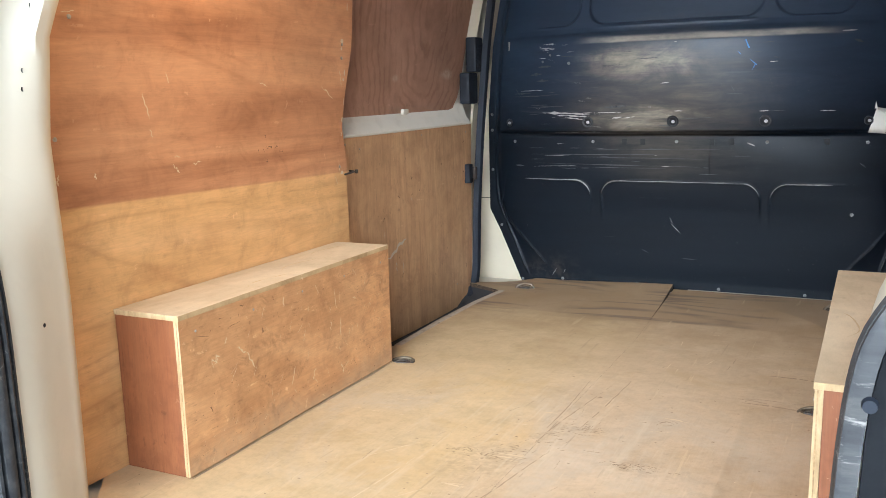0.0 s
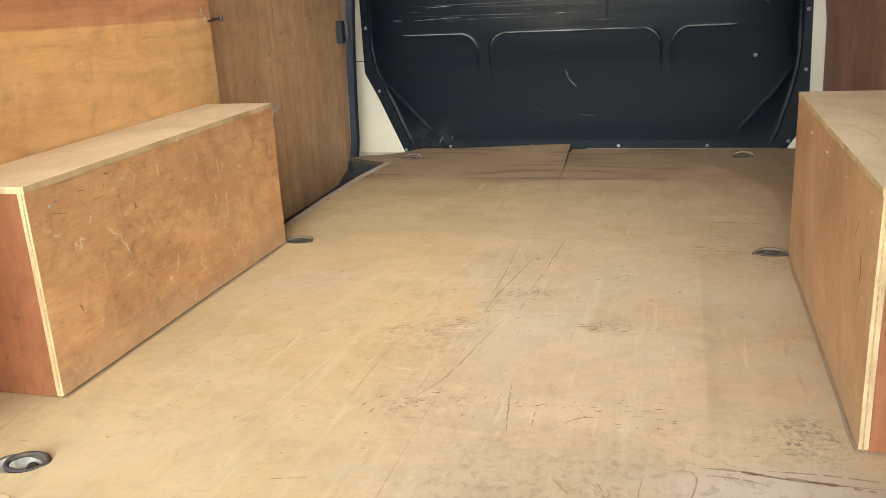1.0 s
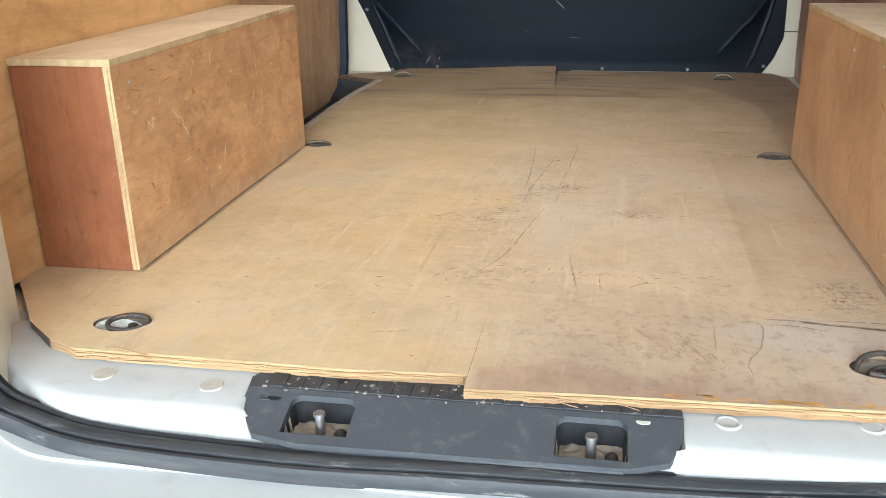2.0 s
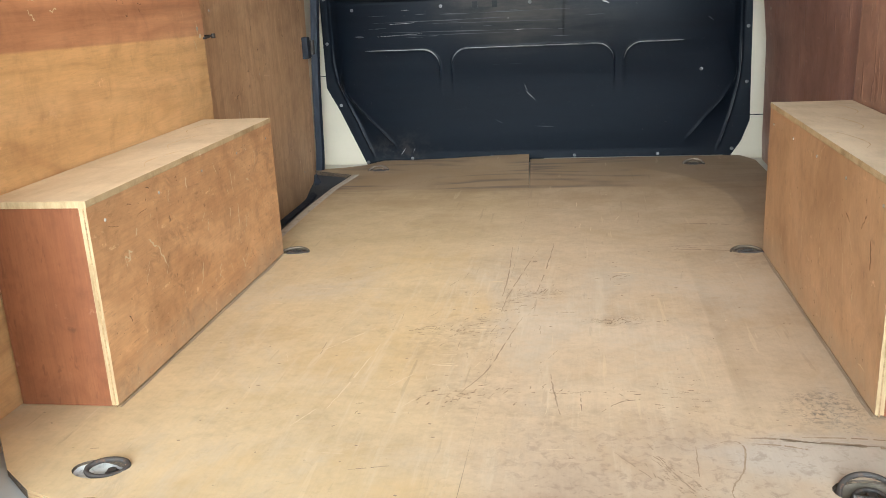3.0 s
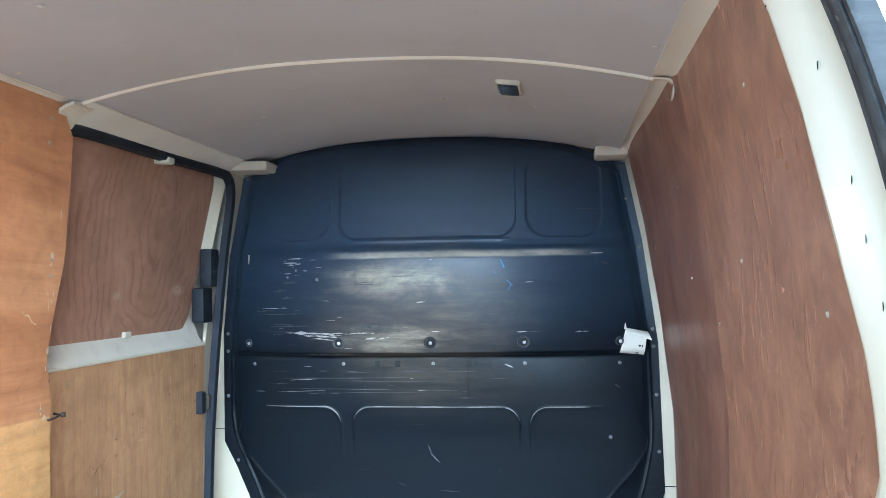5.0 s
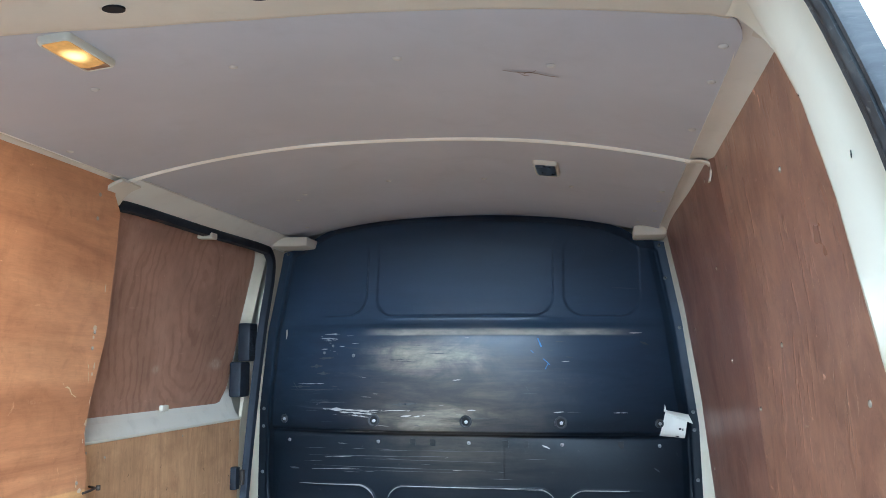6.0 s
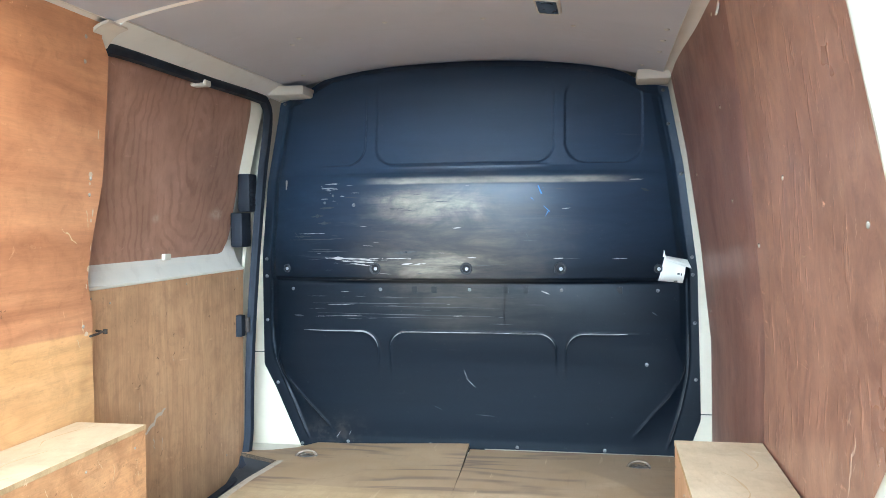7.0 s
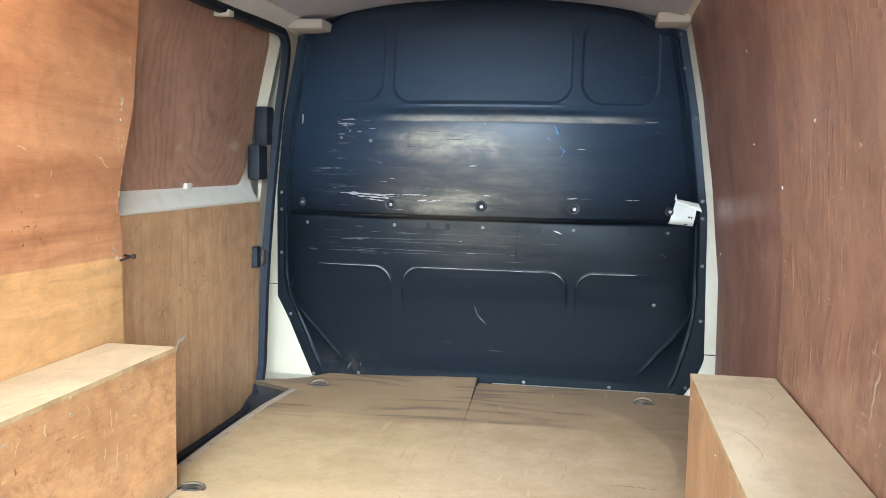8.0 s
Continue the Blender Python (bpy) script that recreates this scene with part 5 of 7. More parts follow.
def bulk_top(x):
    return lerp(x, (-0.84, 1.26), (-0.755, 1.318), (-0.66, 1.345), (-0.60, 1.382), (-0.53, 1.414), (-0.42, 1.434), (-0.28, 1.445), (0.0, 1.448), (0.18, 1.442), (0.33, 1.431), (0.47, 1.41), (0.55, 1.38), (0.61, 1.345), (0.70, 1.33))


PROFILE = ((-0.03, 0.0), (0.03, 0.004), (0.10, 0.016), (0.33, 0.047), (0.45, 0.070), (0.52, 0.081), (0.58, 0.088), (0.625, 0.092), (0.634, 0.105), (0.644, 0.168), (0.652, 0.186),
           (0.70, 0.197), (0.76, 0.206), (0.82, 0.213), (0.88, 0.218), (0.93, 0.2205), (0.97, 0.221), (0.985, 0.220), (1.0, 0.215), (1.018, 0.202), (1.03, 0.186), (1.05, 0.176), (1.15, 0.155), (1.30, 0.130), (1.37, 0.116), (1.42, 0.104), (1.45, 0.096))


def rounded(x, z, x0, x1, z0, z1, r):
    """Distance to a rounded rectangle, negative inside."""
    dx, dz = max(x0 + r - x, x - x1 + r, 0.0), max(z0 + r - z, z - z1 + r, 0.0)
    inner = min(max(x0 + r - x, x - x1 + r), 0.0) if dx == 0 else 0.0
    inz = min(max(z0 + r - z, z - z1 + r), 0.0) if dz == 0 else 0.0
    return math.hypot(dx, dz) + (max(inner, inz) if dx == 0 and dz == 0 else 0.0) - r


def bulk_fold(x, z):
    """Distance in from the side, and where the flange bead and the crease of the pressing run there."""
    if x < 0:
        inset = x - bulk_left(z)
        bead = lerp(z, (0.014, -0.662), (0.161, -0.722), (0.252, -0.763), (0.335, -0.795), (0.40, -0.806)) - bulk_left(z)
        crease = lerp(z, (0.063, -0.570), (0.102, -0.604), (0.197, -0.690), (0.293, -0.773), (0.34, -0.786)) - bulk_left(z)
    else:
        inset = bulk_right(z) - x
        bead = bulk_right(z) - lerp(z, (0.03, 0.700), (0.096, 0.722), (0.184, 0.746), (0.25, 0.760), (0.302, 0.768), (0.36, 0.772), (0.45, 0.770))
        crease = bulk_right(z) - lerp(z, (0.039, 0.556), (0.085, 0.594), (0.131, 0.630), (0.175, 0.668), (0.212, 0.699), (0.26, 0.733), (0.30, 0.752), (0.34, 0.762))
    if z > 0.36:
        bead += (0.036 - bead) * ease(z, 0.36, 0.48)
    high = lerp(z, (0.34, 0.030), (0.45, 0.06), (0.60, 0.09))
    k = ease(z, 0.31, 0.37)
    return inset, bead, crease + (bead + high - crease) * k


def bulk_y(x, z):
    """The face of the pressed bulkhead."""
    inset, bead_at, crease = bulk_fold(x, z)
    edge = min(inset - bead_at, bulk_top(x) - z - 0.036)
    ramp = min(1.0, max(0.0, (inset - bead_at) / max(0.02, crease - bead_at)))
    a, b = bulk_left(z) + 0.036, bulk_right(z) - 0.036
    u = min(1.0, abs(2 * x - a - b) / (b - a))
    belly = 0.10 * min(1.0, max(0.0, (inset - bead_at) / 0.03)) + 0.90 * (1.0 - u ** lerp(z, (0.25, 14.0), (0.40, 6.0), (0.62, 2.5)))
    side = belly if z > 0.52 else belly * (ramp + (1.0 - ramp) * ease(z, 0.34, 0.52))
    crown = 0.55 + 0.45 * ease(bulk_top(x) - z, 0.0, 0.05)
    out = lerp(z, *PROFILE) * side * (crown if z > 1.1 else 1.0)
    for x0, x1, z0, z1, r, fade in ((-0.66, -0.385, 1.060, 1.37, 0.075, ease(x, -0.60, -0.44)), (-0.345, 0.300, 1.060, 1.395, 0.065, 1.0), (0.337, 0.608, 1.056, 1.36, 0.075, 1.0)):
        d = rounded(x, z, x0, x1, z0, z1, r)
        out -= 0.0080 * ease(-d, -0.003, 0.004) * ease(1.40 - z, 0.03, 0.16) * fade
    for x0, x1, z0, z1, r, fade in ((-0.76, -0.365, -0.2, 0.443, 0.065, ease(x, -0.66, -0.52)), (-0.318, 0.300, -0.2, 0.445, 0.065, 1.0), (0.337, 0.70, -0.2, 0.444, 0.065, ease(-x, -0.62, -0.50))):
        d = rounded(x, z, x0, x1, z0, z1, r)
        out += (0.0040 * ease(-d, -0.0035, 0.0030) + 0.0042 * max(0.0, 1.0 - abs(d) / 0.006)) * ease(z, 0.24, 0.40) * side * fade
    bead = max(0.0, 1.0 - abs(edge) / 0.008)
    out += 0.0045 * bead * bead * (3 - 2 * bead) * ease(z, 0.01, 0.05)
    fold = max(0.0, 1.0 - abs(inset - crease) / 0.008) * ease(z, 0.05, 0.09) * ease(-z, -0.36, -0.30)
    out += 0.0030 * fold * fold * (3 - 2 * fold)
    # the pressed foot under the upper panels, and the upright crease beside the middle
    out += 0.0045 * max(0.0, 1.0 - abs(z - 1.050) / 0.007) * ease(x, -0.34, -0.26) * ease(-x, -0.30, -0.24)
    out -= 0.0022 * max(0.0, 1.0 - abs(x - 0.113) / 0.004) * ease(z, 0.47, 0.49) * ease(-z, -0.60, -0.57)
    dent = math.hypot((x + 0.335) / 0.035, (z - 0.985) / 0.022)
    out -= 0.0025 * ease(1.0 - dent, 0.0, 0.8)
    return 2.612 - out


bulkhead = thing("bulkhead", (0, 2.61, 0), "dark blue-black pressed steel bulkhead with ribs, bolts and white scratches", "bulkhead", kind="structure")
bm = bmesh.new()
levels = [round(v, 4) for lo, hi, n in ((-0.02, 0.42, 60), (0.42, 0.46, 18), (0.46, 0.60, 16), (0.60, 0.66, 24), (0.66, 0.96, 24), (0.96, 1.045, 20), (1.045, 1.075, 14), (1.075, 1.448, 60)) for v in steps(lo, hi, n)]
levels = sorted(set(levels))
rows = []
for zz in levels:
    row = []
    a, b = bulk_left(zz), bulk_right(zz)
    for i in range(441):
        x = a + (b - a) * i / 440
        z = min(zz, bulk_top(x))
        row.append((x, bulk_y(x, z), z))
    rows.append(row)
grid(bm, rows)
bmesh.ops.remove_doubles(bm, verts=bm.verts, dist=0.00005)
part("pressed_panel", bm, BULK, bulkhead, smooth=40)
BOLT = bmesh.new()
cyl(BOLT, (0, 0, 0), 0.0066, 0.0060, -0.0016, "y", 16)
dome(BOLT, (0, -0.0016, 0), 0.0046, -0.0040, "y", 10)
BOLT = mesh_of("bolt", BOLT, paint("dull_bolt_head", (0.20, 0.195, 0.185), 0.5, 0.5, (0.05, 0.05, 0.05), 0, 0.6, 60), 50)
for x, z in ((-0.826, 0.713), (-0.826, 0.646), (-0.826, 0.474), (-0.787, 0.229), (-0.69, -0.008), (0.783, 0.718), (0.785, 0.655), (0.792, 0.481), (0.796, 0.276), (0.752, 0.022), (0.745, 1.017),
             (0.70, 1.197), (0.682, 1.318), (-0.536, 1.405), (0.475, 1.403), (-0.742, 1.312), (-0.504, 0.006), (-0.179, 0.008), (0.151, 0.007), (0.473, 0.007), (0.622, 0.334)):
    shared("bolt", BOLT, bulkhead, Matrix.Translation((x, bulk_y(x, z) - 0.0005, z)))
for x, z in ((-0.706, 0.6), (-0.348, 0.603), (-0.011, 0.604), (0.322, 0.603), (0.661, 0.6)):
    shared("bolt", BOLT, bulkhead, Matrix.Translation((x, bulk_y(x, z) - 0.0005, z)))
for x, z in ((-0.418, 0.916), (-0.539, 0.926), (-0.503, 0.951)):
    shared("bolt", BOLT, bulkhead, Matrix.Translation((x, bulk_y(x, z) - 0.0005, z)) @ Matrix.Scale(1.0 if x > -0.45 else 0.75, 4))
# deep mounting points: dark ring, sunk face, bright stud
GROMMET = bmesh.new()
sweep(GROMMET, [(0.0185 * math.cos(a), 0, 0.0185 * math.sin(a)) for a in steps(0, 2 * math.pi, 24)], [(0.0035, -0.002), (0.0035, 0.006), (-0.0035, 0.006), (-0.0035, -0.001), (0.0, -0.0035)], (0, 1, 0), 1, caps=False)
cyl(GROMMET, (0, 0.003, 0), 0.0165, 0.0165, -0.003, "y", 20)
GROMMET = mesh_of("mounting_point", GROMMET, [HOLE, paint("worn_black_rim", (0.014, 0.015, 0.018), 0.35, 0.4, (0.07, 0.068, 0.065), 0, 0, 90)], 40)
STUD = bmesh.new()
cyl(STUD, (0, 0, 0), 0.0070, 0.0070, -0.003, "y", 14)
dome(STUD, (0, -0.003, 0), 0.0045, -0.003, "y", 10)
STUD = mesh_of("stud", STUD, STEEL, 50)
for x, z in ((-0.718, 0.681), (-0.342, 0.686), (-0.006, 0.687), (0.323, 0.686), (0.661, 0.681)):
    y = bulk_y(x, z)
    small = 0.72 if abs(x) > 0.6 else 1.0
    shared("mounting_point", GROMMET, bulkhead, Matrix.Translation((x, y - 0.005, z)) @ Matrix.Rotation(math.atan2(bulk_y(x + 0.02, z) - bulk_y(x - 0.02, z), 0.04), 4, "Z") @ Matrix.Scale(small, 4))
    shared("stud", STUD, bulkhead, Matrix.Translation((x + 0.002, y - 0.0065, z - 0.001)) @ Matrix.Scale(0.85, 4))
SLOT = mesh_of("slot", block(bmesh.new(), -0.010, 0.010, -0.0012, 0.001, -0.012, 0.012, 0.0005), HOLE)
for x in (-0.217, -0.143, 0.122, 0.195, 0.527):
    shared("slot", SLOT, bulkhead, Matrix.Translation((x, bulk_y(x, 0.603) - 0.0004, 0.603)))
bm = bmesh.new()
block(bm, -0.0035, 0.0035, -0.002, 0.001, -0.018, 0.018, 0.0015)
shared("slot", mesh_of("slot_upright", bm, SCREW), bulkhead, Matrix.Translation((-0.717, bulk_y(-0.717, 0.997) - 0.0005, 0.997)))


def bulk_streak(bm, x0, z0, x1, z1, width, seed):
    rows = [[], []]
    n = max(5, int(abs(x1 - x0) / 0.008))
    for i in range(n + 1):
        t = i / n
        x, z = x0 + (x1 - x0) * t, z0 + (z1 - z0) * t
        w = max(0.0004, width * (0.2 + 0.8 * math.sin(math.pi * t)) * (0.75 + 1.3 * noise.noise((t * 5, seed, 4))))
        z += 0.25 * width * noise.noise((t * 7, seed, 8))
        rows[0].append((x, bulk_y(x, z + w / 2) - 0.0009, z + w / 2))
        rows[1].append((x, bulk_y(x, z - w / 2) - 0.0009, z - w / 2))
    return grid(bm, rows)


bm = bmesh.new()
r = random.Random(9)
# the streak at z 0.641 to 0.645 is the lip's highlight, painted white
for k, (x0, z0, x1, z1, w) in enumerate(((-0.545, 0.723, -0.36, 0.719, 0.009), (-0.475, 0.713, -0.338, 0.707, 0.008), (-0.44, 0.704, -0.362, 0.696, 0.006), (-0.40, 0.717, -0.33, 0.714, 0.005), (-0.365, 0.721, -0.324, 0.722, 0.005), (-0.293, 0.722, -0.221, 0.723, 0.004),
                                        (-0.241, 0.7, -0.201, 0.705, 0.008), (-0.201, 0.7, -0.15, 0.706, 0.004), (-0.0, 0.726, 0.03, 0.726, 0.005), (0.299, 0.721, 0.334, 0.723, 0.005), (0.502, 0.719, 0.553, 0.719, 0.004),
                                        (-0.538, 0.993, -0.475, 0.994, 0.005), (-0.555, 0.978, -0.487, 0.978, 0.006), (-0.532, 0.97, -0.509, 0.97, 0.004), (0.56, 0.995, 0.608, 0.997, 0.007), (-0.50, 0.641, -0.285, 0.645, 0.006),
                                        (-0.657, 0.811, -0.54, 0.814, 0.003), (-0.558, 0.542, -0.454, 0.546, 0.0015), (-0.61, 0.497, -0.423, 0.504, 0.0012), (-0.05, 0.83, -0.02, 0.832, 0.004), (0.329, 0.895, 0.359, 0.897, 0.003),
                                        (0.25, 0.6, 0.28, 0.589, 0.007), (-0.04, 0.3, -0.03, 0.27, 0.006), (-0.035, 0.27, 0.0, 0.235, 0.004), (-0.55, 0.02, -0.53, 0.05, 0.004), (-0.5, 0.03, -0.49, 0.05, 0.004))):
    bulk_streak(bm, x0, z0, x1, z1, w, k)
for k in range(16):
    x, z = r.uniform(-0.64, 0.0), r.choice((r.uniform(0.66, 0.98), r.uniform(0.48, 0.6), r.uniform(0.70, 0.74)))
    bulk_streak(bm, x, z, x + r.uniform(0.008, 0.04), z + r.uniform(-0.002, 0.003), r.uniform(0.0008, 0.002), k + 40)
for k in range(12):
    x = r.uniform(-0.335, -0.19)
    bulk_streak(bm, x, 0.7215, x + r.uniform(0.003, 0.014), 0.722 + r.uniform(-0.001, 0.002), r.uniform(0.0018, 0.005), k + 70)
for k in range(11):
    x, z = -0.515 + r.gauss(0, 0.035), 0.97 + r.gauss(0, 0.022)
    bulk_streak(bm, x, z, x + r.uniform(0.006, 0.035), z + r.uniform(-0.002, 0.002), r.uniform(0.0015, 0.004), k + 90)
tagged(part("scratches", bm, SCRATCH, bulkhead, "bare white scratches and a painted highlight on the lip"), kind="stuff")
# highlights on the tops of the three worn lower beads, painted as pale strips
bm = bmesh.new()
for k, (x0, x1, bend_l, bend_r) in enumerate(((-0.66, -0.365, 0, 1), (-0.318, 0.300, 1, 1), (0.337, 0.63, 1, 0))):
    line = []
    if bend_l:
        line += [(x0 + 0.065 - 0.065 * math.sin(a), 0.379 + 0.065 * math.cos(a)) for a in steps(1.5, 0, 10)]
    else:
        line += [(x0, 0.444)]
    line += [(x, 0.444) for x in steps(line[-1][0] + 0.01, x1 - 0.075, 22)]
    if bend_r:
        line += [(x1 - 0.065 + 0.065 * math.sin(a), 0.379 + 0.065 * math.cos(a)) for a in steps(0.05, 1.5, 10)]
    rows = [[], []]
    for i, (x, z) in enumerate(line):
        dx, dz = (line[min(i + 1, len(line) - 1)][c] - line[max(i - 1, 0)][c] for c in (0, 1))
        n = math.hypot(dx, dz)
        w = 0.0021 * max(0.12, 0.75 + 0.9 * noise.noise((x * 11, k, z * 5))) * ease(z, 0.375, 0.43) * min(1.0, 0.15 + (i if not bend_l else 9) / 6, 0.15 + (len(line) - 1 - i if not bend_r else 9) / 6)
        for row, sg in zip(rows, (-1, 1)):
            px, pz = x - dz / n * w * sg, z + dx / n * w * sg
            row.append((px, bulk_y(px, pz) - 0.0009, pz))
    grid(bm, rows)
tagged(part("bead_highlight", bm, paint("bead_highlight_paint", (0.20, 0.19, 0.17), 0.45, 0.7, (0.04, 0.042, 0.046), 0, 0, 40), bulkhead, "pale painted highlights on the worn tops of the pressed beads"), kind="stuff")
# duller rubs: long level scrapes in the lower panel and smears on the bulge
bm = bmesh.new()
for k, (x0, z0, x1, z1, w) in enumerate(((-0.62, 0.548, -0.10, 0.553, 0.003), (-0.40, 0.540, 0.10, 0.536, 0.002), (-0.60, 0.512, 0.08, 0.505, 0.003), (-0.50, 0.498, -0.05, 0.497, 0.002), (-0.35, 0.572, 0.15, 0.575, 0.002),
                                        (-0.70, 0.788, -0.50, 0.792, 0.004), (-0.69, 0.80, -0.60, 0.803, 0.006), (-0.68, 0.82, -0.655, 0.79, 0.006), (-0.60, 0.875, -0.545, 0.878, 0.012), (-0.57, 0.850, -0.515, 0.852, 0.010),
                                        (-0.56, 0.905, -0.50, 0.908, 0.012), (-0.62, 0.745, -0.45, 0.748, 0.004), (-0.27, 0.742, -0.18, 0.748, 0.012), (0.20, 0.82, 0.215, 0.795, 0.006), (0.33, 0.85, 0.345, 0.80, 0.003),
                                        (-0.70, 0.50, -0.66, 0.497, 0.010), (0.60, 0.965, 0.63, 0.955, 0.012), (0.64, 0.525, 0.66, 0.51, 0.008), (0.0, 0.13, 0.07, 0.125, 0.003), (-0.16, 0.16, -0.13, 0.145, 0.003))):
    bulk_streak(bm, x0, z0, x1, z1, w, k + 140)
for k in range(40):
    x, z = r.uniform(-0.66, 0.35), r.choice((r.uniform(0.67, 0.97), r.uniform(0.47, 0.59)))
    bulk_streak(bm, x, z, x + r.uniform(0.02, 0.09), z + r.uniform(-0.003, 0.003), r.uniform(0.001, 0.0035), k + 180)
# highlights of the worn flange bead and crease, painted as thin grey lines
for edge_of in (1, 2):
    for side_x, z_hi in ((-1, 0.33), (1, 0.44 if edge_of == 1 else 0.33)):
        rows = [[], []]
        for z in steps(0.05 if edge_of == 1 else 0.075, z_hi, 40):
            inset = bulk_fold(side_x * 0.5, z)[edge_of]
            x = bulk_left(z) + inset if side_x < 0 else bulk_right(z) - inset
            w = (0.0016 if edge_of == 1 else 0.0010) * max(0.15, 0.8 + 1.2 * noise.noise((z * 22, side_x, edge_of)))
            for row, d in zip(rows, (-w, w)):
                row.append((x + d, bulk_y(x + d, z) - 0.0007, z))
        grid(bm, rows)
tagged(part("rubs_and_highlights", bm, paint("grey_rub_highlight", (0.058, 0.058, 0.060), 0.6, 1.0, (0.010, 0.014, 0.022), 0, 0, 45, 0.3), bulkhead, "dull grey scrapes and painted edge highlights"), kind="stuff")
bm = bmesh.new()
for k, (x0, z0, x1, z1, w) in enumerate(((0.249, 0.976, 0.261, 0.946, 0.01), (0.224, 0.935, 0.234, 0.925, 0.005), (0.267, 0.905, 0.289, 0.885, 0.006), (0.284, 0.89, 0.274, 0.87, 0.004), (0.244, 0.971, 0.269, 0.969, 0.004))):
    rows = [[], []]
    for i in range(5):
        t = i / 4
        x, z = x0 + (x1 - x0) * t, z0 + (z1 - z0) * t
        v = 0.3 * w * (0.8 + noise.noise((t * 5, k, 3)))
        rows[0].append((x - v, bulk_y(x - v, z) - 0.0011, z))
        rows[1].append((x + v, bulk_y(x + v, z) - 0.0011, z))
    grid(bm, rows)
tagged(part("ink_marks", bm, BLUE_INK, bulkhead, "blue ink marks"), kind="stuff")

# white body panels either side of the bulkhead
bm = bmesh.new()
grid(bm, [[(lerp(x, (0, -0.93), (1, bulk_left(z) + 0.02)), 2.622, z) for x in (0, 0.5, 1)] for z in steps(-0.03, 1.40, 28)], (0, 0.02, 0))
front_pillar = whole("front_pillar", bm, PILLAR, "white painted pillar behind the bulkhead edge", "pillar", "structure")
part("joint_line", block(bmesh.new(), -0.93, -0.80, 2.6205, 2.6225, 0.345, 0.3475), HOLE, front_pillar, "dark joint in the sheet metal")
bm = bmesh.new()
grid(bm, [[(lerp(x, (0, bulk_right(z) - 0.02), (1, 0.93)), 2.618, z) for x in (0, 0.5, 1)] for z in steps(-0.05, 1.42, 28)], (0, 0.02, 0))
front_pillar = whole("front_pillar", bm, PILLAR, "white painted pillar behind the bulkhead edge", "pillar", "structure")
part("joint_line", block(bmesh.new(), 0.79, 0.90, 2.6165, 2.619, 0.148, 0.1515), HOLE, front_pillar, "dark joint in the sheet metal")
bm = bmesh.new()
block(bm, 0.03, 0.72, 2.592, 2.609, -0.016, -0.002, 0.002)
whole("floor_strip", bm, WHITE, "white metal strip along the foot of the bulkhead", "trim", "structure")

# curled paper label stuck to the bulkhead
label = thing("paper_label", (0.70, 2.44, 0.68), "torn white paper label curling off the bulkhead", "label")
bm = bmesh.new()
rows = []
for t in steps(0, 1, 10):
    row = []
    for u in steps(0, 1, 8):
        x, z = 0.660 + 0.087 * u + (0.024 - 0.012 * u) * t, 0.636 - 0.008 * u + (0.090 - 0.006 * u) * t
        row.append((x, bulk_y(min(x, 0.72), z) - 0.004 - 0.010 * u - 0.006 * math.sin(math.pi * t) * u, z))
    rows.append(row)
grid(bm, rows, (0, 0.0006, 0))
part("sheet", bm, PAPER, label, smooth=60)
bm = bmesh.new()
rows = []
for t in steps(0, 1, 8):
    row = []
    for u in steps(0.05, 1, 8):
        x, z = 0.683 + 0.076 * u + 0.012 * t * u, 0.727 - 0.014 * u - 0.030 * t * (0.35 + 0.65 * u)
        row.append((x, bulk_y(0.70, 0.72) - 0.018 - 0.012 * u - 0.022 * math.sin(math.pi * 0.6 * t), z))
    rows.append(row)
grid(bm, rows, (0, 0.0006, 0))
part("curled_flap", bm, PAPER, label, "top edge curled forward", 60)
bm = bmesh.new()
grid(bm, [[(0.677 + 0.010 * u * (1 - t) + 0.003 * t, bulk_y(0.68, 0.73) - 0.008 - 0.012 * t, 0.722 + 0.026 * t) for u in (0, 0.5, 1)] for t in (0, 0.5, 1)], (0, 0.0006, 0))
part("torn_corner", bm, PAPER, label)
for x, z, w, h in ((0.722, 0.635, 0.006, 0.0018), (0.731, 0.662, 0.004, 0.003), (0.740, 0.660, 0.002, 0.004)):
    y = bulk_y(0.72, z) - 0.0205
    part("printed_bar", block(bmesh.new(), x - w, x + w, y - 0.0006, y + 0.0006, z - h, z + h), HOLE, label, "small dark printed bar")

# ---------------------------------------------------------------- roof
def roof_z(x, y):
    u = abs((x + 0.03) / 0.695)
    return 1.438 - 0.078 * u ** 2.3


def lining_end(x):
    """The rear end of the roof lining, bowed, with a rounded corner on the right."""
    return lerp(x, (-0.73, 0.42), (-0.48, 0.507), (-0.43, 0.521), (-0.345, 0.544), (-0.26, 0.565), (-0.07, 0.580), (0.20, 0.575), (0.42, 0.552), (0.565, 0.528), (0.615, 0.513), (0.637, 0.514), (0.652, 0.520), (0.661, 0.536), (0.668, 0.560), (0.673, 0.590))


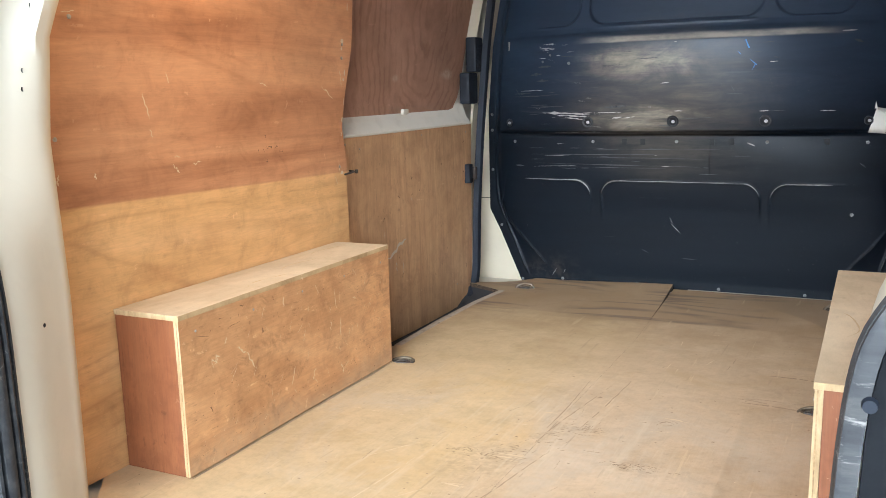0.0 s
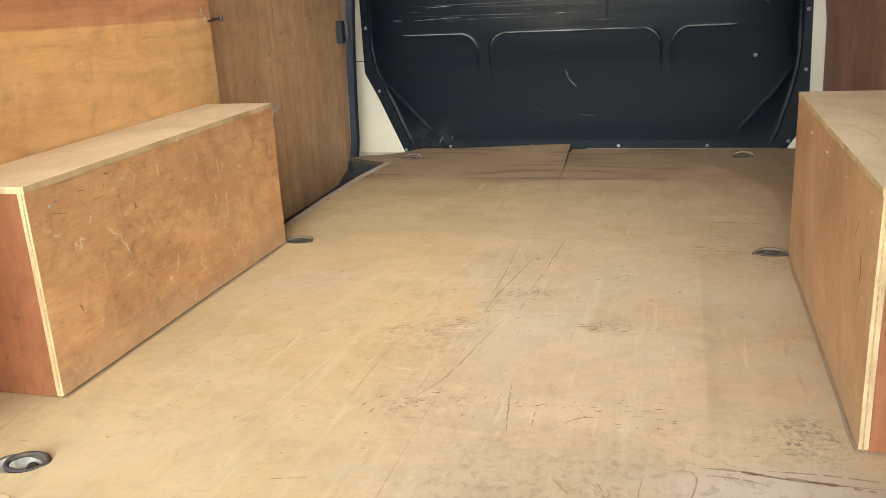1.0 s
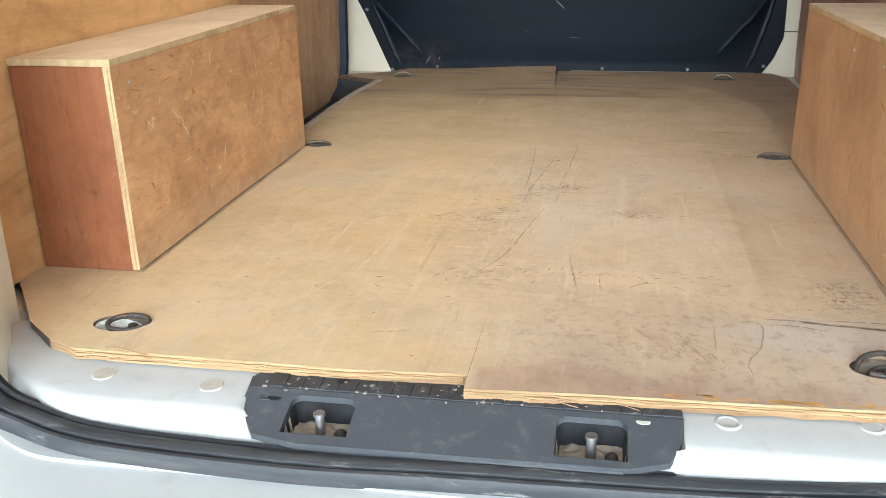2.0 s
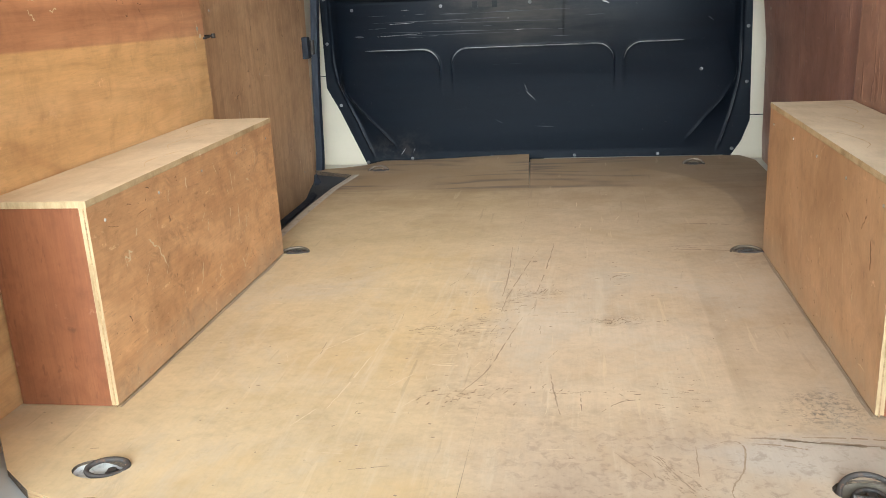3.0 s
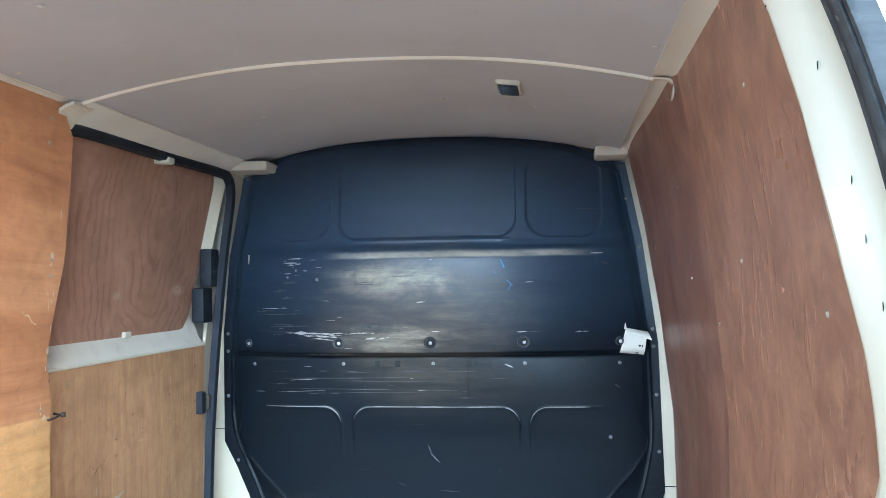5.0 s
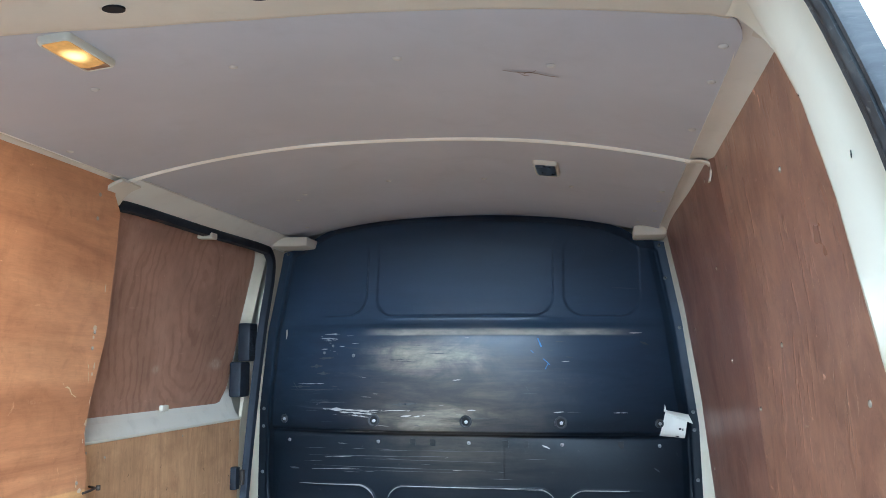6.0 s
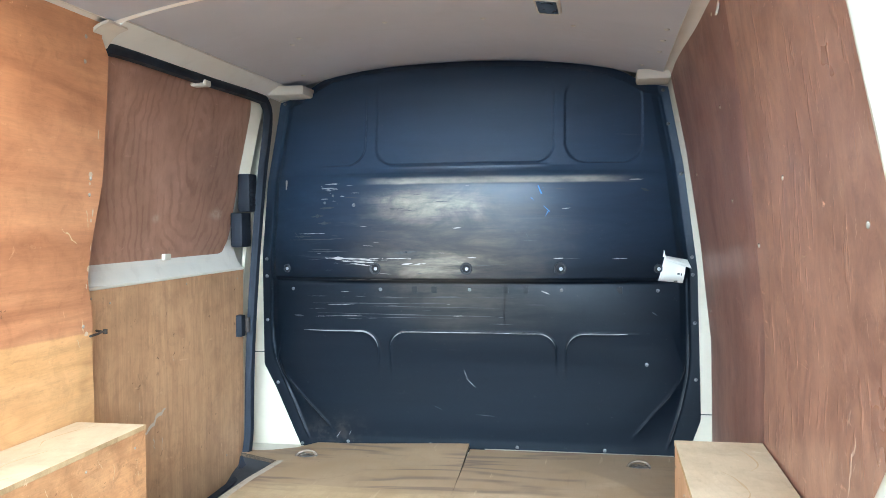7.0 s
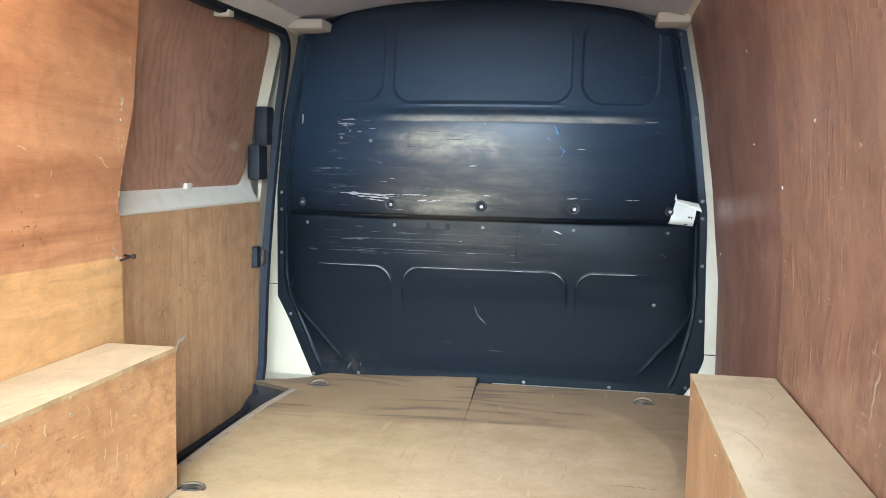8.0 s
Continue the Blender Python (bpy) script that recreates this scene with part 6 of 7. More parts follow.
ceiling_parts = bmesh.new()
for k, y1 in ((0, 1.372), (1, 2.59)):
    rows = []
    for t in steps(0, 1, 14):
        row = []
        for x in steps(-0.725, 0.615, 40) + steps(0.625, 0.673, 10):
            y0 = 1.384 if k else lining_end(x)
            y = y0 + (y1 - y0) * t
            row.append((x, y, roof_z(x, y) + 0.002 * noise.noise((x * 3, y * 3, 2))))
        rows.append(row)
    grid(ceiling_parts, rows, (0, 0, 0.004))
whole("ceiling", ceiling_parts, LINER, "grey hardboard roof lining in two sheets", "ceiling", "structure", 40)
bm = bmesh.new()
sweep(bm, [(x, lerp(x, (0.55, 1.378), (0.675, 1.372)), roof_z(x, 1.378) - 0.001) for x in steps(-0.725, 0.676, 40)], [(0.004, -0.0062), (-0.002, -0.0058), (-0.005, -0.0033), (-0.006, 0.0), (-0.005, 0.0033), (-0.002, 0.0058), (0.004, 0.0062)], (0, 1, 0))
whole("ceiling_seam_strip", bm, paint("bright_cream_plastic", (0.86, 0.81, 0.70), 0.35, 0.06), "cream plastic strip over the joint of the roof lining", "trim", "structure", 60)
pins = thing("lining_clips", (0, 1.4, 1.40), "small white clips that hold the roof lining", "clip", kind="structure")
CLIP = bmesh.new()
dome(CLIP, (0, 0, 0), 0.0085, -0.004, "z", 12)
CLIP = mesh_of("clip", CLIP, paint("grey_white_clip_plastic", (0.60, 0.585, 0.55), 0.5, 0.2), 60)
for x, y in ((-0.187, 0.789), (0.118, 0.797), (0.389, 0.819), (-0.468, 0.799), (0.652, 0.627), (0.655, 0.796), (0.654, 1.109), (-0.70, 1.08), (-0.70, 1.60), (-0.70, 1.85), (-0.437, 1.92), (-0.154, 1.86),
             (0.134, 1.865), (0.388, 1.92), (0.64, 1.80), (0.64, 1.95), (0.64, 2.12), (0.60, 2.40), (-0.69, 2.1), (-0.60, 2.42), (-0.48, 1.98)):
    shared("clip", CLIP, pins, Matrix.Translation((x, y, roof_z(x, y) - 0.0005)))
bm = bmesh.new()
for k, (a, b) in enumerate((((0.30, 0.855), (0.40, 0.875)), ((0.335, 0.87), (0.36, 0.85)), ((0.32, 0.86), (0.345, 0.885)))):
    rows = [[], []]
    for i in range(7):
        t = i / 6
        x, y = a[0] + (b[0] - a[0]) * t, a[1] + (b[1] - a[1]) * t + 0.004 * math.sin(t * 9 + k)
        for row, w in zip(rows, (-0.0015, 0.0015)):
            row.append((x, y + w, roof_z(x, y) - 0.0022))
    grid(bm, rows)
tagged(part("scrawl", bm, DARK_MARK, pins, "dark scrawled mark"), kind="stuff")


# cream rails between roof lining and side linings, with the brackets at the joint
RAIL_PAINT = paint("pale_rail_paint", (0.80, 0.775, 0.705), 0.4, 0.12)


def rail(name, rows, label):
    bm = bmesh.new()
    grid(bm, rows, (0, 0, 0.004))
    return whole(name, bm, RAIL_PAINT, label, "trim", "structure", 60)


rows = []
for y in steps(0.50, 2.60, 30):
    a = lerp(y, (0.50, 0.640), (0.56, 0.655), (0.62, 0.668), (0.66, 0.671))
    a = (a, roof_z(a, y) + lerp(y, (0.58, 0.003), (0.68, -0.002)))
    b = (lerp(y, (0.5, 0.728), (1.38, 0.728), (2.3, 0.712), (2.60, 0.69)), lerp(y, (0.5, 1.352), (1.4, 1.352), (2.60, 1.352)))
    rows.append([(a[0] + (b[0] - a[0]) * t, y, a[1] + (b[1] - a[1]) * t + 0.010 * math.sin(math.pi * t) * (0.5 if y < 1.38 else 1.0)) for t in steps(0, 1, 8)])
rail("roof_rail", rows, "cream painted roof rail above the side lining")
rows = []
for y in steps(0.50, 1.39, 14):
    a, b = (-0.724, roof_z(-0.724, y) - 0.002), (-0.762, 1.350)
    rows.append([(a[0] + (b[0] - a[0]) * t, y, a[1] + (b[1] - a[1]) * t + 0.006 * math.sin(math.pi * t)) for t in steps(0, 1, 6)])
rail("roof_rail", rows, "cream painted roof rail above the side lining")
rows = []
for y in steps(1.385, 2.60, 20):
    a, b = (-0.70, 1.362), (lerp(y, (1.38, -0.785), (2.6, -0.765)), 1.312)
    rows.append([(a[0] + (b[0] - a[0]) * t - 0.012 * math.sin(math.pi * t), y, a[1] + (b[1] - a[1]) * t - 0.004 * math.sin(math.pi * t)) for t in steps(0, 1, 8)])
rail("roof_rail", rows, "cream painted roof rail above the sliding door")
# bracket on the right, and the end cover on the left
bm = bmesh.new()
sweep(bm, smooth_path([(0.664, 1.378, 1.3555), (0.690, 1.377, 1.355), (0.712, 1.376, 1.351), (0.7205, 1.375, 1.340), (0.719, 1.374, 1.322), (0.716, 1.374, 1.306)], 5), [(0.002, -0.011), (0.002, 0.013), (-0.002, 0.012), (-0.002, -0.010)], (0, 1, 0))
whole("rail_bracket", bm, CREAM, "cream bracket on the roof rail joint", "bracket", "structure", 40)
bm = bmesh.new()
sweep(bm, smooth_path([(-0.715, 1.385, 1.352), (-0.745, 1.385, 1.340), (-0.768, 1.385, 1.318), (-0.785, 1.385, 1.29)], 5), [(0.004, -0.055), (0.004, 0.035), (-0.004, 0.035), (-0.004, -0.055)], (0, 1, 0))
whole("rail_bracket", bm, CREAM, "cream bracket on the roof rail joint", "bracket", "structure", 40)
# stubs of the cross member above the bulkhead
for x0, x1, z0, z1 in ((-0.80, -0.612, 1.324, 1.360), (0.585, 0.70, 1.335, 1.372)):
    bm = bmesh.new()
    block(bm, x0, x1, 2.455, 2.60, z0, z1, 0.010)
    whole("roof_cross_member", bm, CREAM, "cream end of the roof cross member over the bulkhead", "beam", "structure", 40)


# ---------------------------------------------------------------- roof lamps
def ceiling_light(x, y, w, l, lens, switch, label):
    ob = thing("ceiling_light", (x, y, roof_z(x, y)), label, "ceiling light", "roof lamps")
    tilt = math.atan2(roof_z(x + 0.03, y) - roof_z(x - 0.03, y), 0.06)
    m = Matrix.Translation((x, y, roof_z(x, y))) @ Matrix.Rotation(-tilt, 4, "Y")
    bm = bmesh.new()

    def loop(dx, dl, z, r):
        return [(cx * (dx - r) + r * math.cos(q), cy * (dl - r) + r * math.sin(q), z) for cx, cy, lo in ((1, 1, 0.0), (-1, 1, 0.5), (-1, -1, 1.0), (1, -1, 1.5)) for q in steps(lo * math.pi, (lo + 0.5) * math.pi, 5)]

    rings = [loop(w, l, 0.002, 0.012), loop(w, l, -0.006, 0.012), loop(w - 0.003, l - 0.003, -0.011, 0.010), loop(w - 0.006, l - 0.006, -0.012, 0.008), loop(w - 0.008, l - 0.008, -0.010, 0.006), loop(w - 0.008, l - 0.008, 0.0, 0.006)]
    grid(bm, [ring + ring[:1] for ring in rings])
    bmesh.ops.remove_doubles(bm, verts=bm.verts, dist=0.00005)
    bmesh.ops.transform(bm, matrix=m, verts=bm.verts)
    part("housing", bm, CAP, ob, "ivory plastic housing", 40)
    bm = bmesh.new()
    grid(bm, [[(u, v, -0.010 - 0.006 * (1 - (u / w) ** 2) * (1 - (v / l) ** 4)) for u in steps(-w + 0.008, w - 0.008, 8)] for v in steps(-l + 0.008, l - 0.030, 10)], (0, 0, 0.003))
    bmesh.ops.transform(bm, matrix=m, verts=bm.verts)
    part("lens", bm, lens, ob, "", 60)
    bm = bmesh.new()
    block(bm, -w + 0.0085, w - 0.0085, l - 0.0295, l - 0.0085, -0.0115, -0.004, 0.002)
    bmesh.ops.transform(bm, matrix=m, verts=bm.verts)
    part("switch", bm, switch, ob, "rocker switch", 40)
    return ob


ceiling_light(-0.394, 0.624, 0.031, 0.074, LENS_ON, LENS_BROWN, "lit amber roof lamp in an ivory housing")
ceiling_light(0.330, 1.675, 0.034, 0.078, LENS_OFF, LENS_OFF, "unlit roof lamp with a smoky lens")


# ---------------------------------------------------------------- sliding door seen from inside
door = thing("sliding_door", (-0.88, 1.95, -0.09), "closed sliding door, plywood lined, with a pale metal ledge and black seal", "sliding door")


def door_in(y, z):
    """Inner face of the door's lining."""
    if z <= 0.69:
        return lerp(z, (-0.1, -0.868), (0.69, -0.858))
    return lerp(z, (0.69, -0.858), (0.742, -0.897), (0.80, -0.890), (1.30, -0.808), (1.36, -0.797))


def corner_cut(z, end, z0, r):
    return end - (r - math.sqrt(max(0.0, r * r - max(0.0, z0 + r - z) ** 2)))


bm = bmesh.new()
rows = []
for z in sorted(set(steps(-0.09, 0.685, 20) + [-0.085, -0.075, -0.06, -0.04])):
    rows.append([(door_in(y, z), y, z) for y in steps(1.38, corner_cut(z, 2.455, -0.092, 0.11), 14)])
grid(bm, rows, (-0.006, 0, 0), 0, 1)
part("lower_lining", bm, [DOOR_LO, EDGE], door, "brown vertical-grained plywood", 40)
bm = bmesh.new()
rows = []
for z in steps(0.744, 1.318, 24):
    end = lerp(z, (0.744, 2.35), (0.80, 2.40), (1.25, 2.445), (1.29, 2.44), (1.318, 2.415))
    rows.append([(door_in(y, z), y, z) for y in steps(lerp(z, (0.757, 1.38), (1.318, 1.40)), end, 14)])
grid(bm, rows, (-0.006, 0, 0), 0, 1)
part("upper_lining", bm, [DOOR_UP, EDGE], door, "red-brown plywood over the window", 40)
bm = bmesh.new()
rows = []
for z in steps(0.684, 0.752, 8):
    rows.append([(door_in(y, z) - 0.004, y, z + 0.045 * ease(y, 2.27, 2.44) * ease(z, 0.71, 0.752)) for y in steps(1.375, 2.455, 24)])
grid(bm, rows, (-0.004, 0, 0))
ledge = part("ledge", bm, LEDGE, door, "pale painted metal ledge", 50)
bm = bmesh.new()
sweep(bm, [(door_in(y, 0.688), y, 0.688) for y in steps(1.376, 2.452, 12)], [(-0.002, 0.004), (0.004, 0.0045), (0.0075, 0.001), (0.0075, -0.003), (0.0045, -0.0055), (-0.002, -0.005)], (1, 0, 0))
part("ledge_lip", bm, LEDGE, ledge, "rolled lip along the foot of the ledge", 60)
bm = bmesh.new()
grid(bm, [[(door_in(y, z) - 0.014, y, z) for y in steps(1.36, 2.455, 6)] for z in steps(-0.11, 1.36, 20)], (-0.02, 0, 0))
part("door_skin", bm, LEDGE, door, "pale painted inner door skin")
bm = bmesh.new()
grid(bm, [[(door_in(2.44, z) - 0.006 + 0.034 * t - 0.004 * math.cos(math.pi * t), lerp(z, (1.03, 2.405), (1.31, 2.442)) + 0.036 * t, z) for t in steps(0, 1, 6)] for z in steps(1.03, 1.318, 12)], (-0.01, 0.004, 0))
part("frame_upright", bm, PILLAR, door, "cream door frame upright", 40)
bm = bmesh.new()
block(bm, -0.852, -0.805, 2.40, 2.475, 0.895, 1.035, 0.008)
for z in steps(0.92, 1.01, 5):
    block(bm, -0.8065, -0.803, 2.412, 2.463, z - 0.004, z + 0.004, 0.0012)
part("lock_body", bm, TRIM, door, "black ribbed lock body", 40)
bm = bmesh.new()
block(bm, -0.872, -0.825, 2.375, 2.462, 0.765, 0.893, 0.010)
part("lock_cover", bm, TRIM, door, "dark grey lock cover", 40)
bm = bmesh.new()
block(bm, -0.868, -0.838, 2.388, 2.425, 0.435, 0.515, 0.006)
buffer = part("catch", bm, TRIM, door, "black catch block", 40)
bm = bmesh.new()
block(bm, -0.842, -0.828, 2.425, 2.445, 0.448, 0.502, 0.004)
part("striker", bm, RUST, buffer, "dull steel striker")
for y, z in ((1.93, 0.748), (1.972, 1.296)):
    bm = bmesh.new()
    block(bm, door_in(y, z) - 0.002, door_in(y, z) + (0.014 if z < 1 else 0.052), y - 0.020, y + 0.020, z - 0.008, z + 0.012, 0.005)
    part("clip", bm, CAP, door, "white plastic retaining clip", 40)
for y, z in ((1.46, 0.66), (1.55, 0.64), (2.0, 0.66), (2.40, 0.65), (1.5, 0.10), (2.30, 0.02)):
    shared("screw", SCREW_X, door, Matrix.Translation((door_in(y, z), y, z)) @ Matrix.Scale(0.7, 4))
bm = bmesh.new()
door_face = lambda y, z: door_in(y, z)
for k, (a, b, w) in enumerate((((1.72, 0.235), (1.86, 0.285), 0.022), ((1.78, 0.215), (1.785, 0.17), 0.006), ((1.83, 0.215), (1.832, 0.16), 0.004), ((1.70, 0.34), (1.70, 0.31), 0.003), ((1.9, 0.44), (1.91, 0.42), 0.004))):
    scar(bm, a, b, w, 0.0008, door_face, seed=k)
tagged(part("pale_rub_marks", bm, paint("chalky_rub", (0.56, 0.49, 0.40), 0.8, 0.4, (0.24, 0.15, 0.09)), door, "chalky rub marks"), kind="stuff")
bm = bmesh.new()
r = random.Random(31)
for k in range(26):
    y, z = r.uniform(1.5, 2.4), r.uniform(0.02, 0.62)
    scar(bm, (y, z), (y + r.uniform(-0.01, 0.02), z + r.uniform(-0.02, 0.02)), r.uniform(0.003, 0.008), 0.0006, door_face, seed=k)
tagged(part("dirt_scuffing", bm, DARK_MARK, door, "dark scuffs"), kind="stuff")
# rod and fixing at the lining's edge
bm = bmesh.new()
tube(bm, [(-0.803, 1.365, 0.574), (-0.803, 1.40, 0.576), (-0.815, 1.44, 0.576), (-0.845, 1.46, 0.576)], 0.0032, 8, (0, 0, 1))
cyl(bm, (-0.81, 1.445, 0.570), 0.0055, 0.0055, 0.012, "z", 12)
whole("door_catch_rod", bm, RUST, "short black steel rod at the edge of the wall lining", "rod", "", 40)

# black seal round the door opening
bm = bmesh.new()
path = smooth_path([(-0.832, 1.43, -0.075), (-0.838, 1.9, -0.088), (-0.842, 2.31, -0.085), (-0.845, 2.405, -0.045), (-0.848, 2.458, 0.05), (-0.846, 2.466, 0.18), (-0.838, 2.468, 0.40), (-0.816, 2.469, 0.70), (-0.786, 2.468, 1.0), (-0.757, 2.468, 1.22),
                    (-0.757, 2.445, 1.295), (-0.768, 2.37, 1.312), (-0.779, 1.95, 1.312), (-0.785, 1.50, 1.312), (-0.79, 1.415, 1.29), (-0.80, 1.39, 1.22), (-0.815, 1.385, 1.0)], 6)
sweep(bm, path, [(0.016, -0.014), (0.018, 0.0), (0.012, 0.014), (0.0, 0.018), (-0.014, 0.012), (-0.016, -0.012)], (1, 0, 0))
whole("door_seal", bm, RUBBER, "black rubber seal round the sliding door opening", "seal", "structure", 60)
bm = bmesh.new()
grid(bm, [[(lerp(z, (0.0, -0.914), (0.7, -0.872), (0.9, -0.838), (1.32, -0.757)), 2.500 + 0.118 * t, z) for t in (0, 0.5, 1)] for z in steps(-0.03, 1.33, 16)], (-0.012, 0, 0))
whole("door_pillar", bm, PILLAR, "white painted door pillar beside the bulkhead", "pillar", "structure", 40)


# ---------------------------------------------------------------- rear opening
def rear_y(z):
    return lerp(z, (-0.1, 0.0), (0.6, 0.01), (1.0, 0.09), (1.45, 0.22))


def seal_x(z, sign=-1):
    """Half width of the opening at the seal; its lower right side stands a little wider."""
    wide = 0.021 * ease(-z, -0.95, -0.72) * ease(z, -0.02, 0.12) if sign > 0 else 0.0
    return wide + lerp(z, (-0.05, 0.640), (0.05, 0.650), (0.40, 0.660), (0.50, 0.664), (0.56, 0.676), (0.63, 0.710), (0.72, 0.738), (0.90, 0.738), (1.0, 0.729), (1.08, 0.718), (1.18, 0.692), (1.23, 0.679), (1.30, 0.646), (1.37, 0.59), (1.42, 0.52))


def pillar_in(z, sign):
    """Inner edge of the rear pillar: x, y."""
    if sign > 0:
        return lerp(z, (0.0, 0.690), (0.49, 0.690), (0.57, 0.702), (0.63, 0.726), (0.70, 0.747), (0.77, 0.744), (0.83, 0.736), (0.92, 0.716), (1.07, 0.700), (1.19, 0.680), (1.25, 0.660), (1.38, 0.63)), lerp(z, (0, 0.20), (0.92, 0.20), (1.09, 0.26), (1.27, 0.33), (1.4, 0.42))
    return lerp(z, (0.0, 0.727), (0.45, 0.722), (0.60, 0.728), (0.75, 0.735), (0.95, 0.709), (1.2, 0.69), (1.38, 0.64)), lerp(z, (0, 0.20), (0.95, 0.205), (1.09, 0.26), (1.27, 0.33), (1.4, 0.42))


for sign in (-1, 1):
    bm = bmesh.new()
    rows = []
    for z in sorted(set(steps(-0.12, 1.46, 40) + [0.58, 0.61, 0.64, 0.67])):
        xe, ye = pillar_in(z, sign)
        xs, ys = seal_x(z, sign), rear_y(z)
        wall = abs(wall_left_x(z)) if sign < 0 else wall_right_x(0.3, z)
        ring = [(wall + 0.03, ye + 0.06), (xe + 0.018, ye + 0.03), (xe + 0.003, ye + 0.010), (xe, ye), (xe - 0.004, ye - 0.02),
                (lerp(0.6, (0, xe), (1, xs)) , lerp(0.5, (0, ye), (1, ys + 0.03))), (xs + 0.004, ys + 0.045), (xs + 0.004, ys + 0.012), (xs + 0.02, ys - 0.002), (0.80, ys - 0.02), (0.93, ys + 0.03), (0.95, ys + 0.10), (0.95, 0.30), (wall + 0.03, ye + 0.06)]
        rows.append([(sign * x, y, z) for x, y in ring])
    grid(bm, rows)
    pillar = whole("rear_pillar", bm, PILLAR_REAR, "white painted rear door pillar with small fixing holes", "pillar", "structure", 40)
    HOLES = ((0.884, 0.38), (0.85, 0.38), (0.417, 0.6), (1.0, 0.36)) if sign < 0 else ((1.10, 0.6), (0.985, 0.6), (0.93, 0.6), (0.87, 0.6))
    for k, (z, t) in enumerate(HOLES):
        xe, ye = pillar_in(z, sign)
        near = [(xe - 0.004, ye - 0.02), (lerp(0.6, (0, xe), (1, seal_x(z, sign))), lerp(0.5, (0, ye), (1, rear_y(z) + 0.03)))]
        x, y = (lerp(t, (0.0, near[0][k2]), (0.6, near[1][k2])) for k2 in (0, 1))
        b = bmesh.new()
        dome(b, (0, 0, 0), 0.0045, 0.0008, "y", 10, 2)
        o = new("fixing_hole", mesh_of("fixing_hole", b, HOLE))
        o.parent = pillar
        o.matrix_basis = Matrix.Translation((sign * x - sign * 0.001, y, z)) @ Matrix.Rotation(radians(sign * 70), 4, "Z") @ Matrix.Scale(-1, 4, (0, 1, 0))

# rounded corner between pillar and roof header
bm = bmesh.new()
inner = smooth_path([(0.681, 0.3, 1.188), (0.67, 0.315, 1.226), (0.66, 0.335, 1.257), (0.661, 0.4, 1.294), (0.655, 0.455, 1.330), (0.647, 0.490, 1.353), (0.630, 0.505, 1.3625), (0.605, 0.506, 1.371)], 4)
outer = smooth_path([(seal_x(z) + 0.004, rear_y(z) + 0.045, z) for z in (1.17, 1.22, 1.27, 1.31, 1.35, 1.38, 1.405, 1.42)], 4)
rows = []
for t in steps(0, 1, 8):
    rows.append([a + (b - a) * t + Vector((0.012, -0.010, 0.010)) * math.sin(math.pi * t) for a, b in zip(inner, outer)])
rows.insert(0, [p + Vector((0.012, 0.006, 0.016)) for p in inner])
grid(bm, rows, (0.004, 0.0, 0.006))
gusset = whole("pillar_corner", bm, PILLAR_REAR, "cream painted rounded corner of the rear opening", "trim", "structure", 60)
bm = bmesh.new()
joint = [inner[i] + (outer[i] - inner[i]) * t + Vector((0.012, -0.010, 0.010)) * math.sin(math.pi * t) + Vector((-0.001, -0.003, -0.002)) for i, t in ((0, 0.0), (1, 0.08), (1, 0.16), (2, 0.24), (2, 0.31), (2, 0.40))]
tube(bm, smooth_path(joint, 4), 0.0013, 6, (0, 0, 1))
part("joint_line", bm, HOLE, gusset, "dark joint between the panels")

# roof header over the rear opening
bm = bmesh.new()
rows = []
for x in steps(-0.74, 0.60, 52) + steps(0.61, 0.70, 16):
    top = roof_z(x, 0.56)
    u = abs((x + 0.02) / 0.72)
    ye, up = min(0.60, lining_end(x) + 0.004), 0.012 * ease(x, 0.64, 0.66)
    rows.append([(x, y, z) for y, z in ((ye + 0.015, top + 0.012), (ye, top - 0.003 + up), (ye - 0.018, top - 0.007 + 1.4 * up), (min(0.46, ye - 0.03), top - 0.004 + up), (0.36, top - 0.002), (0.29, top - 0.012 - 0.02 * u ** 4), (0.25, top - 0.030 - 0.03 * u ** 4), (0.20, top + 0.01), (0.20, 1.50), (0.585, 1.50), (ye + 0.015, top + 0.012))])
grid(bm, rows)
header = whole("roof_header", bm, CREAM, "cream painted roof header over the rear opening", "trim", "structure", 50)
for x, y in ((-0.247, 0.487), (-0.019, 0.492)):
    b = bmesh.new()
    plate(b, ellipse(x, y, 0.018, 0.013), roof_z(x, 0.5) - 0.0075, roof_z(x, 0.5) - 0.002, (), 0, 0)
    part("access_hole", b, HOLE, header, "dark oval access hole")

# rear sill, its rubber seal and the bumper
sill = thing("rear_sill", (0, 0.05, -0.03), "white painted rear sill, scuffed, with a rounded lip", "sill", kind="structure")
bm = bmesh.new()
rows = []
for x in steps(-0.76, 0.76, 152):
    bend = 0.09 * ease(abs(x), 0.50, 0.74) ** 1.3 if abs(x) > 0.5 else 0.0
    lift = 0.05 * ease(abs(x), 0.60, 0.76)
    sunk, sunk_front = (-0.062 * ease(half - abs(x + 0.004), 0.0, 0.012) for half in (0.279, 0.245))
    rows.append([(x, y + bend, z + lift * k + ((sunk if y > 0.03 else min(sunk_front, 0.16 * sunk)) if 0 < y < 0.1 and z > -0.05 else 0)) for y, z, k in ((0.30, -0.0185, 0), (0.13, -0.0185, 0.1), (0.075, -0.020, 0.5), (0.035, -0.023, 1), (0.025, -0.026, 1), (0.018, -0.032, 1), (0.004, -0.055, 1), (0.0, -0.066, 1), (-0.05, -0.070, 1), (-0.05, -0.12, 1))])
grid(bm, rows)
part("sill_panel", bm, SILL, sill, smooth=50)
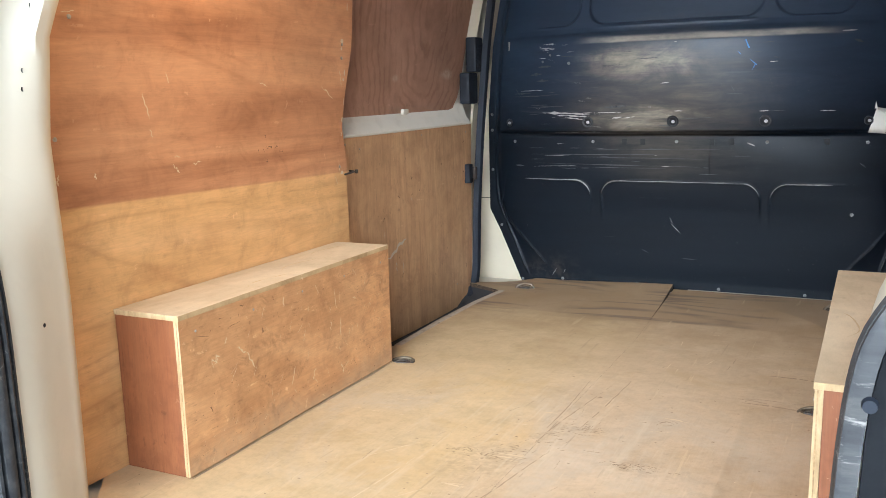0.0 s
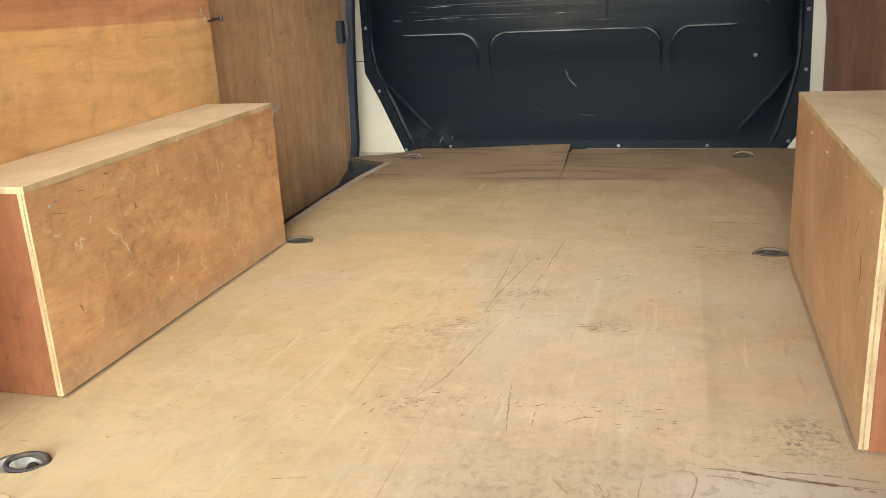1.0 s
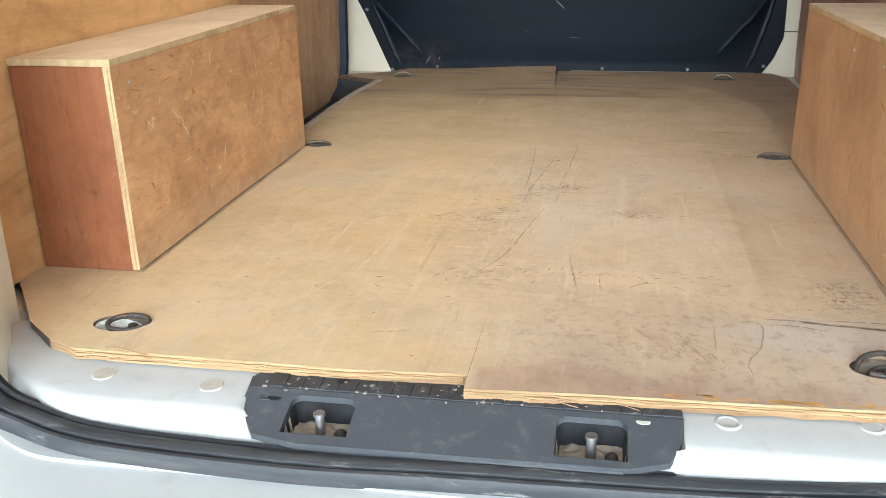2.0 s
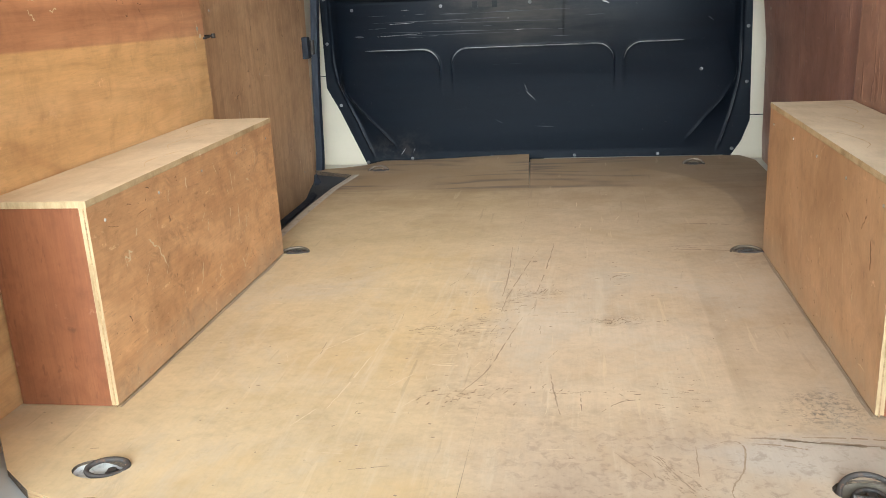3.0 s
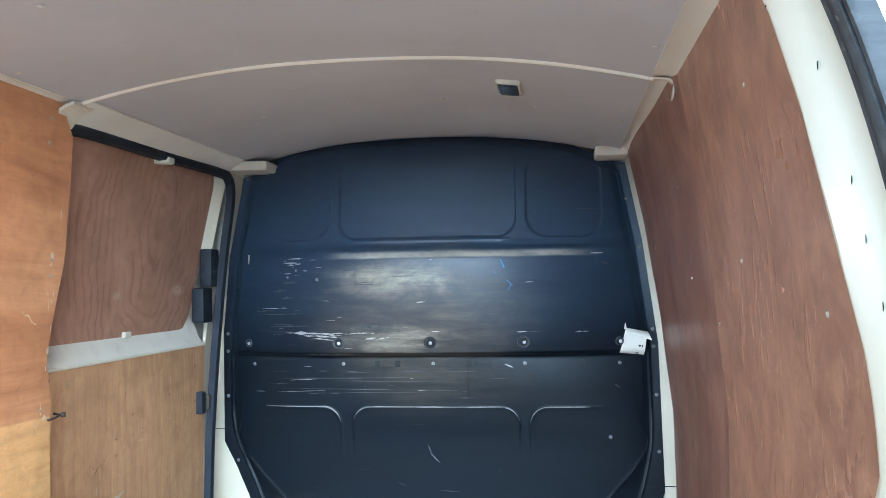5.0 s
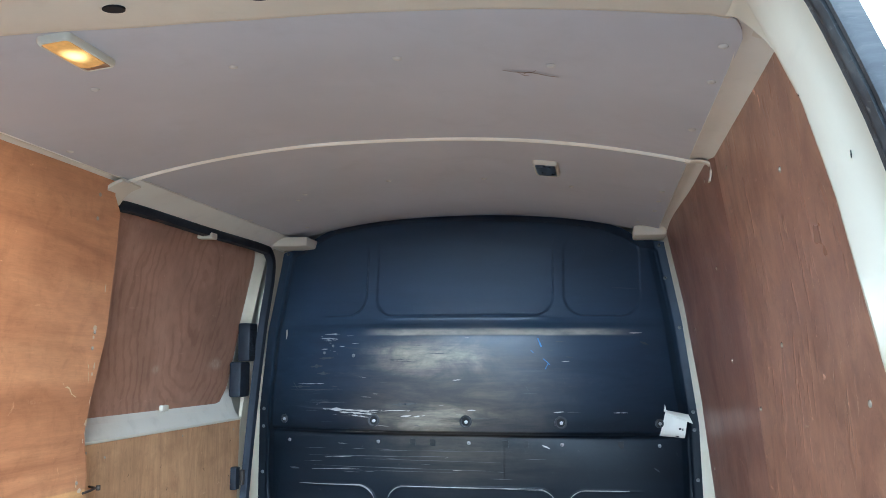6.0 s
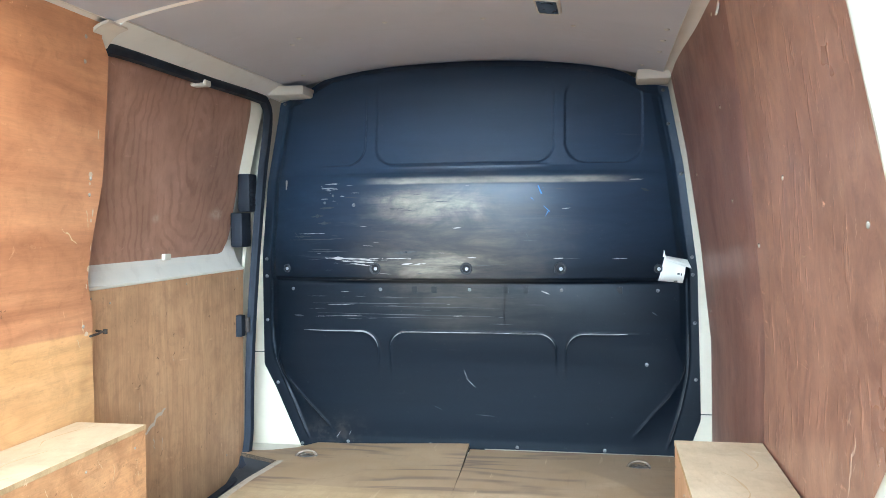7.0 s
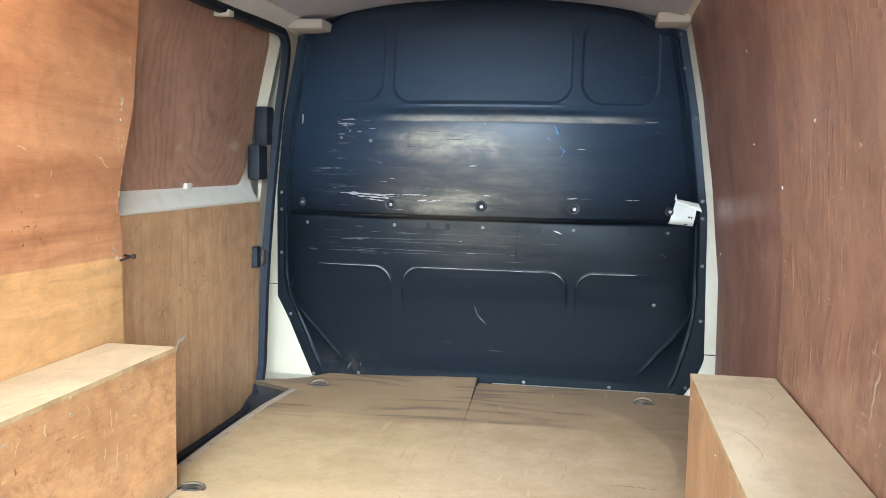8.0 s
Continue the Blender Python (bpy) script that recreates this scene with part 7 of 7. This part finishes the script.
BEIGE_PLUG = paint("grey_beige_plug", (0.46, 0.43, 0.35), 0.5, 0.5, (0.33, 0.29, 0.22), 0, 0, 50)
for x, y in ((-0.513, 0.083), (-0.348, 0.075)):
    b = bmesh.new()
    cyl(b, (x, y, -0.0205), 0.0170, 0.0160, 0.0022, "z", 22)
    part("plug", b, BEIGE_PLUG, sill, "grey-beige plastic plug", 40)
for x, y in ((0.335, 0.083), (0.508, 0.100)):
    b = bmesh.new()
    sweep(b, [(x + 0.0140 * math.cos(a), y + 0.0140 * math.sin(a), -0.0202) for a in steps(0, 2 * math.pi, 24)], [(0.004, -0.003), (0.003, 0.001), (0.0, 0.0026), (-0.003, 0.001), (-0.004, -0.003)], (0, 0, 1), caps=False)
    plug = part("plug", b, SILL, sill, "painted-over collar of a plug", 60)
    b = bmesh.new()
    cyl(b, (x, y, -0.0225), 0.0125, 0.0120, 0.0020, "z", 18)
    part("plug_centre", b, BEIGE_PLUG, plug, "beige centre", 40)
    b = bmesh.new()
    block(b, x - 0.001, x + 0.001, y - 0.005, y + 0.005, -0.0215, -0.0200)
    part("slot", b, HOLE, plug)
bm = bmesh.new()
prof = [(-0.010, -0.030), (0.005, -0.031), (0.011, -0.028), (0.012, -0.023), (0.004, -0.020), (0.003, -0.017), (0.012, -0.015), (0.0155, -0.008), (0.0145, 0.001), (0.013, 0.005), (0.004, 0.007), (0.003, 0.010),
        (0.010, 0.012), (0.012, 0.017), (0.009, 0.022), (0.002, 0.024), (0.001, 0.027), (0.005, 0.029), (0.004, 0.033), (-0.010, 0.032)]
left_side = [(-seal_x(z), rear_y(z) - 0.012, z) for z in (1.40, 1.30, 1.15, 1.0, 0.85, 0.72, 0.63, 0.56, 0.45, 0.30, 0.15, 0.05)]
path = smooth_path(left_side + [(-0.628, -0.004, -0.015), (-0.58, 0.0, -0.045), (-0.46, -0.018, -0.058), (-0.2, -0.024, -0.062), (0.0, -0.014, -0.062), (0.3, -0.004, -0.06), (0.50, 0.005, -0.052), (0.60, 0.0, -0.035), (0.632, -0.004, -0.010)]
                   + [(seal_x(z, 1), y, z) for x, y, z in reversed(left_side)], 5)
sweep(bm, path, prof, (0, 1, 0))
whole("rear_seal", bm, SEAL_WORN, "worn dark rubber seal round the rear opening", "seal", "structure", 34)
bm = bmesh.new()
rows = []
for x in steps(-0.95, 0.95, 40):
    bow = 0.16 * (abs(x) / 0.95) ** 2.4
    rows.append([(x, y + bow, z) for y, z in ((-0.036, -0.072), (-0.06, -0.074), (-0.16, -0.082), (-0.20, -0.090), (-0.225, -0.11), (-0.235, -0.16), (-0.235, -0.34), (-0.20, -0.36), (0.10, -0.36))])
grid(bm, rows)
whole("rear_bumper", bm, SILL, "white painted rear bumper below the sill", "bumper", "structure", 50)

# dark jamb trim and tail lamp beside the opening
for sign in (1,):
    bm = bmesh.new()
    grid(bm, [[(seal_x(z, 1) + 0.012 + 0.05 * t, rear_y(z) - 0.030 - 0.012 * t, z) for t in (0, 0.5, 1)] for z in steps(0.0, 0.74, 16)], (0.0, 0.02, 0))
    jamb = whole("jamb_trim", bm, TRIM_DULL, "dark plastic trim on the rear door jamb", "trim", "structure", 40)
    bm = bmesh.new()
    cyl(bm, (0.698, -0.036, 0.508), 0.0085, 0.007, -0.008, "y", 16)
    part("rubber_stop", bm, RUBBER, jamb, "black rubber stop", 40)
    bm = bmesh.new()
    block(bm, 0.728, 0.86, -0.075, 0.02, -0.02, 0.46, 0.02)
    whole("tail_lamp", bm, RED_LENS, "red tail lamp on the rear corner", "tail lamp", "", 40)

def plate_drop(y):
    return 0.30 * max(0.0, 0.075 - y)


# grey lock plate on the sill with two strikers
plate_thing = thing("sill_lock_plate", (0, 0.05, -0.02), "scuffed grey-black plastic plate on the sill with two lock strikers", "lock plate")
bm = bmesh.new()
cuts = []
for cx in (-0.182, 0.168):
    w, h = 0.044, 0.028
    arch = [(cx + sg * (w - 0.014) + 0.014 * math.cos(a), 0.052 + 0.014 * math.sin(a)) for sg, lo in ((1, 0.0), (-1, math.pi / 2)) for a in steps(lo, lo + math.pi / 2, 5)]
    cuts.append([(cx - w, 0.004), (cx + w, 0.004)] + arch)
plate(bm, [(-0.298, 0.100), (-0.288, 0.118), (0.272, 0.126), (0.280, 0.118), (0.280, 0.075), (0.280, 0.045), (0.262, 0.008), (0.215, -0.006), (-0.200, -0.012), (-0.262, -0.002), (-0.292, 0.040), (-0.2935, 0.075)], -0.024, -0.0155, cuts, 0, 0)
bmesh.ops.bisect_plane(bm, geom=bm.verts[:] + bm.edges[:] + bm.faces[:], plane_co=(0, 0.075, 0), plane_no=(0, 1, 0))
for v in bm.verts:
    v.co.z -= plate_drop(v.co.y)
part("plate", bm, PLASTIC, plate_thing)
bm = bmesh.new()
r = random.Random(2)
for k, x in enumerate(steps(-0.27, 0.255, 21)):
    block(bm, x, x + 0.024, 0.078, 0.112 + r.uniform(-0.004, 0.002), -0.0162, -0.0138 + r.uniform(-0.0008, 0.0005), 0.0006)
tagged(part("grip_ribs", bm, paint("scuffed_grip_plastic", (0.040, 0.041, 0.043), 0.5, 0.9, (0.17, 0.165, 0.155), 0.5, 0, 55, 0.35), plate_thing, "worn grip ribs", 40), kind="stuff")
bm = bmesh.new()
rows = []
for x in steps(-0.203, 0.207, 30):
    rows.append([(x, y, z) for y, z in ((0.004, -0.0395), (-0.004, -0.0415), (-0.009, -0.046), (-0.011, -0.056), (-0.012, -0.068))])
grid(bm, rows, (0, 0.006, -0.001))
part("front_lip", bm, PLASTIC, plate_thing, "", 50)
for cx in (-0.182, 0.168):
    bm = bmesh.new()
    w = 0.046
    grid(bm, [[(cx + u * w, 0.038 + v * 0.032, -0.058 + (0.034 - plate_drop(0.038 + v * 0.032)) * ease(max(abs(u), abs(v)), 0.86, 0.93) + 0.007 * noise.noise((u * 3, v * 3, cx))) for u in steps(-1, 1, 28)] for v in steps(-1, 1, 24)])
    for f in bm.faces:
        f.material_index = 1 if f.calc_center_median().z > -0.048 else 0
    part("recess", bm, [DUST, HOLE], plate_thing, "dusty recess", 60)
    bm = bmesh.new()
    cyl(bm, (cx, 0.036, -0.066), 0.0065, 0.0065, 0.038, "z", 14)
    cyl(bm, (cx, 0.036, -0.0285), 0.0082, 0.0078, 0.0045, "z", 14)
    part("striker", bm, STEEL, plate_thing, "worn steel striker pin", 40)
    bm = bmesh.new()
    dome(bm, (cx + 0.026, 0.040, -0.058), 0.009, 0.008, "z", 10)
    part("nut", bm, RUST, plate_thing, "", 50)
for x, y in ((-0.168, 0.103), (0.137, 0.114), (-0.251, 0.058), (0.231, 0.066)):
    bm = bmesh.new()
    plate(bm, ellipse(x, y, 0.009, 0.006), -0.0156 - plate_drop(y), (-0.0138 if y > 0.1 else -0.0148) - plate_drop(y), (), 0, 0)
    part("fixing_hole", bm, HOLE if y > 0.1 or x < 0 else CAP, plate_thing)
bm = bmesh.new()
rg = random.Random(77)
for k in range(70):
    x, y, w = rg.uniform(-0.28, 0.27), rg.uniform(0.07, 0.12), rg.uniform(0.001, 0.0035)
    plate(bm, [(x + w * (0.6 + 0.6 * rg.random()) * math.cos(a), y + 0.7 * w * (0.6 + 0.6 * rg.random()) * math.sin(a)) for a in steps(0, 2 * math.pi, 7)[:-1]], -0.0158 - plate_drop(y), -0.0134 - plate_drop(y), (), 0, 0)
tagged(part("grit", bm, paint("pale_grit", (0.24, 0.22, 0.19), 0.9, 0.9, (0.05, 0.045, 0.04), 0, 0, 120), plate_thing, "dried grit"), kind="stuff")
# raised frame beside the fixing hole, and paint chips caught on the lip
bm = bmesh.new()
for x0, x1, y0, y1 in ((-0.272, -0.268, 0.056, 0.084), (-0.272, -0.254, 0.053, 0.057)):
    block(bm, x0, x1, y0, y1, -0.017 - plate_drop(y0), -0.0138 - plate_drop(y0), 0.0006)
part("catch", bm, PLASTIC, plate_thing)
bm = bmesh.new()
for x, y, w in ((-0.175, 0.088, 0.003), (0.22, 0.09, 0.004), (0.232, 0.098, 0.003)):
    plate(bm, ellipse(x, y, w, w * 0.5, 8), -0.0158 - plate_drop(y), -0.0144 - plate_drop(y), (), 0, 0)
tagged(part("paint_chips", bm, PAPER, plate_thing, "white paint chips"), kind="stuff")
